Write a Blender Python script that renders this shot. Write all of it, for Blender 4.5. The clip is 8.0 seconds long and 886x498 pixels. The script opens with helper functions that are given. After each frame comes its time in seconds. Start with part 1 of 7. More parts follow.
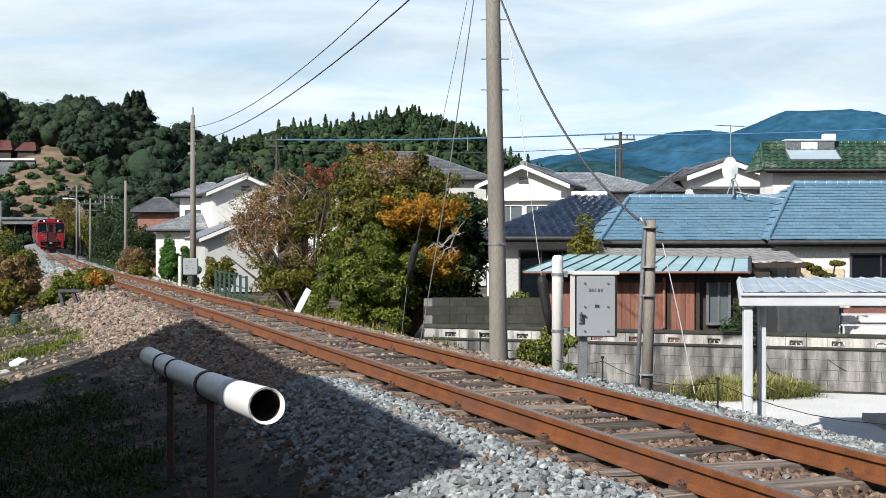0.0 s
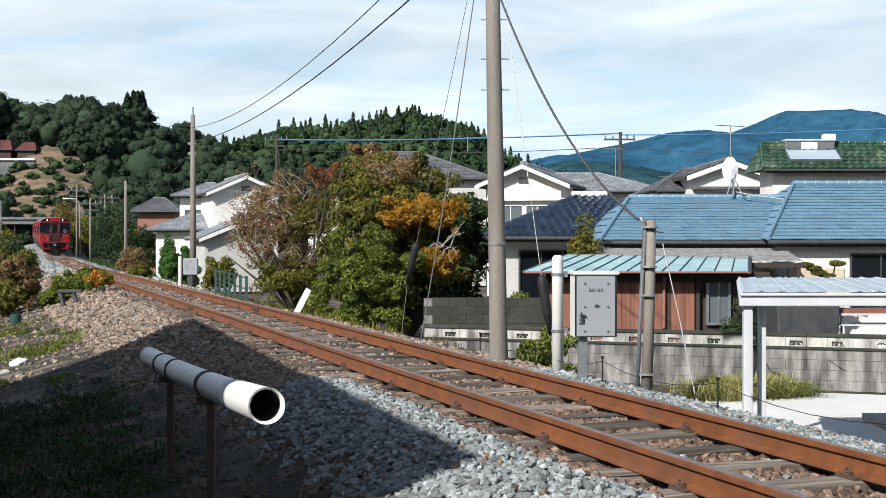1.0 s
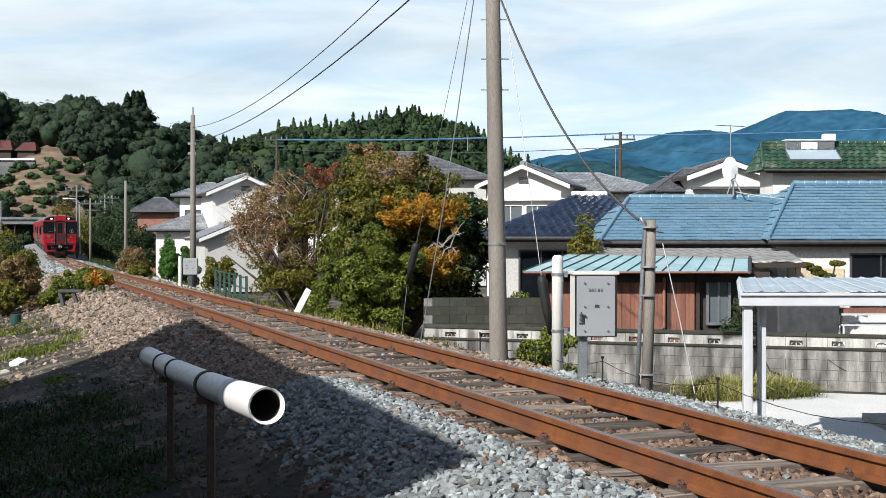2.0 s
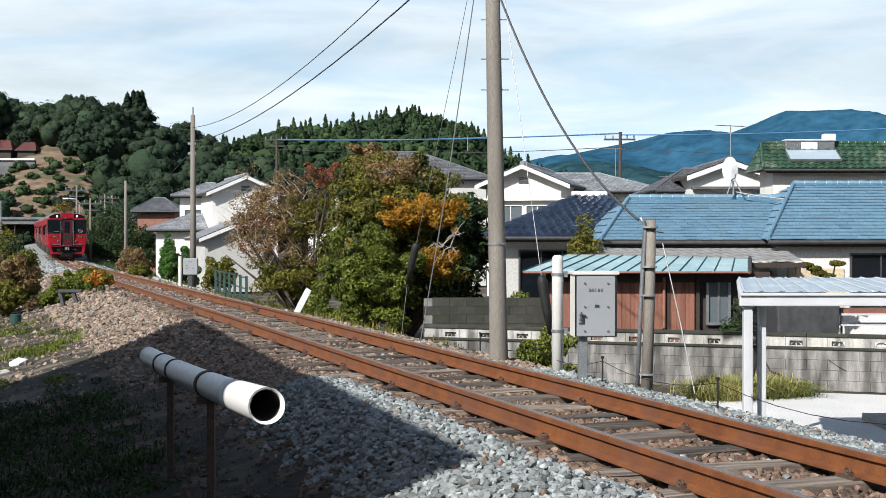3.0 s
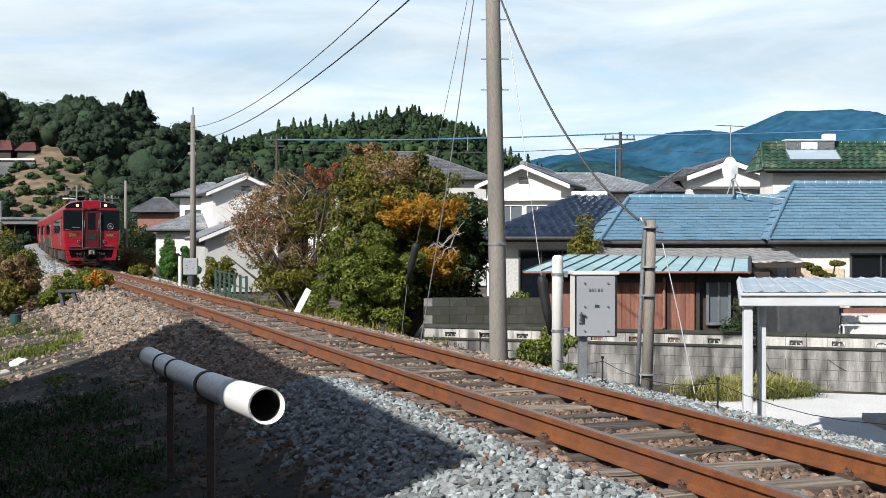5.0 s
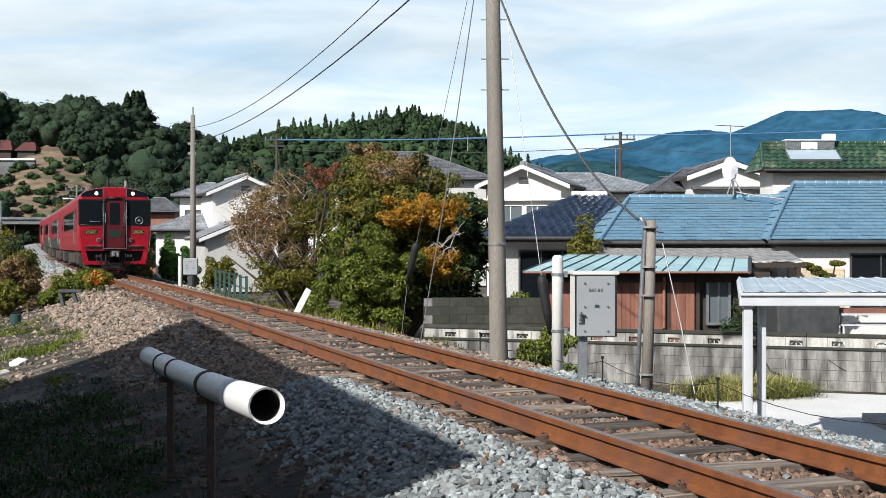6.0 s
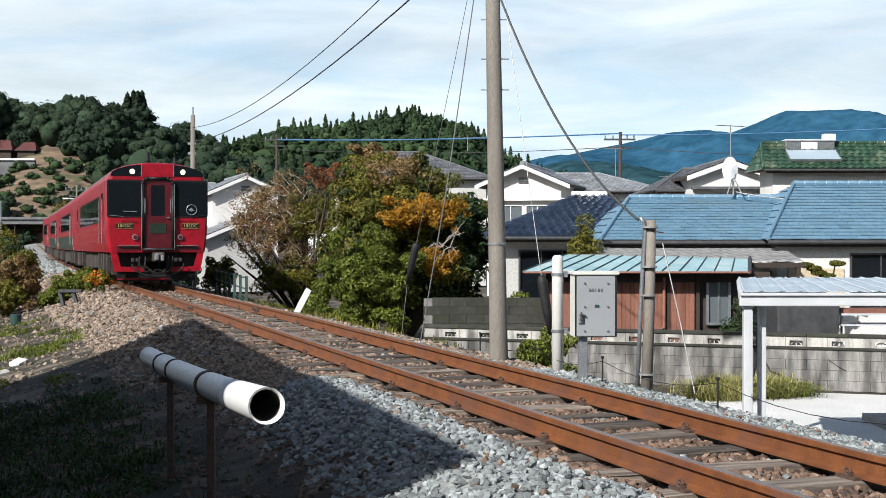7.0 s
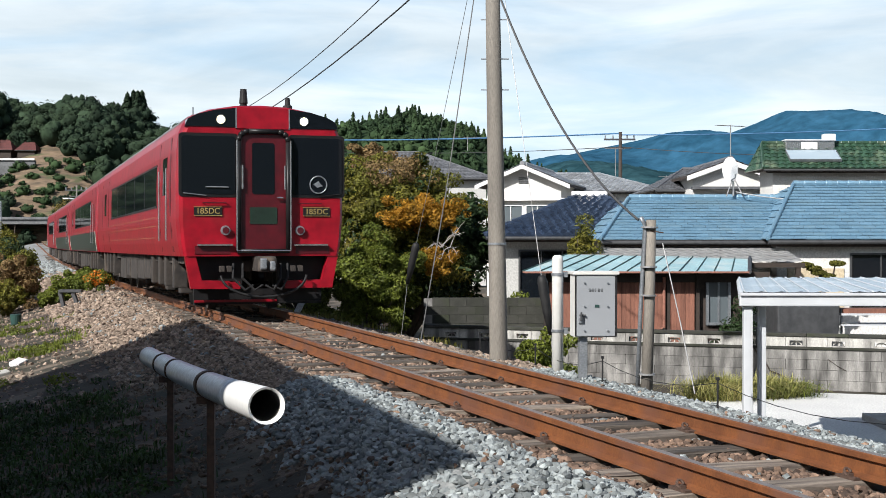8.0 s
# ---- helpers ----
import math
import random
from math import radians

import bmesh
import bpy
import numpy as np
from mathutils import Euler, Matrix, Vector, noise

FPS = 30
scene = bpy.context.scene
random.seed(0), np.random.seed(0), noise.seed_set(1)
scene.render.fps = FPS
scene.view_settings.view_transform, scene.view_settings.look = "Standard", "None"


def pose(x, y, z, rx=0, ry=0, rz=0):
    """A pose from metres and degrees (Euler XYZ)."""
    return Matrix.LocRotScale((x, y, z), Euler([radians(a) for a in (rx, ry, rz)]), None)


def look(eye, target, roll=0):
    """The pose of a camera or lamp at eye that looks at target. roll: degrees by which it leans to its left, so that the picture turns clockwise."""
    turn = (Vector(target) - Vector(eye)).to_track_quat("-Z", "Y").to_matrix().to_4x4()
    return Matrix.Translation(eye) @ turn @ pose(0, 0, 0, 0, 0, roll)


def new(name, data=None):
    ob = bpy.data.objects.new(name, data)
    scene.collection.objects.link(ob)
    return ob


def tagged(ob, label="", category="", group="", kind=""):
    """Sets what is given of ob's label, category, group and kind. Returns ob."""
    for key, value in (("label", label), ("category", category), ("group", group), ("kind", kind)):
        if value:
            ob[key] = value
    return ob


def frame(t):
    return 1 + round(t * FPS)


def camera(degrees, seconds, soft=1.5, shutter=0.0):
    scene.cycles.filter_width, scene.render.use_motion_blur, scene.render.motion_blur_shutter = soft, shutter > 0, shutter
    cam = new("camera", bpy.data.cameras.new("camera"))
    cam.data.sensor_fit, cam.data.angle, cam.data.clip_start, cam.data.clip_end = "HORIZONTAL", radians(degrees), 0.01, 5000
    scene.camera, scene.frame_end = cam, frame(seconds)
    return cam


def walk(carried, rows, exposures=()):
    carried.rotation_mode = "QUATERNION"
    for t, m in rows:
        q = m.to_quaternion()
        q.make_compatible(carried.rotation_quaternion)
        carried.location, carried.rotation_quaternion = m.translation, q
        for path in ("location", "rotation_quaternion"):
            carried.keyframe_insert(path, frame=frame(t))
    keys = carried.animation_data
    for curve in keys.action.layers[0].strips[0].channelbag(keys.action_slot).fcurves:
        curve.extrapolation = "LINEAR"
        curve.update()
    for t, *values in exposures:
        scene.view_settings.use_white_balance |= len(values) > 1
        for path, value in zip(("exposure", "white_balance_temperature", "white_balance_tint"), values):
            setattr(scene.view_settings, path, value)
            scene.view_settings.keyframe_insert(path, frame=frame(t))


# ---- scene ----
cam = camera(37.2, 8.0, soft=0.5)
EYE = Vector((0, 0, 1.254))
STAND = look(EYE, EYE + Vector((0, 100, -0.7725)))
walk(cam, [(0, STAND), (8.0, STAND)])

# ---- light ----
SUN_EL, SUN_AZ = 36.0, 37.0     # the light travels towards SUN_AZ degrees right of +y
sun_dir = Vector((math.sin(radians(SUN_AZ)) * math.cos(radians(SUN_EL)),
                  math.cos(radians(SUN_AZ)) * math.cos(radians(SUN_EL)), -math.sin(radians(SUN_EL))))
sun = new("sun", bpy.data.lights.new("sun", "SUN"))
sun.data.energy, sun.data.angle, sun.data.color = 5.0, radians(0.5), (1.0, 0.97, 0.935)
sun.matrix_world = look((0, 0, 60), Vector((0, 0, 60)) + sun_dir)
scene.view_settings.exposure = 0.52

world = bpy.data.worlds.new("sky")
scene.world = world
world.use_nodes = True
wt = world.node_tree
wt.nodes.clear()


def wn(kind, **kw):
    n = wt.nodes.new(kind)
    for k, v in kw.items():
        n.inputs[k].default_value = v
    return n


sky = wt.nodes.new("ShaderNodeTexSky")
sky.sky_type, sky.sun_disc = "NISHITA", False
sky.sun_elevation, sky.sun_rotation = radians(SUN_EL), radians(SUN_AZ + 180)
sky.air_density, sky.dust_density, sky.ozone_density = 1.0, 1.5, 1.5
tc = wn("ShaderNodeTexCoord")
mp = wn("ShaderNodeMapping", Scale=(1.0, 1.0, 5.0), Location=(0.4, 0.0, 0.15))
wt.links.new(tc.outputs["Generated"], mp.inputs["Vector"])
cl = wn("ShaderNodeTexNoise", Scale=3.2, Detail=7.0, Roughness=0.55, Distortion=0.4)
wt.links.new(mp.outputs[0], cl.inputs["Vector"])
ramp = wn("ShaderNodeMapRange")
for k, v in (("From Min", 0.36), ("From Max", 0.66), ("To Min", 0.55), ("To Max", 1.0)):
    ramp.inputs[k].default_value = v
wt.links.new(cl.outputs["Fac"], ramp.inputs["Value"])
# thin cloud and haze lie low; the upper sky is open
sep = wn("ShaderNodeSeparateXYZ")
wt.links.new(tc.outputs["Generated"], sep.inputs[0])
low = wn("ShaderNodeMapRange")
low.interpolation_type = "SMOOTHSTEP"
for k, v in (("From Min", 0.18), ("From Max", 0.36), ("To Min", 1.0), ("To Max", 0.04)):
    low.inputs[k].default_value = v
wt.links.new(sep.outputs["Z"], low.inputs["Value"])
cover = wt.nodes.new("ShaderNodeMath")
cover.operation = "MULTIPLY"
wt.links.new(ramp.outputs[0], cover.inputs[0])
wt.links.new(low.outputs[0], cover.inputs[1])
cl2 = wn("ShaderNodeTexNoise", Scale=5.0, Detail=7.0, Roughness=0.55, Distortion=0.6)
wt.links.new(mp.outputs[0], cl2.inputs["Vector"])
cramp = wn("ShaderNodeValToRGB")
cramp.color_ramp.elements[0].position, cramp.color_ramp.elements[1].position = 0.36, 0.6
cramp.color_ramp.elements[0].color, cramp.color_ramp.elements[1].color = (7.0, 9.1, 11.0, 1), (9.9, 10.9, 11.5, 1)
wt.links.new(cl2.outputs["Fac"], cramp.inputs["Fac"])
mixw = wt.nodes.new("ShaderNodeMix")
mixw.data_type = "RGBA"
wt.links.new(cover.outputs[0], mixw.inputs["Factor"])
wt.links.new(sky.outputs["Color"], mixw.inputs[6])
wt.links.new(cramp.outputs["Color"], mixw.inputs[7])
bg = wn("ShaderNodeBackground", Strength=0.07)
wt.links.new(mixw.outputs[2], bg.inputs["Color"])
wo = wn("ShaderNodeOutputWorld")
wt.links.new(bg.outputs[0], wo.inputs[0])


# ---- materials ----
def mat(name, c1, c2=None, scale=8.0, rough=0.7, metal=0.0, bump=0.0, bump_scale=None, fine=None, island=0.0, objvar=0.0,
        stain=None, stain_scale=1.5, stretch=(1, 1, 1), spec=0.5, translucent=0.0, stain_lo=0.5, stain_hi=0.7, coat=0.0, placed=False):
    """Two colours mixed by noise, a finer grain, stains, relief, and variation by piece or island."""
    m = bpy.data.materials.new(name)
    m.use_nodes = True
    t = m.node_tree
    b = t.nodes["Principled BSDF"]
    N = t.nodes.new
    L = t.links.new
    co = N("ShaderNodeTexCoord")
    mpn = N("ShaderNodeMapping")
    mpn.inputs["Scale"].default_value = stretch
    L(N("ShaderNodeNewGeometry").outputs["Position"] if placed else co.outputs["Object"], mpn.inputs["Vector"])
    if objvar and not placed:
        oi = N("ShaderNodeObjectInfo")
        sc = N("ShaderNodeVectorMath")
        sc.operation = "SCALE"
        sc.inputs[0].default_value = (61.0, 37.0, 83.0)
        L(oi.outputs["Random"], sc.inputs["Scale"])
        L(sc.outputs[0], mpn.inputs["Location"])
    vec = mpn.outputs[0]
    c2 = c2 or tuple(x * 0.75 for x in c1)

    def noise_fac(sc, detail=5.0, lo=0.35, hi=0.65):
        n = N("ShaderNodeTexNoise")
        n.inputs["Scale"].default_value, n.inputs["Detail"].default_value = sc, detail
        L(vec, n.inputs["Vector"])
        r = N("ShaderNodeMapRange")
        r.inputs["From Min"].default_value, r.inputs["From Max"].default_value = lo, hi
        L(n.outputs["Fac"], r.inputs["Value"])
        return r.outputs[0]

    def mixc(f, a, c, blend="MIX"):
        x = N("ShaderNodeMix")
        x.data_type, x.blend_type = "RGBA", blend
        for sock, val in ((0, f), (6, a), (7, c)):
            if isinstance(val, (tuple, list)):
                x.inputs[sock].default_value = (*val, 1)
            elif isinstance(val, (int, float)):
                x.inputs[sock].default_value = val
            else:
                L(val, x.inputs[sock])
        return x.outputs[2]

    col = mixc(noise_fac(scale), c1, c2)
    if fine:
        col = mixc(noise_fac(fine, 3.0), col, mixc(1.0, col, (0.72, 0.72, 0.72), "MULTIPLY"))
    if stain:
        col = mixc(noise_fac(stain_scale, 6.0, stain_lo, stain_hi), col, stain)
    if island or objvar:
        if island:
            src = N("ShaderNodeNewGeometry").outputs["Random Per Island"]
        else:
            src = N("ShaderNodeObjectInfo").outputs["Random"]
        v = island or objvar
        r = N("ShaderNodeMapRange")
        r.inputs["To Min"].default_value, r.inputs["To Max"].default_value = 1 - v, 1 + v
        L(src, r.inputs["Value"])
        cmb = N("ShaderNodeCombineColor")
        for i in range(3):
            L(r.outputs[0], cmb.inputs[i])
        col = mixc(1.0, col, cmb.outputs[0], "MULTIPLY")
    L(col, b.inputs["Base Color"])
    b.inputs["Roughness"].default_value = rough
    b.inputs["Metallic"].default_value = metal
    b.inputs["Specular IOR Level"].default_value = spec
    b.inputs["Coat Weight"].default_value = coat
    if bump:
        n = N("ShaderNodeTexNoise")
        n.inputs["Scale"].default_value, n.inputs["Detail"].default_value = bump_scale or scale * 4, 6.0
        L(vec, n.inputs["Vector"])
        bp = N("ShaderNodeBump")
        bp.inputs["Strength"].default_value, bp.inputs["Distance"].default_value = min(1.0, bump * 20), bump
        L(n.outputs["Fac"], bp.inputs["Height"])
        L(bp.outputs[0], b.inputs["Normal"])
    if translucent:
        tr = N("ShaderNodeBsdfTranslucent")
        L(col, tr.inputs["Color"])
        ms = N("ShaderNodeMixShader")
        ms.inputs[0].default_value = translucent
        L(b.outputs[0], ms.inputs[1])
        L(tr.outputs[0], ms.inputs[2])
        L(ms.outputs[0], t.nodes["Material Output"].inputs["Surface"])
    return m


def glow(name, color, strength):
    m = bpy.data.materials.new(name)
    m.use_nodes = True
    b = m.node_tree.nodes["Principled BSDF"]
    b.inputs["Base Color"].default_value = (*color, 1)
    b.inputs["Emission Color"].default_value = (*color, 1)
    b.inputs["Emission Strength"].default_value = strength
    return m


M = {
    "ground": mat("soil_and_grass", (0.050, 0.036, 0.026), (0.022, 0.023, 0.011), 0.5, 0.95, bump=0.02, bump_scale=18, fine=14, stain=(0.17, 0.135, 0.10), stain_scale=1.1),
    "stone_grey": mat("crushed_stone_grey", (0.245, 0.268, 0.265), (0.145, 0.162, 0.165), 20, 0.85, bump=0.004, bump_scale=60, island=0.55),
    "stone_brown": mat("crushed_stone_rusty", (0.175, 0.115, 0.08), (0.09, 0.058, 0.042), 20, 0.9, bump=0.004, bump_scale=60, island=0.65),
    "stone_tan": mat("crushed_stone_tan", (0.27, 0.21, 0.16), (0.15, 0.112, 0.085), 20, 0.9, bump=0.004, bump_scale=60, island=0.5),
    "bed": mat("ballast_bed", (0.20, 0.145, 0.10), (0.09, 0.065, 0.05), 22, 0.95, bump=0.05, bump_scale=24, fine=60),
    "bed_grey": mat("clean_grey_ballast_bed", (0.30, 0.31, 0.30), (0.19, 0.20, 0.20), 4, 0.95, bump=0.05, bump_scale=14, fine=12),
    "rail": mat("rusty_rail_steel", (0.20, 0.068, 0.019), (0.13, 0.043, 0.013), 6, 0.7, bump=0.002, bump_scale=120, fine=60, stain=(0.12, 0.05, 0.03), stain_scale=2.0),
    "railtop": mat("worn_rail_head", (0.40, 0.30, 0.24), (0.28, 0.19, 0.14), 4, 0.38, 0.7, fine=50),
    "sleeper": mat("weathered_sleeper_wood", (0.21, 0.175, 0.14), (0.055, 0.044, 0.037), 4, 0.9, bump=0.008, bump_scale=30, fine=60, stretch=(0.4, 4, 4), objvar=0.65),
    "iron": mat("rusty_iron", (0.10, 0.06, 0.045), (0.06, 0.04, 0.03), 30, 0.8, 0.3, bump=0.002),
    "concrete": mat("grey_concrete", (0.42, 0.41, 0.38), (0.33, 0.32, 0.30), 3, 0.9, bump=0.003, bump_scale=60, fine=40, stain=(0.25, 0.24, 0.22), stain_scale=1.2),
    "pole": mat("pole_concrete", (0.225, 0.205, 0.175), (0.165, 0.15, 0.13), 2, 0.85, bump=0.003, bump_scale=50, fine=40, stretch=(3, 3, .4)),
    "white_pole": mat("white_painted_steel", (0.62, 0.62, 0.59), (0.55, 0.54, 0.51), 4, 0.5, stain=(0.5, 0.45, 0.4), stain_scale=3, stain_lo=0.6, stain_hi=0.8),
    "box": mat("pale_grey_enamel", (0.27, 0.285, 0.30), (0.245, 0.26, 0.275), 2, 0.45),
    "black": mat("black_rubber", (0.013, 0.013, 0.014), (0.02, 0.02, 0.02), 10, 0.6, spec=0.25),
    "dark": mat("dark_grey_steel", (0.06, 0.062, 0.065), (0.04, 0.042, 0.045), 8, 0.6, 0.2),
    "grey_steel": mat("galvanised_steel", (0.33, 0.35, 0.37), (0.25, 0.27, 0.29), 6, 0.45, 0.6, fine=40),
    "pvc": mat("grey_pvc", (0.74, 0.80, 0.87), (0.66, 0.72, 0.79), 5, 0.3, bump=0.001, bump_scale=40, fine=30, stain=(0.36, 0.36, 0.35), stain_scale=3.0, stain_lo=0.55, stain_hi=0.8),
    # same pipe plastic, whitened to paint the sunlight on its end
    "pvc_sunlit_end": mat("pvc_painted_sunlit", (0.78, 0.78, 0.76), (0.7, 0.7, 0.68), 8, 0.4, stain=(0.5, 0.48, 0.45), stain_scale=6, stain_lo=0.6, stain_hi=0.8),
    # the shade within the pipe is put into this dark colour
    "pipe_in": mat("pipe_inside_painted_shade", (0.10, 0.09, 0.085), (0.06, 0.055, 0.05), 8, 0.9),
    "red": mat("train_red", (0.31, 0.005, 0.016), (0.25, 0.004, 0.013), 0.9, 0.34, fine=5, spec=0.4, stain=(0.17, 0.012, 0.015), stain_scale=1.6, stain_lo=0.55, stain_hi=0.8),
    "red_dark": mat("train_deep_red", (0.085, 0.003, 0.008), (0.06, 0.0025, 0.006), 1.5, 0.4, fine=6),
    "green_panel": mat("train_dark_green", (0.018, 0.036, 0.024), (0.013, 0.026, 0.018), 2, 0.35, fine=8),
    "roof_grey": mat("train_roof_grey", (0.22, 0.22, 0.22), (0.15, 0.15, 0.15), 2, 0.6, fine=10),
    "train_black": mat("train_black_trim", (0.010, 0.010, 0.011), (0.016, 0.015, 0.015), 5, 0.4, spec=0.2),
    "under": mat("dusty_underframe", (0.05, 0.04, 0.033), (0.018, 0.016, 0.015), 3, 0.85, fine=20, stain=(0.15, 0.12, 0.095), stain_scale=2.5, stain_lo=0.55, stain_hi=0.75, stretch=(1, 3, .6)),
    "chrome": mat("polished_steel", (0.62, 0.62, 0.62), (0.5, 0.5, 0.5), 6, 0.25, 0.9),
    "gold": mat("gold_paint", (0.40, 0.30, 0.11), (0.32, 0.24, 0.08), 10, 0.45, 0.2),
    "stripe": mat("faded_gold_line", (0.30, 0.11, 0.05), (0.26, 0.06, 0.03), 3, 0.5),
    "strip_white": mat("cream_end_strip", (0.55, 0.50, 0.44), (0.42, 0.38, 0.33), 4, 0.6),
    "white": mat("white_paint", (0.78, 0.78, 0.77), (0.70, 0.70, 0.69), 3, 0.6, fine=30),
    "plaster": mat("white_plaster", (0.76, 0.75, 0.72), (0.68, 0.67, 0.64), 1.2, 0.9, bump=0.003, bump_scale=60, fine=20, stain=(0.52, 0.5, 0.47), stain_scale=0.6, stain_lo=0.55, stain_hi=0.85),
    "grey_plaster": mat("pale_grey_plaster", (0.52, 0.52, 0.5), (0.45, 0.45, 0.43), 1.2, 0.9, bump=0.003, bump_scale=60, fine=20, stain=(0.36, 0.35, 0.33), stain_scale=0.7, stain_lo=0.55, stain_hi=0.85),
    "tile_blue": mat("blue_glazed_tile", (0.165, 0.295, 0.40), (0.13, 0.245, 0.34), 1.5, 0.45, spec=0.4, fine=20, objvar=0.07, stain=(0.14, 0.23, 0.29), stain_scale=0.8),
    "tile_navy": mat("dark_navy_tile", (0.040, 0.058, 0.095), (0.022, 0.034, 0.060), 1.5, 0.25, spec=0.5, fine=20, island=0.2),
    "tile_grey": mat("grey_roof_tile", (0.135, 0.14, 0.15), (0.09, 0.095, 0.105), 1.5, 0.5, fine=12, island=0.25),
    # grey tile with the sky's reflection painted in as a paler base
    "tile_grey_sheen": mat("grey_roof_tile_sky_sheen", (0.30, 0.32, 0.34), (0.20, 0.215, 0.235), 1.5, 0.35, fine=12, island=0.25, stain=(0.14, 0.145, 0.15), stain_scale=0.9),
    "tile_green": mat("green_glazed_tile", (0.040, 0.085, 0.052), (0.026, 0.06, 0.036), 1.5, 0.3, fine=12, island=0.25, stain=(0.12, 0.15, 0.1), stain_scale=1.0),
    "teal_tin": mat("faded_teal_sheet_metal", (0.42, 0.63, 0.66), (0.34, 0.54, 0.57), 1.2, 0.4, 0.1, fine=20, stain=(0.5, 0.58, 0.56), stain_scale=1.5),
    "rust_edge": mat("red_brown_edge", (0.30, 0.13, 0.09), (0.22, 0.1, 0.07), 4, 0.7, fine=20),
    "wood": mat("red_brown_board", (0.27, 0.115, 0.075), (0.19, 0.08, 0.055), 3, 0.8, bump=0.003, bump_scale=30, fine=40, stretch=(3, 3, .25), objvar=0.22),
    "dark_wood": mat("dark_timber", (0.05, 0.035, 0.028), (0.035, 0.026, 0.02), 3, 0.8, fine=20),
    "block": mat("concrete_block", (0.34, 0.33, 0.31), (0.20, 0.195, 0.185), 3, 0.95, bump=0.006, bump_scale=50, fine=40, objvar=0.05, stain=(0.055, 0.053, 0.05), stain_scale=1.9, stain_lo=0.36, stain_hi=0.66, stretch=(2.4, 2.4, .5), placed=True),
    "block_pale": mat("concrete_block_pale", (0.55, 0.54, 0.50), (0.43, 0.42, 0.39), 4, 0.95, bump=0.004, bump_scale=50, fine=40, objvar=0.06, stain=(0.10, 0.097, 0.09), stain_scale=1.9, stain_lo=0.42, stain_hi=0.70, stretch=(2.4, 2.4, .6), placed=True),
    # moss, darkened further to paint tree shade on the second wall
    "block_moss_shade": mat("concrete_block_moss_and_shade", (0.05, 0.05, 0.042), (0.03, 0.031, 0.025), 4, 0.95, bump=0.006, bump_scale=50, fine=30, objvar=0.2, stain=(0.03, 0.035, 0.02), stain_scale=2.5),
    "mortar": mat("mortar", (0.21, 0.205, 0.195), (0.14, 0.135, 0.13), 8, 0.95),
    "slab": mat("bright_concrete_yard", (0.72, 0.72, 0.69), (0.64, 0.64, 0.62), 0.8, 0.9, bump=0.002, bump_scale=60, fine=30),
    "alu": mat("white_aluminium", (0.58, 0.60, 0.62), (0.52, 0.54, 0.56), 3, 0.4, 0.1),
    "poly": mat("pale_corrugated_sheet", (0.42, 0.50, 0.56), (0.35, 0.43, 0.49), 1.5, 0.3, fine=20, stain=(0.55, 0.6, 0.63), stain_scale=2),
    "grey_sheet": mat("weathered_grey_sheet", (0.36, 0.36, 0.35), (0.27, 0.27, 0.26), 1.5, 0.7, fine=20, stain=(0.22, 0.21, 0.2), stain_scale=1.5),
    "bark": mat("grey_brown_bark", (0.075, 0.055, 0.04), (0.045, 0.035, 0.026), 10, 0.95, bump=0.01, bump_scale=40, stretch=(1, 1, .3)),
    "twig": mat("pale_dead_twig", (0.42, 0.38, 0.34), (0.3, 0.27, 0.24), 10, 0.9),
    "leaf_olive": mat("olive_leaves", (0.155, 0.15, 0.022), (0.085, 0.09, 0.015), 1.6, 0.6, island=0.55, spec=0.25, translucent=0.25, stain=(0.13, 0.105, 0.02), stain_scale=0.9),
    "leaf_green": mat("fresh_green_leaves", (0.135, 0.16, 0.022), (0.075, 0.10, 0.016), 1.6, 0.55, island=0.5, spec=0.25, translucent=0.25),
    # also serves as painted shade in the broad tree's crown
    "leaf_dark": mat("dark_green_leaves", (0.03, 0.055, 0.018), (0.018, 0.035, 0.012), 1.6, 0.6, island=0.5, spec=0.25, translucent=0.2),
    "leaf_orange": mat("orange_leaves", (0.40, 0.20, 0.018), (0.25, 0.135, 0.014), 1.6, 0.6, island=0.45, spec=0.25, translucent=0.25),
    "leaf_rust": mat("rusty_red_leaves", (0.22, 0.075, 0.03), (0.14, 0.06, 0.03), 1.6, 0.7, island=0.5, spec=0.25, translucent=0.2),
    "leaf_brown": mat("dry_brown_leaves", (0.25, 0.17, 0.075), (0.15, 0.10, 0.045), 1.6, 0.75, island=0.5, spec=0.25, translucent=0.2),
    "leaf_autumn": mat("yellow_brown_leaves", (0.20, 0.15, 0.035), (0.12, 0.095, 0.025), 1.6, 0.65, island=0.45, spec=0.25, translucent=0.2),
    "leaf_conifer": mat("bright_conifer_sprays", (0.075, 0.18, 0.03), (0.04, 0.10, 0.018), 1.6, 0.6, island=0.45, spec=0.25, translucent=0.2),
    "flower": mat("orange_blossom", (0.75, 0.24, 0.015), (0.6, 0.2, 0.02), 3, 0.6, island=0.3, translucent=0.2),
    "grass": mat("grass_blades", (0.036, 0.072, 0.011), (0.018, 0.038, 0.007), 1.2, 0.6, island=0.45, translucent=0.25),
    "dry_grass": mat("dry_grass_blades", (0.42, 0.38, 0.14), (0.26, 0.26, 0.08), 1.2, 0.7, island=0.4, translucent=0.25),
    # a little distance haze is mixed into this dark green
    "wood_dark": mat("woodland_dark", (0.034, 0.054, 0.030), (0.018, 0.032, 0.020), 0.12, 0.9, spec=0.1, island=0.35, fine=1.2, bump=0.25, bump_scale=1.6),
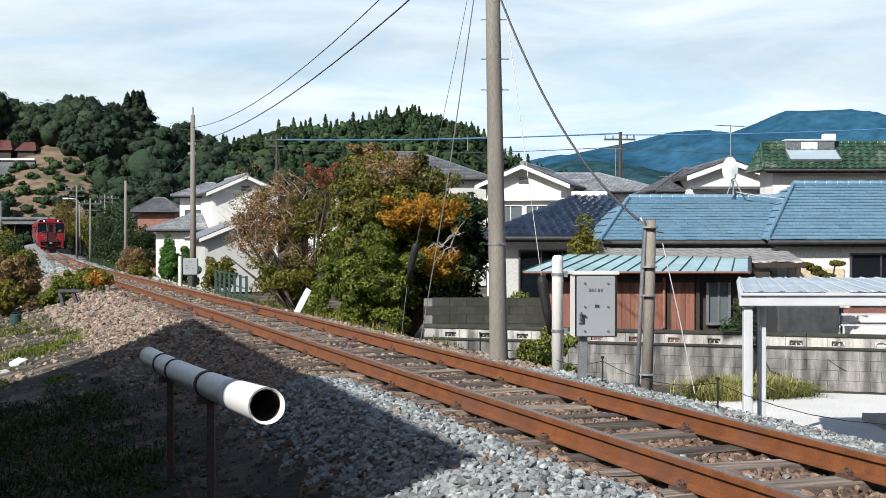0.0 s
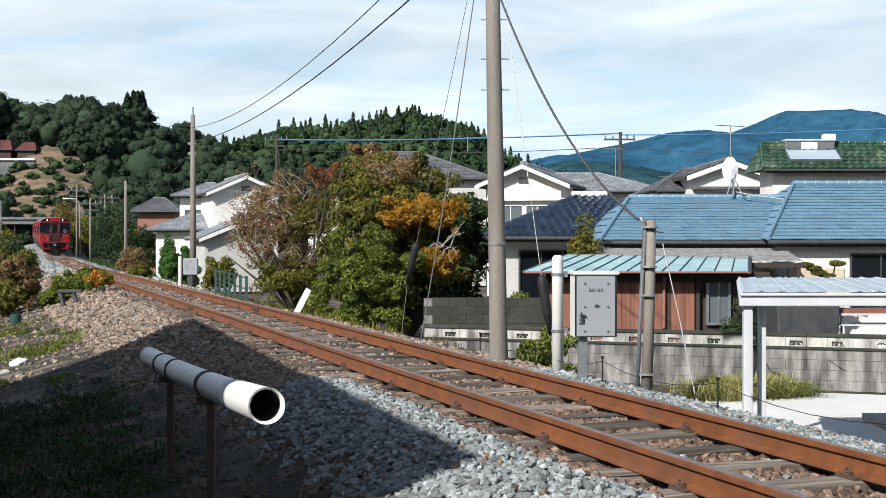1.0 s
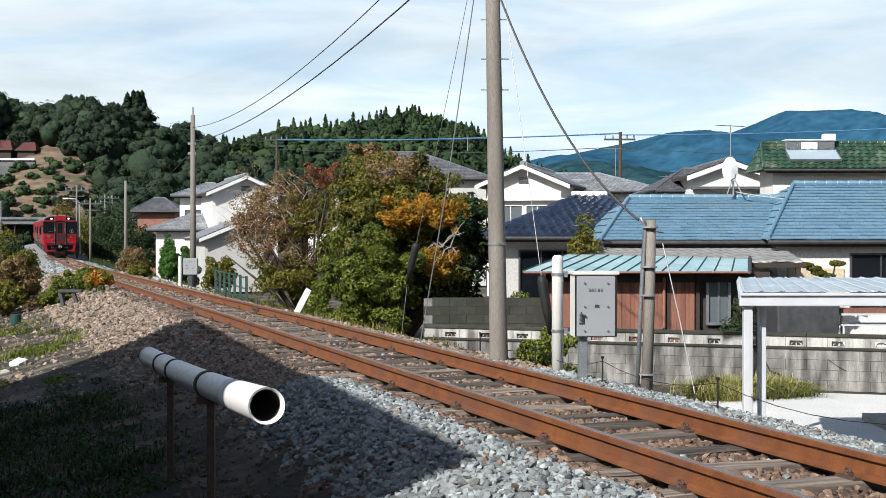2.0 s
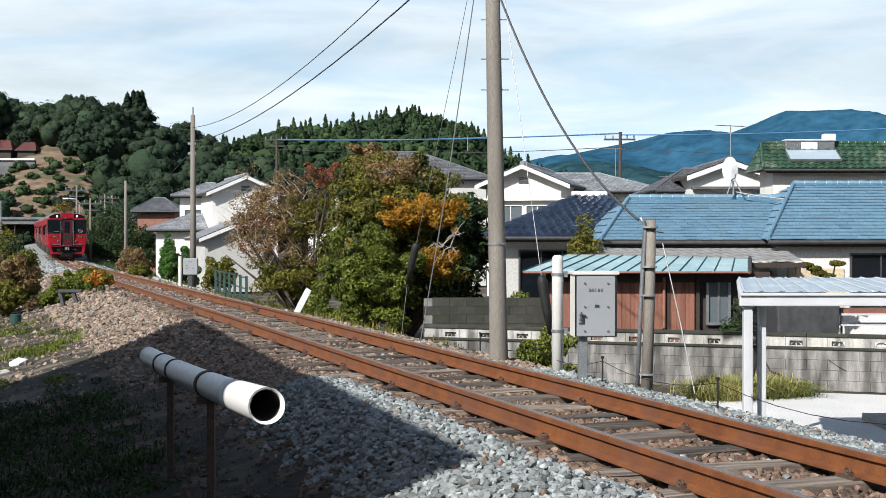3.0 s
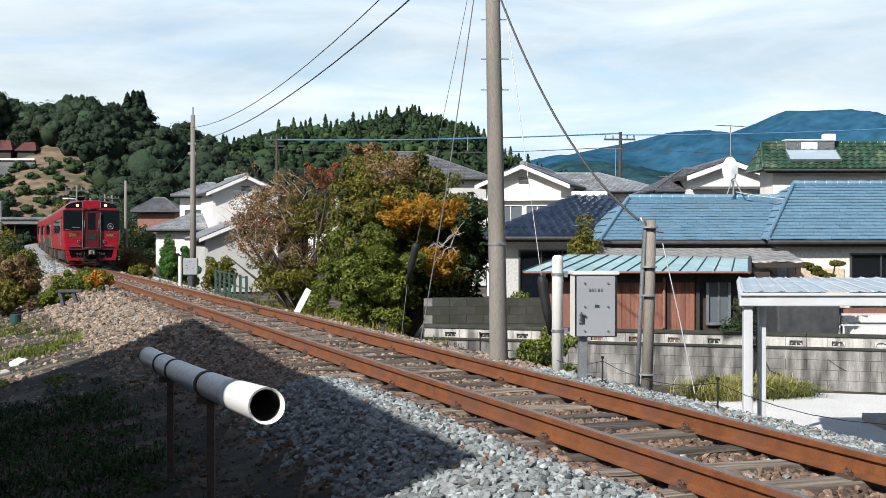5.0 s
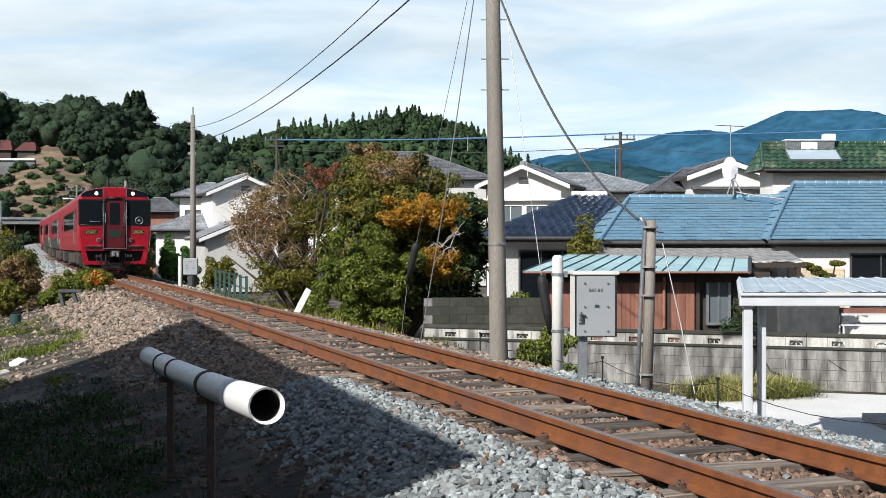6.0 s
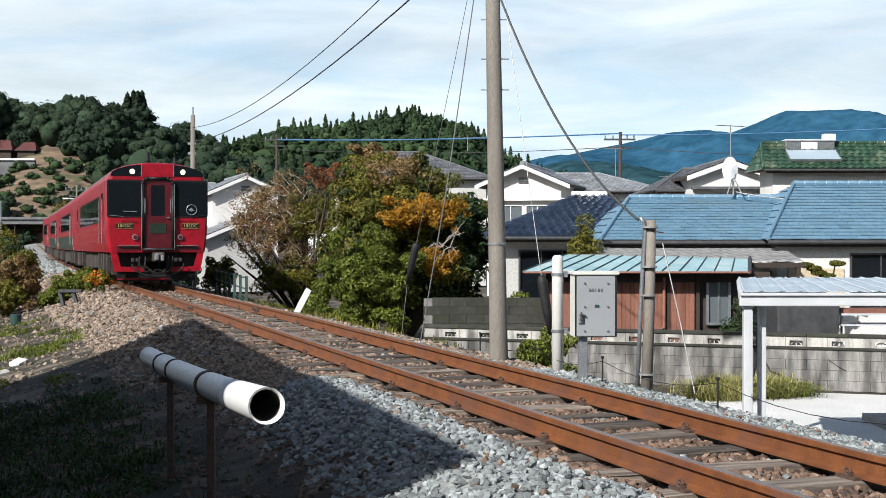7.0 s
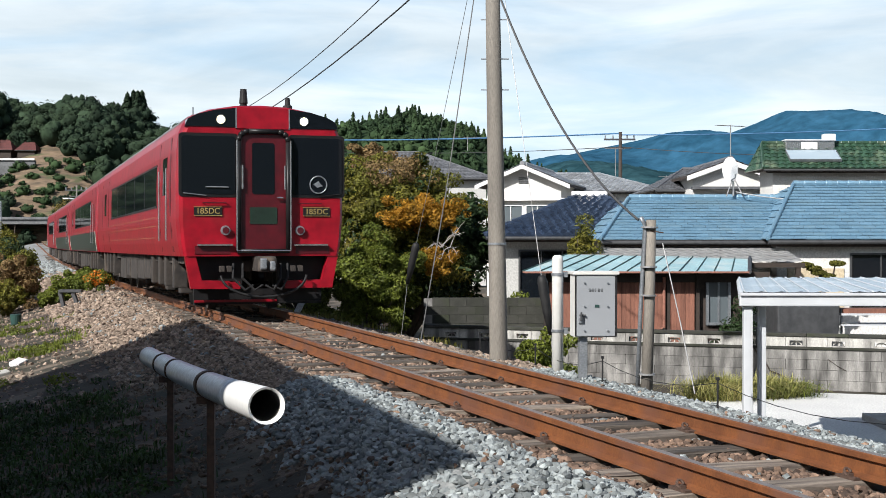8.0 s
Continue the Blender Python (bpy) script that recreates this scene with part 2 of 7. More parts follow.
    "wood_mid": mat("woodland_green", (0.044, 0.074, 0.030), (0.022, 0.042, 0.022), 0.03, 0.9, spec=0.1, island=0.4, fine=1.0, bump=0.25, bump_scale=1.4),
    "hill_soil": mat("terraced_hillside", (0.22, 0.155, 0.10), (0.10, 0.075, 0.048), 0.35, 0.95, fine=1.8, bump=0.6, bump_scale=0.5, stain=(0.06, 0.075, 0.03), stain_scale=0.2, stain_lo=0.54, stain_hi=0.66, stretch=(0.5, 1, 2.6)),
    # distance haze is painted into both mountain colours
    "mountain": mat("blue_mountain_painted_haze", (0.030, 0.098, 0.165), (0.019, 0.070, 0.120), 0.012, 1.0, fine=0.03, bump=8.0, bump_scale=0.02, spec=0.0),
    "mountain_near": mat("green_mountain_painted_haze", (0.030, 0.074, 0.088), (0.016, 0.046, 0.058), 0.02, 1.0, fine=0.05, bump=6.0, bump_scale=0.03, spec=0.0),
    "overpass": mat("dark_weathered_concrete", (0.17, 0.175, 0.18), (0.12, 0.125, 0.13), 0.3, 0.9, fine=2),
    "wire": mat("dark_wire", (0.03, 0.03, 0.032), (0.04, 0.04, 0.04), 5, 0.6),
    "pale_wire": mat("galvanised_wire", (0.3, 0.3, 0.3), (0.24, 0.24, 0.24), 5, 0.5, 0.4),
    "blue_wire": mat("blue_cable_cover", (0.06, 0.16, 0.30), (0.05, 0.13, 0.26), 5, 0.5),
    "fence_green": mat("dark_green_paint", (0.02, 0.06, 0.05), (0.015, 0.045, 0.04), 6, 0.5),
    "pink": mat("pink_cloth", (0.6, 0.22, 0.22), (0.5, 0.18, 0.18), 5, 0.9),
    "cream": mat("cream_board", (0.62, 0.52, 0.36), (0.54, 0.45, 0.31), 2, 0.8, fine=20),
    "red_roof": mat("dull_red_roof", (0.13, 0.04, 0.035), (0.09, 0.03, 0.027), 1, 0.7, fine=4),
    "lamp": glow("headlight_lens", (1.0, 0.80, 0.46), 3.0),
}


def glass(name, tint=(0.006, 0.008, 0.011), rough=0.05, spec=0.5):
    m = bpy.data.materials.new(name)
    m.use_nodes = True
    b = m.node_tree.nodes["Principled BSDF"]
    b.inputs["Base Color"].default_value = (*tint, 1)
    b.inputs["Roughness"].default_value = rough
    b.inputs["Specular IOR Level"].default_value = spec
    return m


M["glass"] = glass("dark_window_glass")
M["glass_grey"] = glass("grey_window_glass", (0.10, 0.12, 0.13))
M["train_glass"] = glass("train_window_glass", (0.006, 0.008, 0.011), 0.05, 0.5)
# pale tint paints the sky's reflection on the collector
M["panel_glass"] = glass("collector_glass_painted_sky", (0.30, 0.37, 0.42), 0.12)


# ---- mesh helpers ----
def mesh_np(name, V, F, materials, idx=None, smooth=False):
    """A mesh from vertex and face arrays; F holds equal-sided faces."""
    V, F = np.asarray(V, dtype=np.float32), np.asarray(F, dtype=np.int32)
    me = bpy.data.meshes.new(name)
    n = F.shape[1]
    me.vertices.add(len(V))
    me.vertices.foreach_set("co", V.ravel())
    me.loops.add(F.size)
    me.loops.foreach_set("vertex_index", F.ravel())
    me.polygons.add(len(F))
    me.polygons.foreach_set("loop_start", np.arange(0, F.size, n, dtype=np.int32))
    me.polygons.foreach_set("loop_total", np.full(len(F), n, dtype=np.int32))
    for m in (materials if isinstance(materials, (list, tuple)) else [materials]):
        me.materials.append(m)
    if idx is not None:
        me.polygons.foreach_set("material_index", np.asarray(idx, dtype=np.int32))
    me.polygons.foreach_set("use_smooth", np.full(len(F), smooth, dtype=bool))
    me.update(calc_edges=True)
    return me


def part(name, bm, material, parent=None, label="", smooth=False):
    """Links a bmesh as one mesh object under a thing or under a part."""
    me = bpy.data.meshes.new(name)
    bm.normal_update()
    bm.to_mesh(me)
    bm.free()
    me.materials.append(material)
    if smooth:
        me.polygons.foreach_set("use_smooth", np.ones(len(me.polygons), dtype=bool))
    return linked(name, me, parent, label)


def linked(name, me, parent=None, label="", m=None):
    ob = new(name, me)
    if parent is not None:
        ob.parent = parent
    if m is not None:
        ob.matrix_basis = m
    if label:
        ob["label"] = label
    return ob


def empty(name, m, label, category, group="", kind=""):
    ob = new(name)
    ob.empty_display_size = 0.2
    ob.matrix_basis = m
    return tagged(ob, label, category, group, kind)


def box(bm, x0, x1, y0, y1, z0, z1, bevel=0.0, m=None):
    vs = [bm.verts.new((x, y, z)) for z in (z0, z1) for y in (y0, y1) for x in (x0, x1)]
    fs = [bm.faces.new([vs[i] for i in q]) for q in ((0, 2, 3, 1), (4, 5, 7, 6), (0, 1, 5, 4), (2, 6, 7, 3), (0, 4, 6, 2), (1, 3, 7, 5))]
    if bevel:
        es = list({e for f in fs for e in f.edges})
        r = bmesh.ops.bevel(bm, geom=es, offset=bevel, segments=2, affect="EDGES", profile=0.6)
        vs = list({v for f in r["faces"] for v in f.verts} | {v for v in vs if v.is_valid})
    if m is not None:
        bmesh.ops.transform(bm, matrix=m, verts=[v for v in vs if v.is_valid])
    return bm


def boxes(*specs, bevel=0.0):
    bm = bmesh.new()
    for s in specs:
        box(bm, *s, bevel=bevel)
    return bm


def tube(bm, pts, radii, sides=12, caps=True):
    """A round tube through points, with a radius for each."""
    pts = [Vector(p) for p in pts]
    if not isinstance(radii, (list, tuple)):
        radii = [radii] * len(pts)
    rings = []
    for i, p in enumerate(pts):
        d = (pts[min(i + 1, len(pts) - 1)] - pts[max(i - 1, 0)]).normalized()
        side = d.cross(Vector((0, 0, 1)) if abs(d.z) < 0.95 else Vector((0, 1, 0))).normalized()
        up = side.cross(d)
        rings.append([bm.verts.new(p + radii[i] * (side * math.cos(a) + up * math.sin(a)))
                      for a in (2 * math.pi * k / sides for k in range(sides))])
    for a, b in zip(rings, rings[1:]):
        for k in range(sides):
            bm.faces.new((a[k], a[(k + 1) % sides], b[(k + 1) % sides], b[k]))
    if caps:
        bm.faces.new(rings[0][::-1])
        bm.faces.new(rings[-1])
    return bm


def tubes(*specs, sides=10):
    bm = bmesh.new()
    for pts, r in specs:
        tube(bm, pts, r, sides)
    return bm


def prism(bm, outline, a, b, axis="y"):
    """An outline of (u, w) pairs swept from a to b along an axis; w is up (or y for axis z)."""
    put = {"y": lambda u, w, t: (u, t, w), "x": lambda u, w, t: (t, u, w), "z": lambda u, w, t: (u, w, t)}[axis]
    A = [bm.verts.new(put(u, w, a)) for u, w in outline]
    B = [bm.verts.new(put(u, w, b)) for u, w in outline]
    n = len(outline)
    bm.faces.new(A)
    bm.faces.new(B[::-1])
    for i in range(n):
        bm.faces.new((A[i], B[i], B[(i + 1) % n], A[(i + 1) % n]))
    bmesh.ops.recalc_face_normals(bm, faces=bm.faces)
    return bm


def sag(a, b, drop, n=14):
    a, b = Vector(a), Vector(b)
    return [a.lerp(b, t) - Vector((0, 0, drop * 4 * t * (1 - t))) for t in (i / n for i in range(n + 1))]


# ---- the line of the track ----
TX, TY, TH = 0.931264, 10.529842, -0.331066


def heading(s):
    far = np.maximum(s - 60.0, 0.0)
    s = np.minimum(s, 60.0)
    q = s / 100
    return TH + 0.000614 * s - 0.5 * 0.001767 * s * q + 0.001277 * s * q * q / 3 + 0.00006 * far


def rise(s):
    """The rails' height along the line: a shallow dip, then a climb towards the overpass."""
    return np.interp(s, [0, 12, 25, 45, 62, 80, 100, 122, 140, 175, 225, 270, 330], [0, -0.015, -0.09, -0.205, -0.295, -0.325, -0.315, -0.205, -0.06, 0.24, 0.45, 0.62, 1.2])


STEP = 0.5
LINE_S = np.arange(-14, 330, STEP)
_h = heading(LINE_S)
_k0 = int(round(14 / STEP))


def _run(a):
    c = np.concatenate([[0], np.cumsum((a[:-1] + a[1:]) / 2 * STEP)])
    return c - c[_k0]


LINE_X, LINE_Y = TX + _run(np.sin(_h)), TY + _run(np.cos(_h))


def line(s, o=0.0):
    """The place s metres along the track and o metres to its right, at rail height."""
    h = heading(s)
    return (np.interp(s, LINE_S, LINE_X) + o * np.cos(h), np.interp(s, LINE_S, LINE_Y) - o * np.sin(h), rise(s))


def along(x, y):
    """The track's s and o for places in plan."""
    s = (np.asarray(y, dtype=float) - TY) / math.cos(TH)
    for _ in range(6):
        px, py, _z = line(np.clip(s, -14, 329))
        h = heading(np.clip(s, -14, 329))
        s = np.clip(s, -14, 329) + (x - px) * np.sin(h) + (y - py) * np.cos(h)
    px, py, _z = line(np.clip(s, -14, 329))
    h = heading(np.clip(s, -14, 329))
    return s, (x - px) * np.cos(h) - (y - py) * np.sin(h)


O_PTS = np.array([-60, -14, -9.0, -6.0, -3.6, -2.4, -1.55, -1.0, 1.0, 1.5, 2.2, 3.0, 3.6, 4.8, 8, 60])
O_Z = np.array([-1.6, -1.6, -1.55, -1.35, -0.85, -0.58, -0.28, -0.212, -0.212, -0.28, -0.47, -0.52, -0.75, -1.62, -1.70, -1.72])


def ground_z(x, y):
    s, o = along(x, y)
    z = np.interp(o, O_PTS, O_Z)
    # fresh ballast heaped against the near rail
    z = z + np.interp(s, [-14, 2.8, 4.6], [0.11, 0.11, 0.0]) * np.interp(o, [-2.3, -1.6, -1.2, -0.72], [0, 1, 1, 0])
    up = rise(s)
    return z + np.minimum(up, 0) + np.maximum(up, 0) * np.interp(np.abs(o), [6, 30], [1, 0])


# ---- ground ----
def spread(a, b, fine, far_a, far_b):
    mid = list(np.arange(a, b, fine))
    lo, hi, step = [a], [mid[-1]], fine
    while lo[-1] > far_a:
        step *= 1.25
        lo.append(lo[-1] - step)
    step = fine
    while hi[-1] < far_b:
        step *= 1.25
        hi.append(hi[-1] + step)
    return np.array(lo[:0:-1] + mid + hi[1:])


def build_ground():
    xs, ys = spread(-17, 12, 0.25, -4000, 4000), spread(-6, 62, 0.25, -600, 4800)
    xs = np.unique(np.concatenate([xs, np.arange(-110, -17, 2.0)]))
    ys = np.unique(np.concatenate([ys, np.arange(62, 330, 4.0)]))
    X, Y = np.meshgrid(xs, ys)
    Z = ground_z(X, Y)
    rng = np.random.RandomState(3)
    near = (np.abs(X) < 30) & (Y < 80)
    Z = Z + near * (rng.rand(*Z.shape) - 0.5) * 0.035
    V = np.stack([X, Y, Z], -1).reshape(-1, 3)
    w = len(xs)
    i = np.arange(len(ys) - 1)[:, None] * w + np.arange(w - 1)[None, :]
    F = np.stack([i, i + 1, i + w + 1, i + w], -1).reshape(-1, 4)
    S, O = along(X, Y)
    inside = (O > -2.3) & (O < 2.5) & (S > -13.5) & (S < 250)
    fi = inside.reshape(-1)[F].mean(1) > 0.5
    shoulder = ((O > -4.4) & (O < 3.0) & (S > 84) & (S < 329)).reshape(-1)[F].mean(1) > 0.5
    idx = np.where(shoulder & ~(fi & (np.abs(O).reshape(-1)[F].mean(1) < 0.9)), 2, fi.astype(int))
    fresh = (((O > -2.2) & (O < -0.7) & (S < 4.4)) | ((O > 1.0) & (O < 2.9) & (S < 6.0))).reshape(-1)[F].mean(1) > 0.5
    idx = np.where(fresh & fi, 2, idx)
    me = mesh_np("ground", V, F, [M["ground"], M["bed"], M["bed_grey"]], idx, True)
    tagged(linked("ground", me), "bare soil and short grass falling away from the railway bank", "ground", kind="structure")


build_ground()


# ---- track ----
def sweep(profile, o, s0, s1, step, z=0.0):
    """A closed profile of (across, up) swept along the track at offset o."""
    ss = np.arange(s0, s1 + step / 2, step)
    n = len(profile)
    V = []
    for s in ss:
        for a, u in profile:
            x, y, zz = line(s, o + a)
            V.append((x, y, zz + z + u))
    F = []
    for i in range(len(ss) - 1):
        for k in range(n):
            F.append((i * n + k, (i + 1) * n + k, (i + 1) * n + (k + 1) % n, i * n + (k + 1) % n))
    return V, F


RAIL = [(-0.064, -0.153), (0.064, -0.153), (0.064, -0.142), (0.012, -0.125), (0.008, -0.05), (0.033, -0.038), (0.033, -0.006), (0.027, 0.0),
        (-0.027, 0.0), (-0.033, -0.006), (-0.033, -0.038), (-0.008, -0.05), (-0.012, -0.125), (-0.064, -0.142)]


def build_track():
    track = empty("railway_track", pose(0, 0, 0), "single rusty railway track on wooden sleepers, curving away", "railway track", kind="structure")
    for o in (-0.566, 0.566):
        V, F = sweep(RAIL, o, -13, 322, 1.0)
        n = len(RAIL)
        idx = [1 if i % n == 7 else 0 for i in range(len(F))]
        linked("rail", mesh_np("rail", V, F, [M["rail"], M["railtop"]], idx), track, "brown rusty steel rail with a worn head")
    rng = random.Random(5)
    meshes = []
    for k in range(6):
        bm = boxes((-1.05, 1.05, -0.105, 0.105, -0.15, 0.0), bevel=0.012)
        bmesh.ops.subdivide_edges(bm, edges=[e for e in bm.edges if e.calc_length() > 1.5], cuts=5)
        for v in bm.verts:
            v.co += Vector((rng.uniform(-.01, .01), rng.uniform(-.008, .008), rng.uniform(-.006, .004)))
        me = bpy.data.meshes.new("sleeper")
        bm.to_mesh(me)
        bm.free()
        me.materials.append(M["sleeper"])
        meshes.append(me)
    plate = boxes((-0.11, 0.11, -0.09, 0.09, -0.005, 0.012), (-0.10, -0.066, -0.03, 0.03, 0.012, 0.03), (0.066, 0.10, -0.03, 0.03, 0.012, 0.03))
    for sx in (-0.084, 0.084):
        ring = [(sx + 0.022 * math.cos(a), 0.03 * math.sin(a) * 0.6, 0.032 + 0.022 * math.sin(a)) for a in (i * math.pi / 5 for i in range(9))]
        tube(plate, ring, 0.009, 6)
    pm = bpy.data.meshes.new("rail_fastening")
    plate.to_mesh(pm)
    plate.free()
    pm.materials.append(M["iron"])
    s, i = -5.0, 0
    while s < 118:
        x, y, z = line(s)
        a = -math.degrees(heading(s)) + rng.uniform(-1.5, 1.5)
        sl = linked("sleeper", meshes[i % 6], track, "", pose(x, y, z - 0.16 + rng.uniform(-.012, .008), rng.uniform(-1, 1), rng.uniform(-.6, .6), a))
        if s < 34 and i % 3 == 0:
            for o in (-0.566, 0.566):
                linked("rail_fastening", pm, sl, "", pose(o, 0, 0.002))
        s += 0.62 + rng.uniform(-.03, .03)
        i += 1
    # joint bars with bolts
    for o, js in ((-0.566, 16.9), (0.566, 15.9)):
        x, y, z = line(js, o)
        bm = boxes((-0.05, -0.012, -0.28, 0.28, -0.125, -0.045), (0.012, 0.05, -0.28, 0.28, -0.125, -0.045), bevel=0.006)
        for k in (-0.2, -0.07, 0.07, 0.2):
            tube(bm, [(-0.075, k, -0.085), (0.075, k, -0.085)], 0.016, 6)
        part("joint_bar", bm, M["iron"], track).matrix_basis = pose(x, y, z, 0, 0, -math.degrees(heading(js)))
    return track


build_track()

def ico(sub):
    bm = bmesh.new()
    bmesh.ops.create_icosphere(bm, subdivisions=sub, radius=1.0)
    V = np.array([v.co[:] for v in bm.verts])
    F = np.array([[v.index for v in f.verts] for f in bm.faces])
    bm.free()
    return V, F


ICO1, ICO2 = ico(1), ico(2)


def scatter(base, P, R, rng, squash=(1, 1, 1), rough=0.25, turn=True):
    """Copies of a base shape at places P with radii R, each deformed and turned by its own; returns joined arrays."""
    bv, bf = base
    n, k = len(P), len(bv)
    D = bv[None] * (1 + rough * (rng.rand(n, k, 1) * 2 - 1)) * (np.array(squash) * (1 + 0.35 * (rng.rand(n, 1, 3) - 0.5)))
    if turn:
        a, b = rng.rand(n) * 6.283, rng.rand(n) * 6.283
        ca, sa, cb, sb = np.cos(a)[:, None], np.sin(a)[:, None], np.cos(b)[:, None], np.sin(b)[:, None]
        x, y, z = D[..., 0], D[..., 1], D[..., 2]
        y, z = y * cb - z * sb, y * sb + z * cb
        x, y = x * ca - y * sa, x * sa + y * ca
        D = np.stack([x, y, z], -1)
    V = D * np.asarray(R)[:, None, None] + np.asarray(P)[:, None, :]
    F = bf[None] + (np.arange(n) * k)[:, None, None]
    return V.reshape(-1, 3), F.reshape(-1, 3)


def joined(*pairs):
    Vs, Fs, k = [], [], 0
    for V, F in pairs:
        Vs.append(V)
        Fs.append(F + k)
        k += len(V)
    return np.concatenate(Vs), np.concatenate(Fs)


def build_ballast():
    rng = np.random.RandomState(11)

    def stones(s0, s1, o0, o1, per_m2, r):
        n = int((s1 - s0) * (o1 - o0) * per_m2)
        s, o = s0 + rng.rand(n) * (s1 - s0), o0 + rng.rand(n) * (o1 - o0)
        keep = (np.abs(np.abs(o) - 0.566) > 0.055) & ((o > -1.8 - 0.4 * rng.rand(n)) | (s > 9 - 2 * rng.rand(n)))
        s, o = s[keep], o[keep]
        x, y, _ = line(s, o)
        rad = r * (0.6 + 0.8 * rng.rand(len(s)) ** 1.5)
        z = ground_z(x, y) + rad * (0.15 + 0.5 * rng.rand(len(s)))
        return s, o, np.stack([x, y, z], 1), rad

    groups = {"grey": [], "brown": [], "tan": []}
    for spec in ((-3.6, 5, -2.4, 2.9, 660, 0.0235), (5, 9, -2.75, 2.9, 380, 0.029), (9, 22, -2.7, 2.7, 130, 0.036), (22, 48, -3.0, 2.5, 60, 0.048), (48, 100, -2.6, 2.4, 14, 0.08)):
        s, o, P, R = stones(*spec)
        wob = 0.5 * np.sin(s * 1.3) + 0.35 * np.sin(s * 3.1 + o) + 0.3 * (rng.rand(len(s)) - .5)
        grey = ((o < -0.95 + 0.12 * wob) & (s < 4.2 + 0.9 * wob + (o + 1) * 1.6)) | ((o > 0.98 + 0.1 * wob) & (s < 6.2 + wob))
        far = (s > 62 + 6 * wob) & (np.abs(o) > 0.7)
        grey |= far
        grey ^= rng.rand(len(s)) < 0.04
        tan = (~grey) & ((np.abs(o) > 1.1) | (rng.rand(len(s)) < 0.25)) & (s > 2)
        for key, m in (("grey", grey), ("tan", tan), ("brown", ~grey & ~tan)):
            if m.any():
                groups[key].append(scatter(ICO1, P[m], R[m], rng, (1.25, 1.0, 0.7), 0.36))
    for key, text in (("grey", "loose grey crushed-stone ballast beside the rails"), ("brown", "rust-stained crushed-stone ballast between the rails"),
                      ("tan", "tan and brown weathered ballast on the bank")):
        V, F = joined(*groups[key])
        tagged(linked("ballast", mesh_np("ballast", V, F, M["stone_" + key])), text, "gravel", kind="stuff")


build_ballast()


# ---- leaves and plants ----
def leaf_cloud(rng, centers, radii, count, size, flat=0.8, shell=0.55, loose=0.7):
    """Small bent leaves, two triangles each, scattered in clumps."""
    w = radii ** 2
    pick = rng.choice(len(centers), count, p=w / w.sum())
    d = rng.randn(count, 3)
    d /= np.linalg.norm(d, axis=1)[:, None]
    rr = (shell + (1 - shell) * rng.rand(count)) ** 0.6
    P = centers[pick] + d * (radii[pick] * rr)[:, None] * np.array([1, 1, flat])
    nrm = d + rng.randn(count, 3) * loose + np.array([0, 0, 0.4])
    nrm /= np.linalg.norm(nrm, axis=1)[:, None]
    t = np.cross(nrm, rng.randn(count, 3))
    t /= np.linalg.norm(t, axis=1)[:, None] + 1e-9
    b = np.cross(nrm, t)
    sz = size * (0.6 + 0.8 * rng.rand(count))[:, None]
    V = np.stack([P - t * sz, P - b * sz * 0.45 + nrm * sz * 0.12, P + t * sz, P + b * sz * 0.45 + nrm * sz * 0.12], 1).reshape(-1, 3)
    i = np.arange(count)[:, None] * 4
    F = np.concatenate([i + np.array([[0, 1, 2]]), i + np.array([[0, 2, 3]])], 0)
    return V, F


def clumps(rng, n, center, size, r0, r1, bottom=-0.8):
    """Clump centres that fill an uneven ellipsoid, more of them near its skin."""
    C, R = [], []
    while len(C) < n:
        d = rng.randn(3)
        d /= np.linalg.norm(d)
        if d[2] < bottom:
            continue
        k = rng.rand() ** 0.35 * (0.86 + 0.2 * math.sin(3 * math.atan2(d[1], d[0]) + 5 * d[2]))
        C.append(np.array(center) + d * np.array(size) * k)
        R.append(rng.uniform(r0, r1))
    return np.array(C), np.array(R)


def limbs(rng, base, tops, r, bend=0.2):
    bm = bmesh.new()
    base = Vector(base)
    for t in tops:
        t = Vector(t)
        mid = base.lerp(t, 0.5) + Vector((rng.uniform(-bend, bend), rng.uniform(-bend, bend), rng.uniform(0, bend)))
        tube(bm, [base, base.lerp(mid, 0.5), mid, mid.lerp(t, 0.5), t], [r, r * 0.8, r * 0.55, r * 0.35, r * 0.12], 7)
    return bm


# ---- hills ----
def build_hill(name, outline, y0, depth, material, label, tree_spec, seed):
    """A ridge across the view: outline of (x, height) at distance y0, falling forwards and back, with a wood on it."""
    rng = np.random.RandomState(seed)
    ox, oz = np.array([p[0] for p in outline], float), np.array([p[1] for p in outline], float)
    xs = np.linspace(ox[0], ox[-1], 90)
    ts = np.linspace(-1, 1, 25)

    def height(x, t):
        top = np.interp(x, ox, oz)
        return top * np.cos(np.clip(t, -1, 1) * math.pi / 2) ** 0.8 - 2.5

    X, T = np.meshgrid(xs, ts)
    Z = height(X, T) + rng.randn(*X.shape) * 0.3
    V = np.stack([X, y0 + T * depth, Z], -1).reshape(-1, 3)
    w = len(xs)
    i = np.arange(len(ts) - 1)[:, None] * w + np.arange(w - 1)[None, :]
    F = np.stack([i, i + 1, i + w + 1, i + w], -1).reshape(-1, 4)
    tagged(linked(name, mesh_np(name, V, F, material, None, True)), label, "hill", kind="structure")
    return height, rng


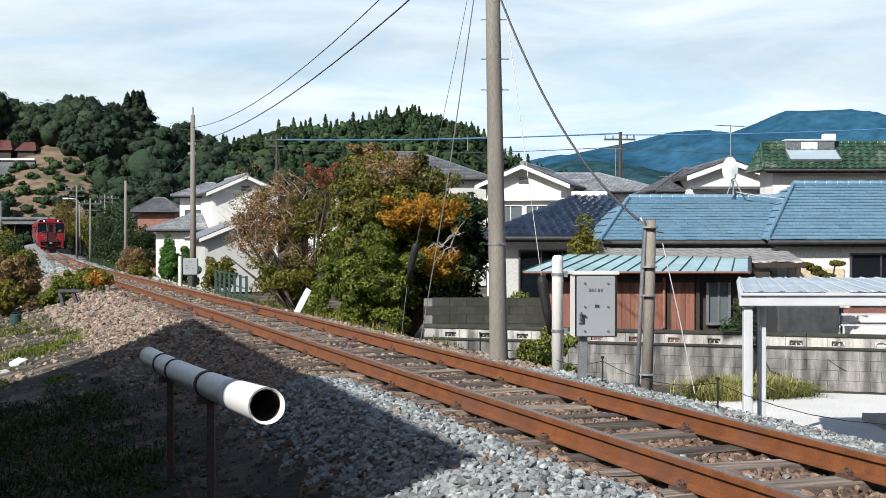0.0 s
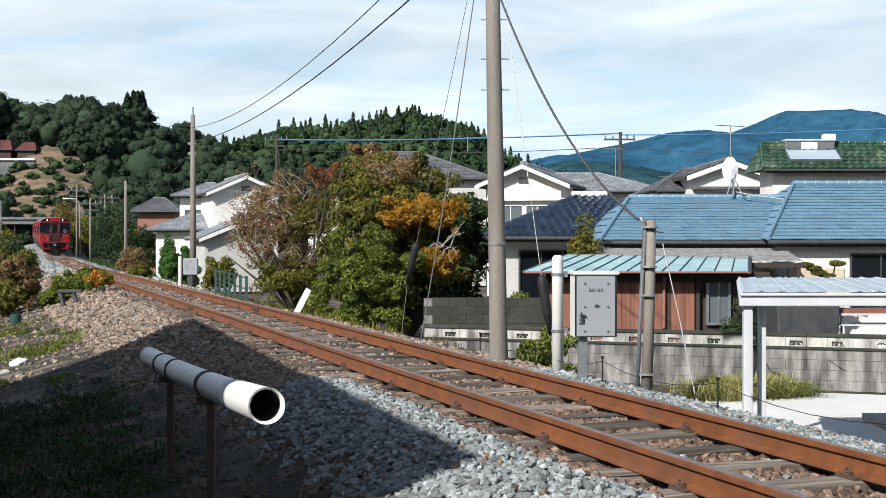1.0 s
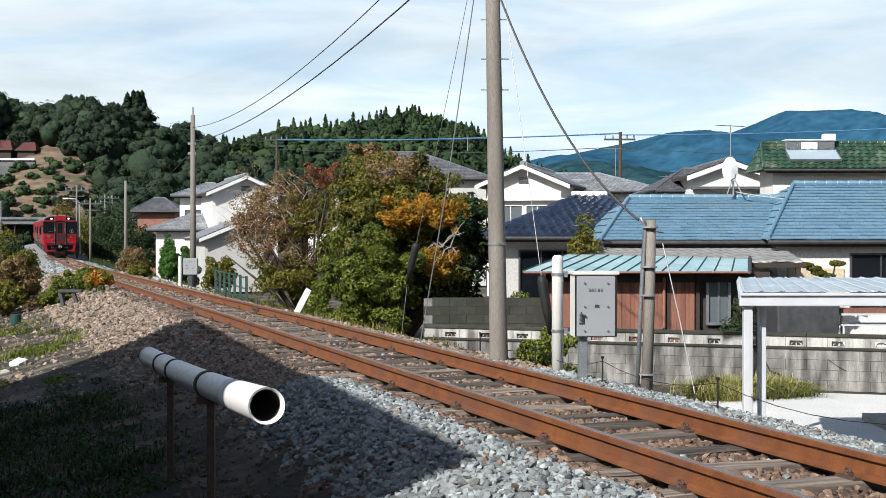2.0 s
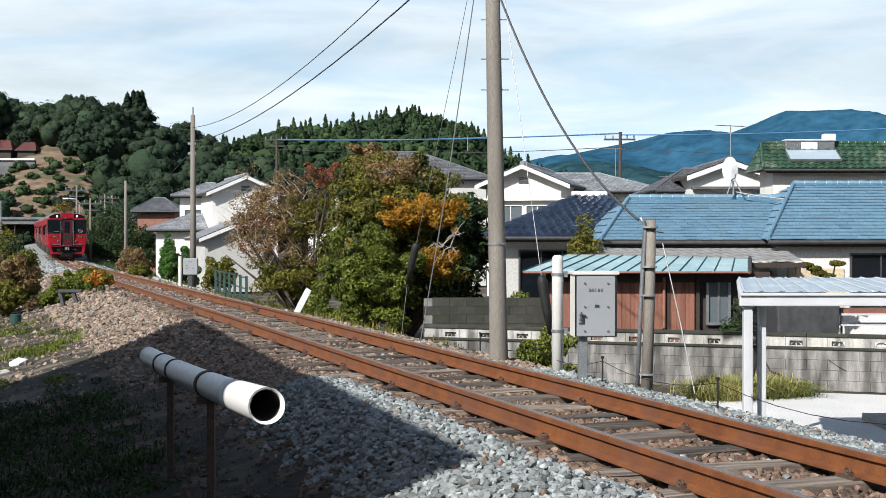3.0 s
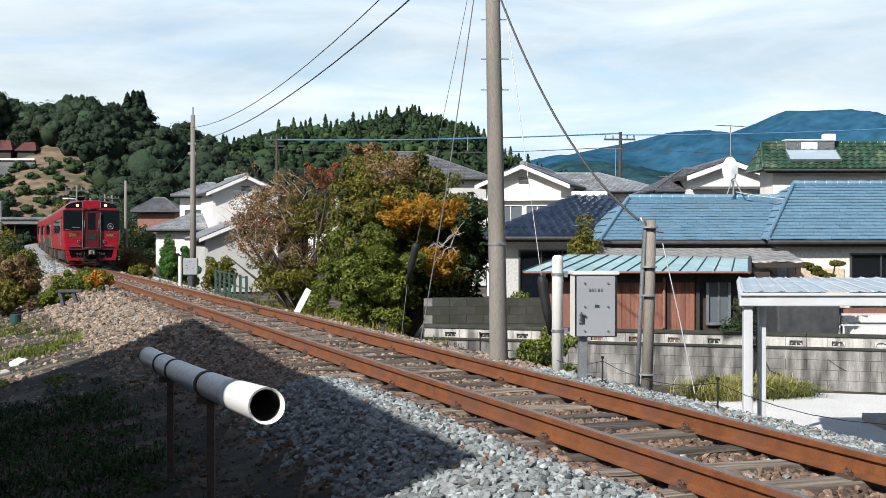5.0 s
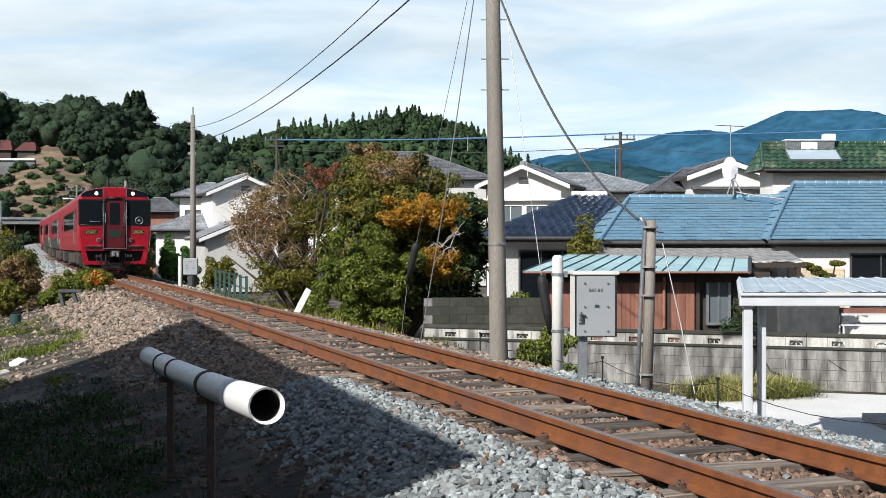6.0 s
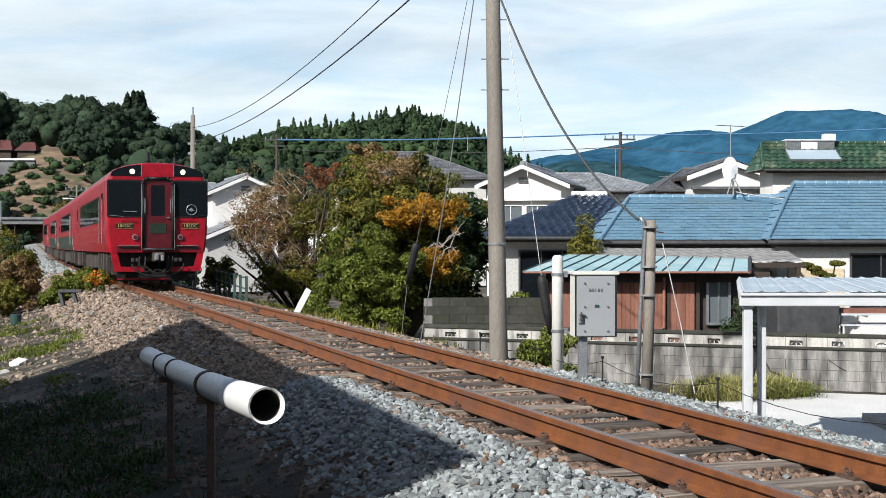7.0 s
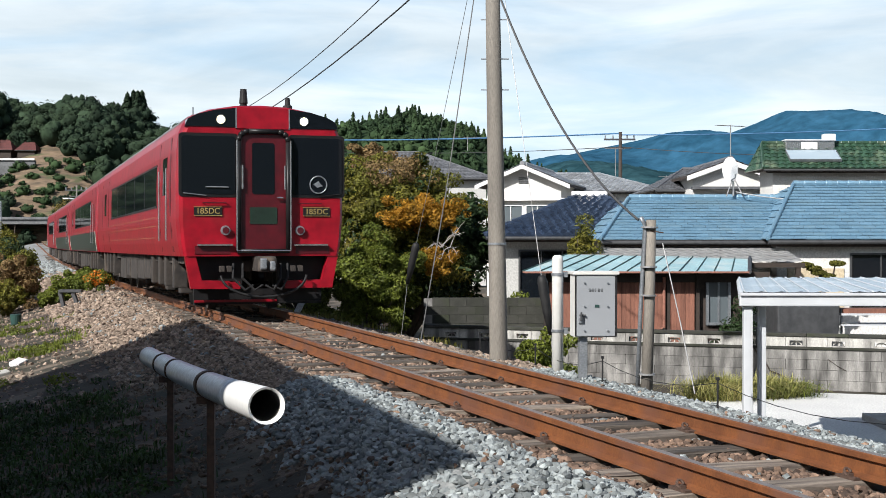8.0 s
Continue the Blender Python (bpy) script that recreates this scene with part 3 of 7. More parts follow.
def wood(name, P, R, rng, material, label, tall=1.0, conifer=0.0, twigs=90, lumps=11, spray=0.13, body=None):
    """Many tree crowns in one mesh: lumpy bodies, pointed ones, and a skin of leaf sprays."""
    n = len(P)
    con = rng.rand(n) < conifer
    out = []
    a = np.nonzero(~con)[0]
    if len(a):
        V, F = scatter(body or ICO2, P[a] + np.array([0, 0, 0.5]) * R[a][:, None] * tall, R[a] * 0.66, rng, (1, 1, tall), 0.08, False)
        out.append((V, F))
        C, RR = [], []
        for q in a:
            m = lumps
            d = rng.randn(m, 3)
            d[:, 2] = np.abs(d[:, 2]) * 0.9 - 0.1
            d /= np.linalg.norm(d, axis=1)[:, None]
            C.append(P[q] + np.array([0, 0, 0.5 * R[q] * tall]) + d * R[q] * np.array([.68, .68, .72 * tall]))
            RR.append(np.full(m, R[q] * 0.27) * rng.uniform(.7, 1.35, m))
        C, RR = np.concatenate(C), np.concatenate(RR)
        out.append(scatter(ICO1, C, RR * 0.8, rng, (1, 1, 0.8), 0.26))
        out.append(leaf_cloud(rng, C, RR * 1.04, len(a) * twigs, float(np.mean(R)) * spray, 0.8, 0.75, 0.4))
    c = np.nonzero(con)[0]
    for q in c:
        h, r = R[q] * 2.3, R[q] * 0.62
        m = 130 if body is None else 70
        z = rng.rand(m) ** 0.8
        ang = rng.rand(m) * 6.283
        rad = r * (1 - z) * (0.75 + 0.35 * rng.rand(m))
        C = P[q] + np.stack([np.cos(ang) * rad, np.sin(ang) * rad, z * h], 1)
        tip = C + np.stack([np.cos(ang) * r * 0.28, np.sin(ang) * r * 0.28, np.full(m, -h * 0.04)], 1)
        sd = np.stack([-np.sin(ang), np.cos(ang), np.zeros(m)], 1) * r * 0.22
        up = np.array([0, 0, h * 0.06])
        V = np.stack([C + sd + up * 0, C - sd, tip, C + up], 1).reshape(-1, 3)
        i = np.arange(m)[:, None] * 4
        out.append((V, np.concatenate([i + np.array([[0, 1, 2]]), i + np.array([[0, 2, 3]]), i + np.array([[1, 3, 2]])], 0)))
        k = 8
        ring = np.stack([np.cos(np.arange(k) * 6.283 / k) * r * 0.85, np.sin(np.arange(k) * 6.283 / k) * r * 0.85, np.zeros(k)], 1) + P[q]
        V = np.concatenate([ring, [P[q] + np.array([0, 0, h])]])
        F = np.array([[j, (j + 1) % k, k] for j in range(k)])
        out.append((V, F))
    V, F = joined(*out)
    tagged(linked(name, mesh_np(name, V, F, material, None, True)), label, "woodland", kind="stuff")


def build_hills():
    # wooded hill with a bare terraced slope, 330 m off
    outline = [(-190, 32), (-150, 34), (-112, 31.5), (-107, 30.5), (-102.5, 26), (-99, 25), (-95.5, 28), (-90, 30), (-82.5, 30.5), (-76.5, 29), (-73.5, 24.5), (-68, 24), (-63, 23.5), (-58.5, 21), (-50, 18), (-40, 13), (-25, 8), (0, 2)]
    hfun, rng = build_hill("hill", outline, 330, 75, M["hill_soil"], "steep hill with a bare brown terraced slope and dark woods", None, 21)
    P, R = [], []
    while len(P) < 620:
        x, t = rng.uniform(-185, -15), rng.uniform(-1.0, 0.35)
        y = 330 + t * 75
        z = float(hfun(x, t))
        u = x / y
        bare = -0.335 < u < -0.257 and 9.5 < z < 19.5 - (u + 0.335) * 45
        if -0.352 < u < -0.305 and 280 < y < 300 and z > 5:
            continue
        if bare and rng.rand() > 0.28:
            continue
        below = -0.345 < u < -0.305 and y < 291 and z > 11
        if below and rng.rand() > 0.25:
            continue
        bare = bare or below
        r = (3.0 + 4.2 * rng.rand() ** 1.5) * (0.26 if bare else 1)
        if -0.345 < u < -0.25 and z <= 9.5:
            r = min(r, rng.uniform(1.2, 2.0))
        P.append((x, y, z))
        R.append(r)
    P, R = np.array(P), np.array(R)
    wood("woodland", P, R, rng, M["wood_dark"], "dark mixed woodland of broadleaf and cedar on the hill", 1.0, 0.0, 320, 16, 0.075)
    # low shrubs on the bare slope
    P, R = [], []
    while len(P) < 80:
        x, t = rng.uniform(-112, -60), rng.uniform(-0.95, -0.3)
        y, z = 330 + t * 75, float(hfun(x, t))
        if -0.345 < x / y < -0.255 and 0 < z < 18:
            P.append((x, y, z))
            R.append(rng.uniform(0.7, 2.0))
    wood("hillside_shrubs", np.array(P), np.array(R), rng, M["wood_mid"], "low dark shrubs scattered on the bare slope", 0.7, 0.0, 120, 8, 0.2)
    # tall cedars stand out on its crest
    Q = np.array([(-77.5, 330, 27.5), (-75.6, 331, 27.6), (-80.2, 331, 27.0), (-68.8, 331, 23.0), (-59.5, 331, 22.0), (-57.5, 331, 20.0), (-82.5, 330, 27.5), (-76.2, 329, 28), (-78.8, 329, 28), (-74.8, 329, 25), (-73.9, 329, 22)])
    wood("cedar_stand", Q, np.array([4.6, 4.6, 3.6, 2.6, 2.2, 2.6, 3.4, 4.4, 4.2, 4.2, 3.6]), rng, M["wood_dark"], "tall pointed cedars on the crest of the hill", 1.0, 1.0)
    # longer ridge behind, 600 m off
    outline = [(-150, 22), (-118, 30), (-106, 40), (-84, 46), (-68, 50), (-52, 51), (-38, 53), (-20, 56), (-10, 56), (2, 54), (12, 50), (20, 44), (32, 36), (46, 30), (62, 22), (80, 10)]
    hfun, rng = build_hill("hill_far", outline, 600, 110, M["wood_mid"], "rounded wooded ridge behind the village", None, 22)
    P, R = [], []
    while len(P) < 1250:
        x, t = rng.uniform(-150, 75), rng.uniform(-0.95, 0.25)
        P.append((x, 600 + t * 110, float(hfun(x, t))))
        R.append(rng.uniform(2.3, 4.0))
    wood("woodland_far", np.array(P), np.array(R), rng, M["wood_mid"], "green mixed woodland on the far ridge", 1.0, 0.2, 80, 6, 0.15, ICO1)
    # mountains; their haze is part of the material colour
    def mountain(name, pts, y, mt, label, back):
        rng2 = np.random.RandomState(len(pts))
        ox, oz = [p[0] for p in pts], [p[1] for p in pts]
        xs = np.linspace(ox[0], ox[-1], 160)
        ts = np.linspace(0, 1, 30)
        X, T = np.meshgrid(xs, ts)
        top = np.interp(X, ox, oz)
        Z = top * np.sin(T * math.pi / 2) ** 1.1 + top * 0.10 * np.sin(X * 0.013 + T * 5) * np.sin(T * math.pi) + rng2.randn(*X.shape) * 2.5 * np.sin(T * math.pi) - 3
        V = np.stack([X, y - back * (1 - T), Z], -1).reshape(-1, 3)
        w = len(xs)
        i = np.arange(len(ts) - 1)[:, None] * w + np.arange(w - 1)[None, :]
        F = np.stack([i, i + 1, i + w + 1, i + w], -1).reshape(-1, 4)
        tagged(linked(name, mesh_np(name, V, F, mt, None, True)), label, "mountain", kind="structure")

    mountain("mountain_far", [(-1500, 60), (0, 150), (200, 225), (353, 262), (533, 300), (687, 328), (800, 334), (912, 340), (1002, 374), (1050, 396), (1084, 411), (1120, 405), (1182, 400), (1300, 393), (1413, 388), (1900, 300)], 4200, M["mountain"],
             "long mountain ridge on the horizon, blue haze put in its colour", 900)
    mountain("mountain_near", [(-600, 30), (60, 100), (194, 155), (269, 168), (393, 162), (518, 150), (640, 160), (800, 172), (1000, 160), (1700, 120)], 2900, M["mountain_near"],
             "lower green foothills with haze put in their colour", 700)


build_hills()


def build_hill_behind():
    """Wooded high ground that closes the valley behind and beside the camera; unseen, added."""
    # added to cut low sky light and darken what the glass reflects
    V, F = [], []
    n, rows = 72, 7
    rng = random.Random(31)
    for i in range(n + 1):
        a = radians(100 + 215 * i / n)      # clockwise from +y, from the right round the back to the left
        hgt = 48 + 10 * math.sin(i * 0.5) + 6 * math.sin(i * 1.3)
        if i > n * 0.6:
            hgt *= 0.62
        for j in range(rows):
            t = j / (rows - 1)
            r = 120 + 120 * t
            V.append((r * math.sin(a), r * math.cos(a), -3 + hgt * math.sin(t * math.pi / 2) + rng.uniform(-1.2, 1.2) * t))
    for i in range(n):
        for j in range(rows - 1):
            F.append((i * rows + j, i * rows + j + 1, (i + 1) * rows + j + 1, (i + 1) * rows + j))
    tagged(linked("hill_behind", mesh_np("hill_behind", V, F, M["wood_dark"], None, True)), "added unseen wooded hill that dims reflections and low sky light", "hill", kind="structure")


build_hill_behind()


# ---- houses ----
def lifted(m, *verts):
    return [m @ Vector(v) for v in verts]


def tiled_plane(name, parent, quad, mt, course, width, lift=0.048, pieces=False, wave=0.0, label=""):
    """Overlapping tiles over a roof plane. quad: eave left, eave right, ridge right, ridge left (may be a trapezium or triangle)."""
    a, b, c, d = [Vector(v) for v in quad]
    up_len = ((c + d) / 2 - (a + b) / 2).length
    rows = max(2, int(round(up_len / course)))
    nrm = (b - a).cross(d - a).normalized()
    if nrm.z < 0:
        nrm = -nrm
    V, F, objs = [], [], []
    rng = random.Random(len(name) + rows)
    for r in range(rows):
        t0, t1 = r / rows, min(1.0, (r + 1.25) / rows)
        l0, r0, l1, r1 = a.lerp(d, t0), b.lerp(c, t0), a.lerp(d, t1), b.lerp(c, t1)
        span = (r0 - l0).length
        n = max(1, int(round(span / width)))
        off = 0.5 if (r % 2 and not wave) else 0.0
        k = -off
        while k < n:
            u0, u1 = max(0, k / n), min(1, (k + 0.985) / n)
            k += 1
            if u1 - u0 < 1e-4:
                continue
            h = lift + rng.uniform(-.004, .004)
            p = [l0.lerp(r0, u0) + nrm * h, l0.lerp(r0, u1) + nrm * h, l1.lerp(r1, u1) + nrm * 0.006, l1.lerp(r1, u0) + nrm * 0.006]
            low = [v - nrm * (0.024 if not wave else h) for v in p[:2]]
            base = len(V)
            if wave:
                m0, m1 = l0.lerp(r0, (u0 + u1) / 2) + nrm * (h + wave), l1.lerp(r1, (u0 + u1) / 2) + nrm * (0.006 + wave)
                q0 = l0.lerp(r0, u0 * .75 + u1 * .25) + nrm * (h + wave * .75)
                q1 = l1.lerp(r1, u0 * .75 + u1 * .25) + nrm * (0.006 + wave * .75)
                V += [p[0], q0, m0, p[1], p[3], q1, m1, p[2], *low]
                F += [(base, base + 1, base + 5, base + 4), (base + 1, base + 2, base + 6, base + 5), (base + 2, base + 3, base + 7, base + 6),
                      (base + 8, base + 9, base + 3, base), (base, base + 3, base + 2, base + 1)]
            elif pieces and len(objs) < 300:
                objs.append((p, low))
            else:
                V += [*p, *low]
                F += [(base, base + 1, base + 2, base + 3), (base + 4, base + 5, base + 1, base)]
    if F:
        ob = linked(name, mesh_np(name, V, F, mt), parent, label)
        tagged(ob, kind="stuff")
    for p, low in objs:
        o = p[0]
        me = mesh_np("roof_tile", [v - o for v in (*p, *low)], [(0, 1, 2, 3), (4, 5, 1, 0)], mt)
        linked("roof_tile", me, parent, "", Matrix.Translation(o))


def ridge_cap(parent, a, b, r, mt, seg=0.3, name="ridge_cap"):
    a, b = Vector(a), Vector(b)
    n = max(2, int((b - a).length / seg))
    pts, rad = [], []
    for i in range(n):
        pts += [a.lerp(b, i / n), a.lerp(b, (i + 0.94) / n)]
        rad += [r, r * 0.9]
    bm = tube(bmesh.new(), pts, rad, 8)
    part(name, bm, mt, parent)


def window(parent, x0, x1, z0, z1, y, mt_frame, panes=2, glass_mt="glass", depth=0.06):
    """A framed window on the front wall (normal -y) at y."""
    w = part("window", boxes((x0, x1, y - 0.004, y + 0.03, z0, z1)), M[glass_mt], parent)
    f = 0.05
    part("window_frame", boxes((x0 - f, x0, y - depth, y + 0.02, z0 - f, z1 + f), (x1, x1 + f, y - depth, y + 0.02, z0 - f, z1 + f),
                               (x0, x1, y - depth, y + 0.02, z1, z1 + f), (x0, x1, y - depth, y + 0.02, z0 - f, z0),
                               *[(x0 + (x1 - x0) * k / panes - 0.02, x0 + (x1 - x0) * k / panes + 0.02, y - depth * .7, y, z0, z1) for k in range(1, panes)]), mt_frame, w)
    return w


def gable_front_house(m, w, eave, apex, depth, ground, tile, label, over=0.45, wall="plaster", course=0.3, wave=0.03, vent=True):
    """A house whose gable faces -y; local x across, y away, z up from its own base."""
    h = empty("house", m, label, "house")
    hw = w / 2
    bm = bmesh.new()
    prism(bm, [(-hw, ground), (hw, ground), (hw, eave), (0, apex - 0.12), (-hw, eave)], 0, depth)
    part("wall", bm, M[wall], h)
    k = (apex - eave) / hw
    for sgn in (-1, 1):
        xo = sgn * (hw + over)
        zo = eave - k * over
        bm = bmesh.new()
        prism(bm, [(0, apex - 0.14), (xo, zo - 0.14), (xo, zo), (0, apex)], -over, depth + over)
        part("roof", bm, M["dark_wood"], h)
        if sgn < 0:
            quad = [(xo, -over, zo), (xo, depth + over, zo), (0, depth + over, apex), (0, -over, apex)]
        else:
            quad = [(xo, depth + over, zo), (xo, -over, zo), (0, -over, apex), (0, depth + over, apex)]
        tiled_plane("roof_tiles", h, quad, M[tile], course, 0.3, wave=wave)
        bm = bmesh.new()
        prism(bm, [(0, apex - 0.24), (xo, zo - 0.24), (xo, zo - 0.02), (0, apex - 0.02)], -over - 0.05, -over - 0.005)
        part("barge_board", bm, M["white"], h, "white painted barge board")
    ridge_cap(h, (0, -over, apex + 0.05), (0, depth + over, apex + 0.05), 0.13, M[tile])
    if vent:
        part("gable_vent", boxes(*[(-0.28, 0.28, -0.05, -0.005, apex - 1.0 + i * 0.09, apex - 0.95 + i * 0.09) for i in range(4)]), M["dark"], h)
    return h


def hip_house(m, x0, x1, y0, y1, eave, ridge, rx0, rx1, ground, tile, label, course=0.26, wave=0.0, wall="plaster", pieces=False, over=0.5, width=0.3, ry=None):
    """A hipped or half-hipped house; the ridge runs along x from rx0 to rx1 at the middle of its depth."""
    h = empty("house", m, label, "house")
    part("wall", boxes((x0 + over, x1 - over, y0 + over, y1 - over, ground, eave + 0.05)), M[wall], h)
    ym = (y0 + y1) / 2 if ry is None else ry
    bm = bmesh.new()
    A = [bm.verts.new(v) for v in ((x0, y0, eave), (x1, y0, eave), (x1, y1, eave), (x0, y1, eave), (rx0, ym, ridge), (rx1, ym, ridge))]
    for q in ((0, 1, 5, 4), (1, 2, 5), (2, 3, 4, 5), (3, 0, 4), (3, 2, 1, 0)):
        bm.faces.new([A[i] for i in q])
    part("roof", bm, M["dark_wood"], h)
    tiled_plane("roof_tiles", h, [(x0, y0, eave), (x1, y0, eave), (rx1, ym, ridge), (rx0, ym, ridge)], M[tile], course, width, wave=wave, pieces=pieces)
    tiled_plane("roof_tiles", h, [(x1, y0, eave), (x1, y1, eave), (rx1, ym + .01, ridge), (rx1, ym, ridge)], M[tile], course, width, wave=wave)
    tiled_plane("roof_tiles", h, [(x0, y1, eave), (x0, y0, eave), (rx0, ym, ridge), (rx0, ym + .01, ridge)], M[tile], course, width, wave=wave)
    tiled_plane("roof_tiles", h, [(x1, y1, eave), (x0, y1, eave), (rx0, ym, ridge), (rx1, ym, ridge)], M[tile], course, width, wave=wave)
    ridge_cap(h, (rx0, ym, ridge + 0.06), (rx1, ym, ridge + 0.06), 0.085, M[tile])
    for a, b in (((x0, y0, eave + 0.05), (rx0, ym, ridge + 0.05)), ((x1, y0, eave + 0.05), (rx1, ym, ridge + 0.05))):
        ridge_cap(h, a, b, 0.06, M[tile], name="hip_cap")
    part("gutter", tubes(([(x0, y0 - 0.06, eave - 0.05), (x1, y0 - 0.06, eave - 0.05)], 0.055)), M["dark"], h, "dark gutter")
    part("fascia", boxes((x0 + .1, x1 - .1, y0 + 0.02, y0 + 0.06, eave - 0.16, eave - 0.004)), M["dark_wood"], h)
    return h


def build_houses():
    # blue-tiled bungalow: long wing, and a taller cross wing
    h = hip_house(pose(0, 0, 0), 3.95, 12.6, 33.0, 41.4, 1.21, 2.37, 5.25, 12.0, -1.75, "tile_blue", "bungalow with a blue glazed tile roof and pale walls", course=0.30, width=0.31, pieces=True, wall="plaster", over=0.3)
    h2 = hip_house(pose(0, 0, 0), 8.0, 18.0, 32.4, 42.0, 1.22, 2.76, 9.9, 17.0, -1.75, "tile_blue", "taller wing of a bungalow with a blue glazed tile roof", course=0.30, width=0.31, pieces=True, wall="plaster", over=0.3)
    window(h2, 10.15, 11.6, -0.45, 0.85, 32.7, M["dark"], 2)
    part("wall_board", boxes((8.55, 9.95, 32.66, 32.7, -0.5, 0.52)), M["cream"], h2, "cream board panel under the window line")
    # navy hipped roof
    h = hip_house(pose(0, 0, 0), 1.2, 6.9, 37.0, 44.0, 1.32, 2.55, 4.15, 4.9, -1.75, "tile_navy", "house with a glossy dark navy tiled hip roof", course=0.28, wave=0.085, width=0.27, wall="grey_plaster")
    part("ridge_board", boxes((3.95, 5.05, 40.4, 40.6, 2.56, 2.72), bevel=0.02), M["white"], h, "white plastered ridge end")
    window(h, 2.2, 4.0, -0.5, 0.9, 37.5, M["dark"], 3)
    # white two-storey house with a grey tiled gable
    h = gable_front_house(pose(4.3, 70, 0, 0, 0, -14), 4.0, 4.35, 5.2, 9.0, -1.8, "tile_grey_sheen", "white two-storey house with a grey tiled gable roof", over=0.55)
    window(h, -1.3, -0.1, 1.75, 3.0, 0, M["white"], 2, "glass_grey")
    window(h, 0.15, 1.3, 1.75, 3.0, 0, M["white"], 2, "glass_grey")
    part("pent_roof", boxes((-2.3, 2.3, -0.35, 0.0, 3.28, 3.4)), M["white"], h)
    hip_house(pose(0, 0, 0), 3.6, 12.6, 74.0, 84.0, 3.95, 5.1, 6.5, 9.5, -1.8, "tile_grey_sheen", "house with a weathered grey tiled hip roof", course=0.3, wave=0.035)
    # white gable with a dish
    h = gable_front_house(pose(13.05, 60, 0), 3.3, 4.25, 4.85, 8.0, -1.8, "tile_grey", "white gabled house with a grey tiled roof", over=0.35, vent=False)
    part("pent_roof", boxes((-1.75, 1.75, -0.5, 0.0, 3.5, 3.62)), M["tile_grey"], h)
    hip_house(pose(0, 0, 0), 10.0, 16.2, 62, 70, 3.55, 4.7, 12.0, 14.0, -1.8, "tile_grey", "house with a dark grey tiled roof", course=0.3, wave=0.035)
    # green tiled house
    h = hip_house(pose(0, 0, 0), 13.15, 24.0, 54.0, 57.2, 4.12, 5.25, 13.45, 23.5, -1.8, "tile_green", "white two-storey house with a green glazed tile roof", course=0.3, wave=0.05, width=0.32)
    window(h, 15.0, 16.2, 2.3, 3.5, 54.5, M["white"], 2, "glass_grey")
    # white houses by the line
    h = hip_house(pose(0, 0, 0), -18.2, -15.0, 88, 95, 4.15, 5.05, -16.5, -15.8, -1.9, "tile_grey_sheen", "white two-storey house with a grey tiled hip roof", course=0.3, wave=0.035)
    window(h, -17.35, -16.0, 1.9, 3.2, 88.5, M["white"], 2, "glass_grey")
    hip_house(pose(0, 0, 0), -19.15, -14.9, 85, 90, 1.85, 2.8, -16.9, -15.9, -1.9, "tile_grey_sheen", "single-storey front of a white house with grey tiles", course=0.3, wave=0.035)
    h = gable_front_house(pose(-12.6, 84, 0, 0, 0, 18), 4.2, 4.38, 5.3, 8.0, -1.9, "tile_grey_sheen", "white plastered two-storey house with a grey gable", over=0.45)
    gable_front_house(pose(-12.4, 78, 0, 0, 0, 18), 3.4, 1.45, 2.15, 6.0, -1.9, "tile_grey_sheen", "low annex with a white barge board and grey tiles", over=0.4, wall="grey_plaster", vent=False)
    # far roofs behind the tree
    hip_house(pose(0, 0, 0), -7.8, 3.4, 88, 98, 5.3, 7.3, -4.6, -1.6, -1.9, "tile_grey", "house with a large grey tiled roof behind the trees", course=0.3, wave=0.035, wall="grey_plaster")
    hip_house(pose(0, 0, 0), -26.6, -22.4, 112, 118, 3.6, 4.75, -25.3, -24.2, -2, "tile_grey", "brown-walled house with a grey roof", wall="rust_edge", course=0.3, wave=0.035)


build_houses()


# ---- train ----
CAR_LEN, CAR_PITCH, N_CARS = 19.55, 20.0, 4
SECTION = [(1.36, 0.98), (1.40, 1.2), (1.435, 1.6), (1.435, 2.2), (1.42, 2.75), (1.39, 3.04), (1.32, 3.20), (1.17, 3.34), (0.88, 3.45), (0.45, 3.525), (0.0, 3.545)]


def lettering(text, size, material, parent, m, name="lettering", label=""):
    cu = bpy.data.curves.new(name, "FONT")
    cu.body, cu.size, cu.extrude, cu.align_x, cu.align_y = text, size, 0.002, "CENTER", "CENTER"
    tmp = new(name, cu)
    bpy.context.view_layer.update()
    me = bpy.data.meshes.new_from_object(tmp.evaluated_get(bpy.context.evaluated_depsgraph_get()))
    bpy.data.objects.remove(tmp)
    me.materials.append(material) if not me.materials else None
    me.materials[0] = material
    return linked(name, me, parent, label, m)


def loft(sections):
    """Rings of equal length of (x, z), each at a y, closed into a solid."""
    bm = bmesh.new()
    rings = [[bm.verts.new((x, y, z)) for x, z in ring] for y, ring in sections]
    n = len(rings[0])
    for a, b in zip(rings, rings[1:]):
        for k in range(n):
            bm.faces.new((a[k], a[(k + 1) % n], b[(k + 1) % n], b[k]))
    bm.faces.new(rings[0])
    bm.faces.new(rings[-1][::-1])
    bmesh.ops.recalc_face_normals(bm, faces=bm.faces)
    return bm


def full_ring(scale=1.0, sec=SECTION, drop=0.0):
    right = [(x * scale, z - (drop if z > 3 else 0)) for x, z in sec]
    return right + [(-x, z) for x, z in right[-2::-1]]


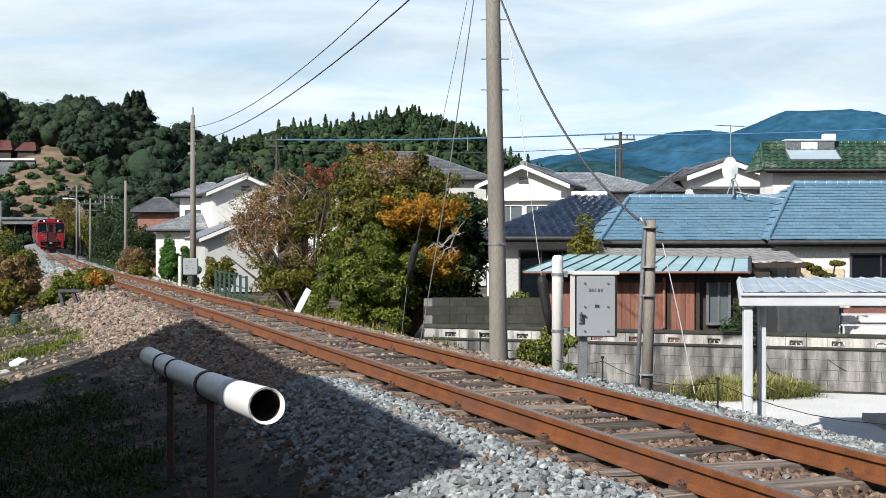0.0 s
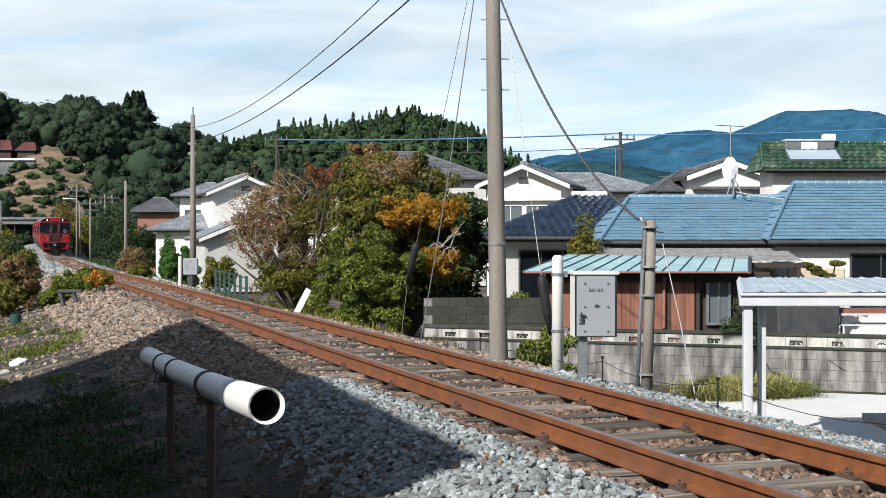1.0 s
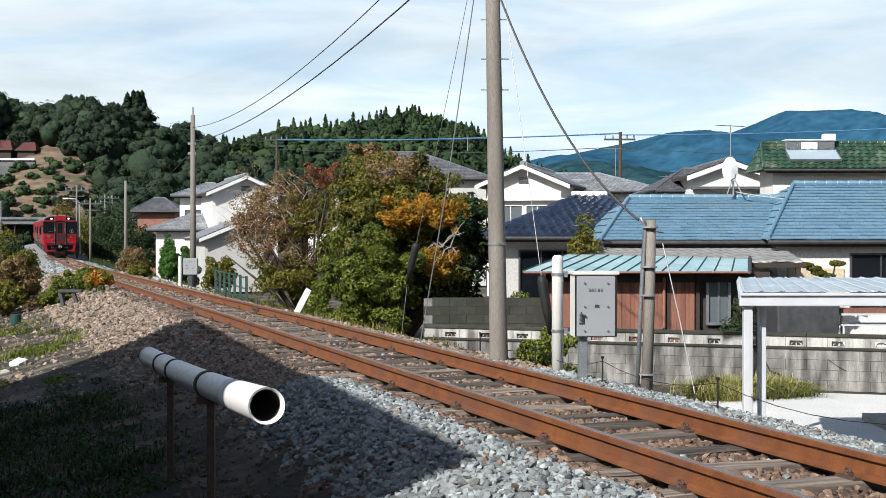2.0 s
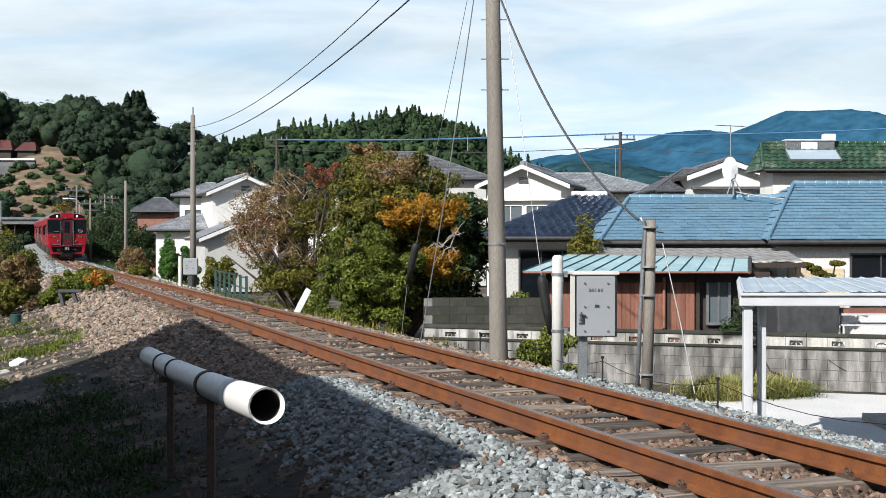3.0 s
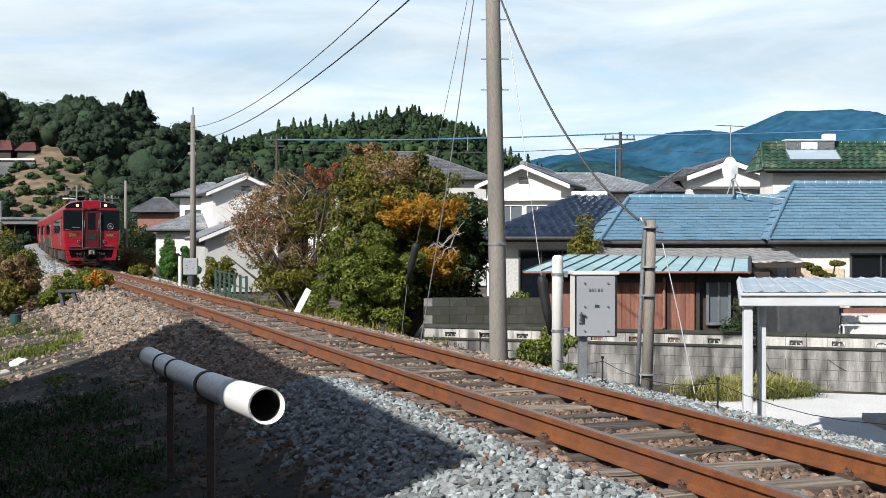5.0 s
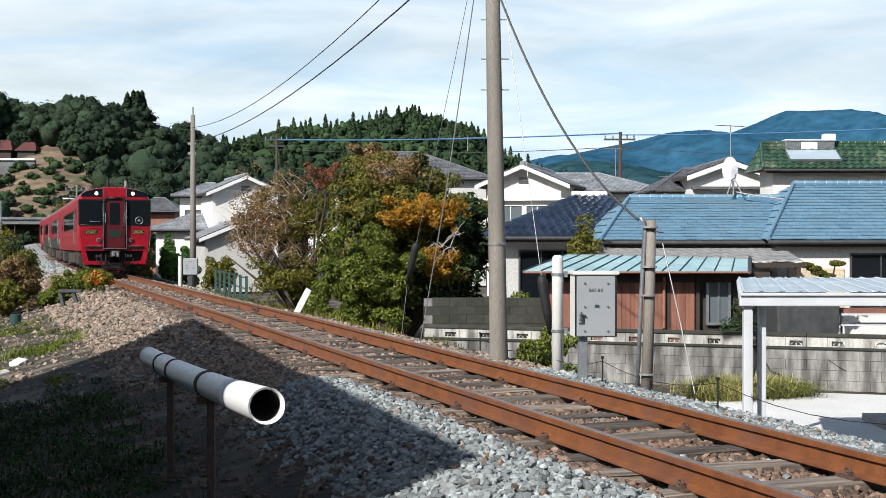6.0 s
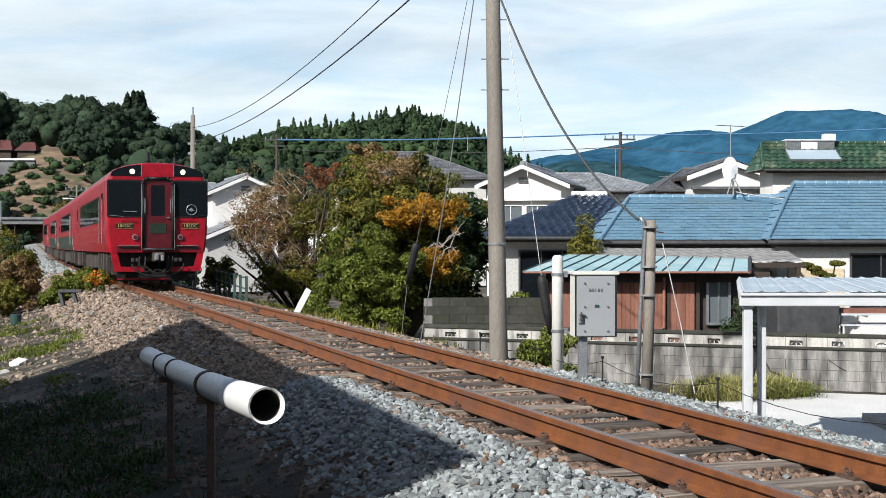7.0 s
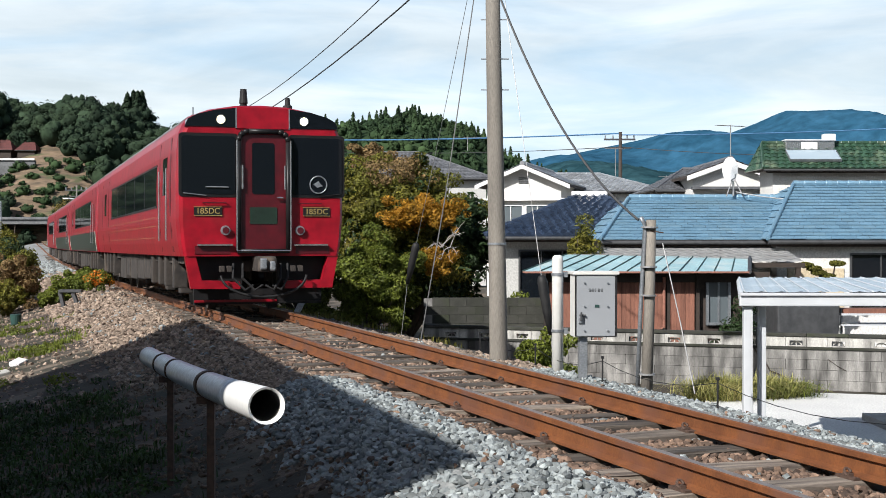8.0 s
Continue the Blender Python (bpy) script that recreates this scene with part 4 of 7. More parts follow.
def round_rect(x0, x1, z0, z1, r, n=4):
    pts = []
    for cx, cz, a0 in ((x1 - r, z0 + r, -90), (x1 - r, z1 - r, 0), (x0 + r, z1 - r, 90), (x0 + r, z0 + r, 180)):
        pts += [(cx + r * math.cos(radians(a0 + 90 * i / n)), cz + r * math.sin(radians(a0 + 90 * i / n))) for i in range(n + 1)]
    return pts


def front_panel(x0, x1, z0, z1, y0, y1, r=0.05):
    bm = bmesh.new()
    return prism(bm, round_rect(x0, x1, z0, z1, r), y0, y1)


def side_x(z):
    return float(np.interp(z, [p[1] for p in SECTION], [p[0] for p in SECTION]))


def side_strip(y0, y1, z0, z1, out, thick=0.012, rows=4, sides=(1, -1)):
    """A thin panel that lies on the curved flank of the body."""
    bm = bmesh.new()
    for sg in sides:
        A = []
        for y in (y0, y1):
            for d in (out, out - thick):
                A.append([bm.verts.new((sg * (side_x(z0 + (z1 - z0) * i / rows) + d), y, z0 + (z1 - z0) * i / rows)) for i in range(rows + 1)])
        for i in range(rows):
            bm.faces.new((A[0][i], A[2][i], A[2][i + 1], A[0][i + 1]))
        for k in (0, rows):
            bm.faces.new((A[0][k], A[2][k], A[3][k], A[1][k]))
        for p, q in ((0, 1), (2, 3)):
            bm.faces.new([A[p][i] for i in range(rows + 1)] + [A[q][i] for i in range(rows, -1, -1)])
    bmesh.ops.recalc_face_normals(bm, faces=bm.faces)
    return bm


def build_wheelset(parent, y):
    bm = bmesh.new()
    for sx in (-0.566, 0.566):
        tube(bm, [(sx - 0.065, 0, 0), (sx - 0.02, 0, 0), (sx + 0.065, 0, 0)] if sx > 0 else [(sx + 0.065, 0, 0), (sx + 0.02, 0, 0), (sx - 0.065, 0, 0)], [0.445, 0.43, 0.42], 24)
    tube(bm, [(-0.85, 0, 0), (0.85, 0, 0)], 0.07, 10)
    w = part("wheelset", bm, M["under"], parent)
    w.matrix_basis = pose(0, y, 0.43)
    return w


def build_car(k):
    green = k in (1, 2)
    label = ("red diesel railcar at the head of the train, twin headlights lit" if k == 0 else
             "red railcar with a dark green lower flank" if green else "red railcar at the tail of the train")
    car = empty("railcar", pose(0, 0, 0), label, "train car", "coupled railcars")
    body = part("body", loft([(-CAR_LEN, full_ring(0.985)), (-CAR_LEN + 0.12, full_ring()), (-0.55, full_ring()), (-0.22, full_ring(0.992, drop=0.01)), (-0.06, full_ring(0.965, drop=0.03)), (0.0, full_ring(0.93, drop=0.06))]),
                M["red"], car, "glossy red body shell")
    # grey roof skin
    sec = [(x, z + 0.006) for x, z in SECTION if z > 3.1]
    bm = bmesh.new()
    ring = [(x + 0.004, z) for x, z in sec] + [(-x - 0.004, z) for x, z in sec[-2::-1]]
    a = [bm.verts.new((x, -0.62, z)) for x, z in ring]
    b = [bm.verts.new((x, -CAR_LEN + 0.05, z)) for x, z in ring]
    for i in range(len(ring) - 1):
        bm.faces.new((a[i], a[i + 1], b[i + 1], b[i]))
    part("roof", bm, M["roof_grey"], car, "dull grey roof")
    for y in (5.0, 9.5, 14.0):
        part("air_conditioner", boxes((-0.85, 0.85, -y - 2.2, -y, 3.4, 3.62), bevel=0.06), M["roof_grey"], car)
    # side windows, doors and stripes
    for sg in (1, -1):
        part("side_window", side_strip(-13.9, -3.0, 1.90, 2.62, 0.004, sides=(sg,)), M["train_glass"], car, "long dark side window band")
        part("side_window", side_strip(-2.0, -1.35, 2.05, 2.7, 0.004, sides=(sg,)), M["train_glass"], car) if k == 0 else None
        fr = part("window_rim", side_strip(-13.98, -2.92, 2.62, 2.66, 0.010, 0.02, 1, (sg,)), M["train_black"], car)
        part("window_rim", side_strip(-13.98, -2.92, 1.86, 1.90, 0.010, 0.02, 1, (sg,)), M["train_black"], car)
        for yy in (-5.2, -7.4, -9.6, -11.8):
            part("window_mullion", side_strip(yy - 0.03, yy + 0.03, 1.9, 2.62, 0.008, 0.02, 3, (sg,)), M["train_black"], car)
        for yy in (-15.0, -17.2):
            part("door_seam", side_strip(yy - 0.035, yy + 0.035, 1.05, 2.9, 0.006, 0.02, 5, (sg,)), M["red_dark"], car)
        part("door_window", side_strip(-16.4, -15.8, 2.0, 2.6, 0.005, 0.02, 3, (sg,)), M["train_glass"], car)
        part("door_seam", side_strip(-0.95, -0.80, 1.05, 3.0, 0.006, 0.02, 5, (sg,)), M["red_dark"], car)
        part("door_seam", side_strip(-2.55, -2.48, 1.05, 3.0, 0.006, 0.02, 5, (sg,)), M["red_dark"], car)
        for yy in (-2.25, -1.15):
            part("handrail", tubes(([(sg * 1.47, yy, 1.25), (sg * 1.47, yy, 2.5)], 0.016)), M["chrome"], car)
        for zz in (1.68, 1.52, 1.30):
            part("stripe", side_strip(-14.6, -2.7, zz, zz + 0.012, 0.004, 0.01, 1, (sg,)), M["stripe"], car, "thin faded gold line")
        if green:
            part("lower_panel", side_strip(-CAR_LEN + 0.5, -0.6, 1.0, 1.62, 0.006, sides=(sg,)), M["green_panel"], car, "dark green lower panel")
            for yy in (-0.75, -CAR_LEN + 0.65):
                part("end_strip", side_strip(yy - 0.06, yy + 0.06, 1.0, 1.64, 0.012, sides=(sg,)), M["strip_white"], car, "pale end strip")
    if k:
        part("gangway", boxes((-0.55, 0.55, -0.1, 0.42, 1.0, 3.1), bevel=0.03), M["train_black"], car, "black folded gangway")
    # underframe gear and bogies
    rng = random.Random(40 + k)
    y = -5.9
    while y > -13.2:
        w = rng.uniform(0.7, 1.6)
        for sg in (1, -1):
            part("equipment_box", boxes((sg * 0.75 - 0.5, sg * 0.75 + 0.5, y - w, y, rng.uniform(0.32, 0.5), 0.97), bevel=0.02), M["under"], car)
        y -= w + rng.uniform(0.08, 0.3)
    part("underframe", boxes((-1.25, 1.25, -CAR_LEN + 0.1, -0.5, 0.85, 0.985), (-0.5, 0.5, -CAR_LEN - 0.25, -0.35, 0.72, 0.9)), M["under"], car)
    wheels = []
    for yc in (-3.2, -16.4):
        for sg in (1, -1):
            part("bogie_frame", boxes((sg * 0.98 - 0.07, sg * 0.98 + 0.07, yc - 1.5, yc + 1.5, 0.45, 0.66), (sg * 0.98 - 0.14, sg * 0.98 + 0.14, yc - 1.2, yc - 0.85, 0.3, 0.58),
                                      (sg * 0.98 - 0.14, sg * 0.98 + 0.14, yc + 0.85, yc + 1.2, 0.3, 0.58), (sg * 1.05 - 0.16, sg * 1.05 + 0.16, yc - 0.3, yc + 0.3, 0.5, 0.9), bevel=0.02), M["under"], car)
            for yy in (-1.75, 1.75, -0.5, 0.5):
                part("step", boxes((sg * 1.2 - 0.12, sg * 1.2 + 0.12, yc + yy - 0.12, yc + yy + 0.12, 0.42, 0.97), bevel=0.02), M["under"], car)
        wheels += [build_wheelset(car, yc - 1.03), build_wheelset(car, yc + 1.03)]
    return car, wheels


def build_cab(car):
    """Everything on the face of the leading car."""
    f = 0.0
    for sg in (1, -1):
        a, b = (0.47, 1.36) if sg > 0 else (-1.36, -0.47)
        part("surround", front_panel(a - 0.05, b + 0.04, 1.97, 3.03, f - 0.02, f + 0.012, 0.06), M["train_black"], car)
        w = part("windscreen", front_panel(a - 0.005, b - 0.005, 2.02, 2.98, f, f + 0.022, 0.05), M["train_glass"], car, "dark windscreen reflecting the sky")
        part("wiper", tubes(([(sg * 0.95, f + 0.035, 1.99), (sg * 1.33, f + 0.03, 2.03)], 0.009)), M["train_black"] if sg < 0 else M["grey_steel"], w)
        if sg > 0:
            part("wiper_blade", tubes(([(0.58, f + 0.036, 2.13), (0.96, f + 0.036, 2.135)], 0.012)), M["grey_steel"], w)
        bm = bmesh.new()
        if sg > 0:
            outline = [(0.46, 3.14), (1.30, 3.14), (1.25, 3.26), (1.10, 3.34), (0.80, 3.42), (0.46, 3.46)]
        else:
            outline = [(-1.30, 3.14), (-0.46, 3.14), (-0.46, 3.46), (-0.80, 3.42), (-1.10, 3.34), (-1.25, 3.26)]
        prism(bm, outline, f - 0.34, f + 0.014)
        hl = part("lamp_housing", bm, M["train_glass"], car, "smoked glass headlight housing")
        for q in (0.705,):
            part("headlight", tubes(([(sg * q, f, 3.26), (sg * q, f + 0.03, 3.26)], 0.068), sides=20), M["lamp"], hl, "bright round headlight")
            part("lamp_rim", tubes(([(sg * q, f, 3.26), (sg * q, f + 0.024, 3.26)], 0.082), sides=20), M["chrome"], hl)
        pl = part("class_plate", front_panel(sg * 0.92 - 0.23, sg * 0.92 + 0.23, 1.66, 1.80, f, f + 0.02, 0.015), M["train_black"], car, "black plate with gold class lettering")
        lettering("185DC", 0.135, M["gold"], pl, pose(sg * 0.92, f + 0.024, 1.73, 90, 0, 180))
        part("plate_edge", boxes(*[(sg * 0.92 - 0.235, sg * 0.92 + 0.235, f + 0.012, f + 0.024, z, z + 0.008) for z in (1.656, 1.797)]), M["gold"], pl)
        tl = part("tail_lamp", tubes(([(sg * 0.63, f - 0.01, 1.41), (sg * 0.63, f + 0.06, 1.41)], [0.085, 0.075]), sides=16), M["grey_steel"], car, "round tail lamp")
        part("lens", tubes(([(sg * 0.63, f + 0.06, 1.41), (sg * 0.63, f + 0.07, 1.41)], 0.055), sides=16), M["red_dark"], tl)
        part("step_bar", boxes((min(sg * 0.52, sg * 1.1), max(sg * 0.52, sg * 1.1), f, f + 0.09, 1.155, 1.18)), M["chrome"], car)
        part("step_recess", boxes((min(sg * 0.56, sg * 1.14), max(sg * 0.56, sg * 1.14), f, f + 0.014, 1.02, 1.15)), M["red_dark"], car)
        part("hand_grip", tubes(([(sg * 1.0, f, 1.87), (sg * 1.0, f + 0.05, 1.87), (sg * 0.62, f + 0.05, 1.87), (sg * 0.62, f, 1.87)], 0.011)), M["red_dark"], car)
        # skirt
        bm = bmesh.new()
        prism(bm, [(sg * 1.30, 0.98), (sg * 1.12, 0.98), (sg * 1.02, 0.58), (sg * 0.38, 0.56), (sg * 0.38, 0.43), (sg * 1.20, 0.44)], f - 0.16, f - 0.02)
        part("skirt", bm, M["red"], car, "red snow skirt")
        part("skirt_panel", boxes((min(sg * 0.3, sg * 1.15), max(sg * 0.3, sg * 1.15), f - 0.6, f - 0.3, 0.5, 0.98)), M["train_black"], car)
    cv = part("centre_panel", front_panel(-0.44, 0.44, 3.12, 3.47, f, f + 0.018, 0.02), M["red"], car)
    for sg in (1, -1):
        # pale strips painted as the panel's sunlit edges
        part("panel_edge_highlight", boxes((sg * 0.45 - 0.01, sg * 0.45 + 0.01, f, f + 0.022, 3.12, 3.46)), M["grey_steel"], car)
    bm = bmesh.new()
    hoop = [(0.42, f + 0.08, 1.08), (0.42, f + 0.08, 2.9), (0.40, f + 0.08, 2.99), (0.34, f + 0.08, 3.05), (0.25, f + 0.08, 3.07), (-0.25, f + 0.08, 3.07), (-0.34, f + 0.08, 3.05), (-0.40, f + 0.08, 2.99), (-0.42, f + 0.08, 2.9), (-0.42, f + 0.08, 1.08)]
    for p, q in zip(hoop, hoop[1:]):
        tube(bm, [p, q], 0.045, 10)
    box(bm, -0.44, 0.44, f, f + 0.11, 1.03, 1.10)
    for sg in (1, -1):
        box(bm, sg * 0.42 - 0.028, sg * 0.42 + 0.028, f, f + 0.075, 1.08, 2.95)
    part("door_frame", bm, M["train_black"], car, "black rubber gangway frame with rounded top corners", smooth=True)
    for sg in (1, -1):
        part("door_edge", tubes(([(sg * 0.455, f + 0.115, 1.08), (sg * 0.455, f + 0.115, 2.92)], 0.010)), M["chrome"], car, "bright edge strip")
        part("hand_rail", tubes(([(sg * 0.36, f + 0.1, 2.1), (sg * 0.36, f + 0.1, 2.5)], 0.015)), M["chrome"], car)
    part("door_edge", tubes(([(-0.455, f + 0.115, 1.07), (0.455, f + 0.115, 1.07)], 0.010)), M["chrome"], car, "bright edge strip")
    dr = part("gangway_door", front_panel(-0.40, 0.40, 1.10, 3.02, f, f + 0.05, 0.03), M["red_dark"], car, "deep red gangway door")
    part("door_window", front_panel(-0.19, 0.19, 2.02, 2.88, f + 0.03, f + 0.058, 0.04), M["train_glass"], dr)
    part("sign_box", front_panel(-0.23, 0.23, 1.52, 1.80, f + 0.03, f + 0.062, 0.02), M["green_panel"], dr, "dark destination panel")
    part("door_handle", tubes(([(-0.32, f + 0.05, 1.96), (-0.32, f + 0.1, 1.96), (-0.22, f + 0.1, 1.96)], 0.014)), M["chrome"], dr)
    # round emblem on the windscreen
    bm = bmesh.new()
    ring = [(-0.95 + 0.145 * math.cos(a), f + 0.03, 2.19 + 0.145 * math.sin(a)) for a in (i * math.pi / 12 for i in range(25))]
    tube(bm, ring, 0.012, 6)
    prism(bm, [(-1.03, 2.17), (-0.93, 2.14), (-0.86, 2.20), (-0.9, 2.22), (-0.95, 2.25), (-0.99, 2.2)], f + 0.022, f + 0.034)
    part("emblem", bm, M["grey_steel"], car, "pale round emblem")
    # coupler, hoses, plough
    part("coupler", boxes((-0.16, 0.16, f - 0.2, f + 0.42, 0.72, 0.98), (-0.17, 0.17, f + 0.18, f + 0.36, 0.72, 0.96), bevel=0.05), M["under"], car, "dusty knuckle coupler")
    part("knuckle", boxes((0.02, 0.13, f + 0.34, f + 0.5, 0.76, 0.95), (-0.13, -0.03, f + 0.36, f + 0.46, 0.74, 0.9), bevel=0.03), M["grey_steel"], car, "worn bright coupler jaw")
    loop = [(0.72 * math.cos(a), f + 0.1 + 0.06 * math.sin(a), 0.66 - 0.36 * math.sin(a)) for a in (i * math.pi / 14 for i in range(15))]
    part("jumper_cable", tube(bmesh.new(), loop, 0.022, 8), M["black"], car, "slack black jumper cable", smooth=True)
    for x in (-0.42, -0.3, 0.34, 0.5):
        q = 1 if x < 0 else -1
        part("hose", tubes(([(x, f, 0.85), (x + 0.04, f + 0.2, 0.62), (x + 0.16 * q, f + 0.24, 0.42), (x + 0.3 * q, f + 0.2, 0.5)], 0.022), sides=7), M["black"], car)
    for x in (-0.62, -0.5, 0.58, 0.7):
        part("cock", boxes((x - 0.04, x + 0.04, f, f + 0.12, 0.72, 0.82), bevel=0.01), M["under"], car)
    part("plough", boxes((-1.1, 1.1, f - 0.5, f - 0.42, 0.16, 0.42), (-1.1, 1.1, f - 0.42, f - 0.37, 0.17, 0.20)), M["train_black"], car, "dark rail guard plate")
    part("guard_edge", boxes((-0.3, 1.1, f - 0.36, f - 0.34, 0.20, 0.24)), M["red"], car)
    # roof gear
    part("horn", tubes(([(0.22, -0.6, 3.46), (0.22, -0.6, 3.58), (0.22, -0.6, 3.61), (0.22, -0.6, 3.85)], [0.17, 0.055, 0.075, 0.055]), sides=14), M["black"], car, "black roof antenna")
    part("antenna", tubes(([(-0.55, -0.6, 3.45), (-0.55, -0.6, 3.58), (-0.55, -0.6, 3.60), (-0.55, -0.6, 3.72)], [0.09, 0.08, 0.05, 0.04]), sides=12), M["black"], car)
    for x in (-0.2, 0.2):
        part("roof_lamp", tubes(([(x, f - 0.02, 3.075), (x, f + 0.05, 3.075)], 0.035)), M["chrome"], car)


CARS = [build_car(k) for k in range(N_CARS)]
build_cab(CARS[0][0])


def car_pose(front_s):
    p, q = Vector([float(v) for v in line(front_s + 3.2)]), Vector([float(v) for v in line(front_s + 16.4)])
    fwd = (p - q).normalized()
    right = fwd.cross(Vector((0, 0, 1))).normalized()
    up = right.cross(fwd)
    m = Matrix((right, fwd, up)).transposed().to_4x4()
    m.translation = p + fwd * 3.2
    return m


def gz(x, y):
    return float(ground_z(np.array([x]), np.array([y]))[0])


# ---- long unseen shed, added to shade the bank, beside the camera ----
def build_shade_shed():
    # skewed end and gap are made to shape sun on bank and pipe end
    for s0, length, skew in ((10.1, 16.1, 10.8), (-8.6, 40.0, 0.0)):
        x, y, _ = line(max(s0, -13.5), -7.0 - 0.03 * (10.1 - s0))
        h = empty("unseen_shade_shed", pose(float(x), float(y), 0, 0, 0, -math.degrees(TH) - 1.7), "long added unseen shed with flat grey metal roof, shading the bank", "shed")
        bm = bmesh.new()
        prism(bm, [(-0.45, -0.9 if skew else -0.3), (-0.45, -length + 0.3), (-5.6, -length + 0.3), (-5.6, -skew - 0.3)], -1.7, 5.0, "z")
        part("wall", bm, M["grey_plaster"], h)
        bm = bmesh.new()
        prism(bm, [(0, 0), (0, -length), (-6.0, -length), (-6.0, -skew)], 5.05, 5.2, "z")
        part("roof", bm, M["grey_sheet"], h)


build_shade_shed()


# ---- poles, box and cables beside the line ----
def build_poles():
    g = -0.55
    p = empty("utility_pole", pose(0.80, 18.8, g), "tall round concrete utility pole with a metal band", "utility pole")
    top = Vector((-0.125, 0, 7.2))
    part("shaft", tubes(([(0.012, 0, -0.4), (0, 0, 0), top * 0.5, top], [0.135, 0.132, 0.112, 0.092]), sides=24), M["pole"], p, smooth=True)
    c = Vector((-0.03, 0, 1.72))
    part("band", tubes(([c, c + Vector((0, 0, 0.03))], 0.134), sides=24), M["grey_steel"], p)
    part("name_plate", boxes((-0.137, -0.120, -0.06, 0.0, 1.66, 1.98), bevel=0.004), M["white"], p, "small white plate")
    for z, l in ((3.98, 0.2), (4.98, 0.2), (4.42, -0.1)):
        part("step_bolt", tubes(([(-0.06 - 0.2, 0, z + g + 0.5), (-0.06 + 0.2, 0, z + g + 0.5)], 0.009)), M["grey_steel"], p)
    part("cross_arm", boxes((-0.9, 0.7, -0.05, 0.05, 6.7, 6.8)), M["grey_steel"], p)

    p = empty("marker_post", pose(1.507, 17.3, -0.52), "short white painted steel post with two clamp bands", "post")
    part("shaft", tubes(([(0, 0, -0.3), (0, 0, 1.50), (0, 0, 1.535), (0, 0, 1.56)], [0.078, 0.073, 0.068, 0.04]), sides=24), M["white_pole"], p, smooth=True)
    for z in (1.29, 0.55):
        part("clamp", tubes(([(0, 0, z), (0, 0, z + 0.035)], 0.085), sides=24), M["grey_steel"], p)
        part("clamp_bolt", boxes((0.07, 0.13, -0.03, 0.03, z - 0.02, z + 0.05)), M["grey_steel"], p)

    # equipment cabinet on its post
    b = empty("equipment_cabinet", pose(1.905, 16.3, -0.55, 0, 0, 4), "pale grey steel trackside cabinet on a post, with a lever handle", "cabinet")
    part("post", boxes((-0.205, -0.105, 0.05, 0.20, -0.3, 0.62), bevel=0.008), M["grey_steel"], b, "dark grey steel post")
    part("body", boxes((-0.275, 0.255, 0.0, 0.36, 0.585, 1.36), bevel=0.008), M["white_pole"], b)
    part("hood", boxes((-0.30, 0.275, -0.05, 0.40, 1.36, 1.40), bevel=0.008), M["white_pole"], b)
    d = part("door", boxes((-0.255, 0.225, -0.03, -0.004, 0.60, 1.345), bevel=0.006), M["box"], b)
    part("gasket", boxes((-0.275, -0.257, -0.022, -0.002, 0.60, 1.345)), M["black"], b)
    part("gasket", boxes((0.227, 0.252, -0.022, -0.002, 0.60, 1.345)), M["black"], b)
    part("handle", tubes(([(-0.205, -0.03, 0.80), (-0.205, -0.075, 0.80), (-0.205, -0.075, 0.90)], 0.012), ([(-0.22, -0.03, 0.86), (-0.15, -0.06, 0.86)], 0.012)), M["dark"], d)
    part("handle_box", boxes((-0.235, -0.18, -0.05, -0.03, 0.76, 0.83), bevel=0.005), M["grey_steel"], d)
    for x in (-0.16, 0.13):
        for z in (0.67, 0.97, 1.26):
            part("screw", tubes(([(x, -0.03, z), (x, -0.05, z)], 0.011), sides=8), M["grey_steel"], d)
    # unreadable writing and a small dark label
    for i, w in enumerate((0.028, 0.024, 0.012, 0.026, 0.024)):
        x = -0.10 + i * 0.036
        part("lettering", boxes((x, x + w, -0.034, -0.0305, 1.150, 1.158), (x, x + w, -0.034, -0.0305, 1.166, 1.173), (x, x + w, -0.034, -0.0305, 1.181, 1.188)), M["dark"], d)
    part("label_plate", boxes((-0.03, 0.025, -0.035, -0.0305, 0.955, 0.99)), M["fence_green"], d)

    # short timber pole with a conduit
    p = empty("short_pole", pose(2.44, 15.7, -0.55, 0, 1.2, 0), "short weathered grey pole with a cable conduit strapped to it", "pole")
    part("shaft", tubes(([(-0.01, 0, -0.3), (0, 0, 1.0), (0.0, 0, 2.03)], [0.072, 0.066, 0.06]), sides=18), M["pole"], p, smooth=True)
    part("conduit", tubes(([(-0.125, -0.02, -0.1), (-0.105, -0.02, 1.0), (-0.075, -0.02, 1.93), (-0.09, -0.02, 2.0), (-0.13, -0.02, 2.06)], 0.026), sides=12), M["grey_steel"], p, smooth=True)
    for z in (0.18, 1.12, 1.46, 1.93):
        part("strap", tubes(([(-0.02, -0.01, z), (-0.02, -0.01, z + 0.02)], 0.1), sides=16), M["pale_wire"], p)
    part("bolt", tubes(([(-0.02, -0.06, 1.9), (0.14, -0.06, 1.88)], 0.008)), M["iron"], p)

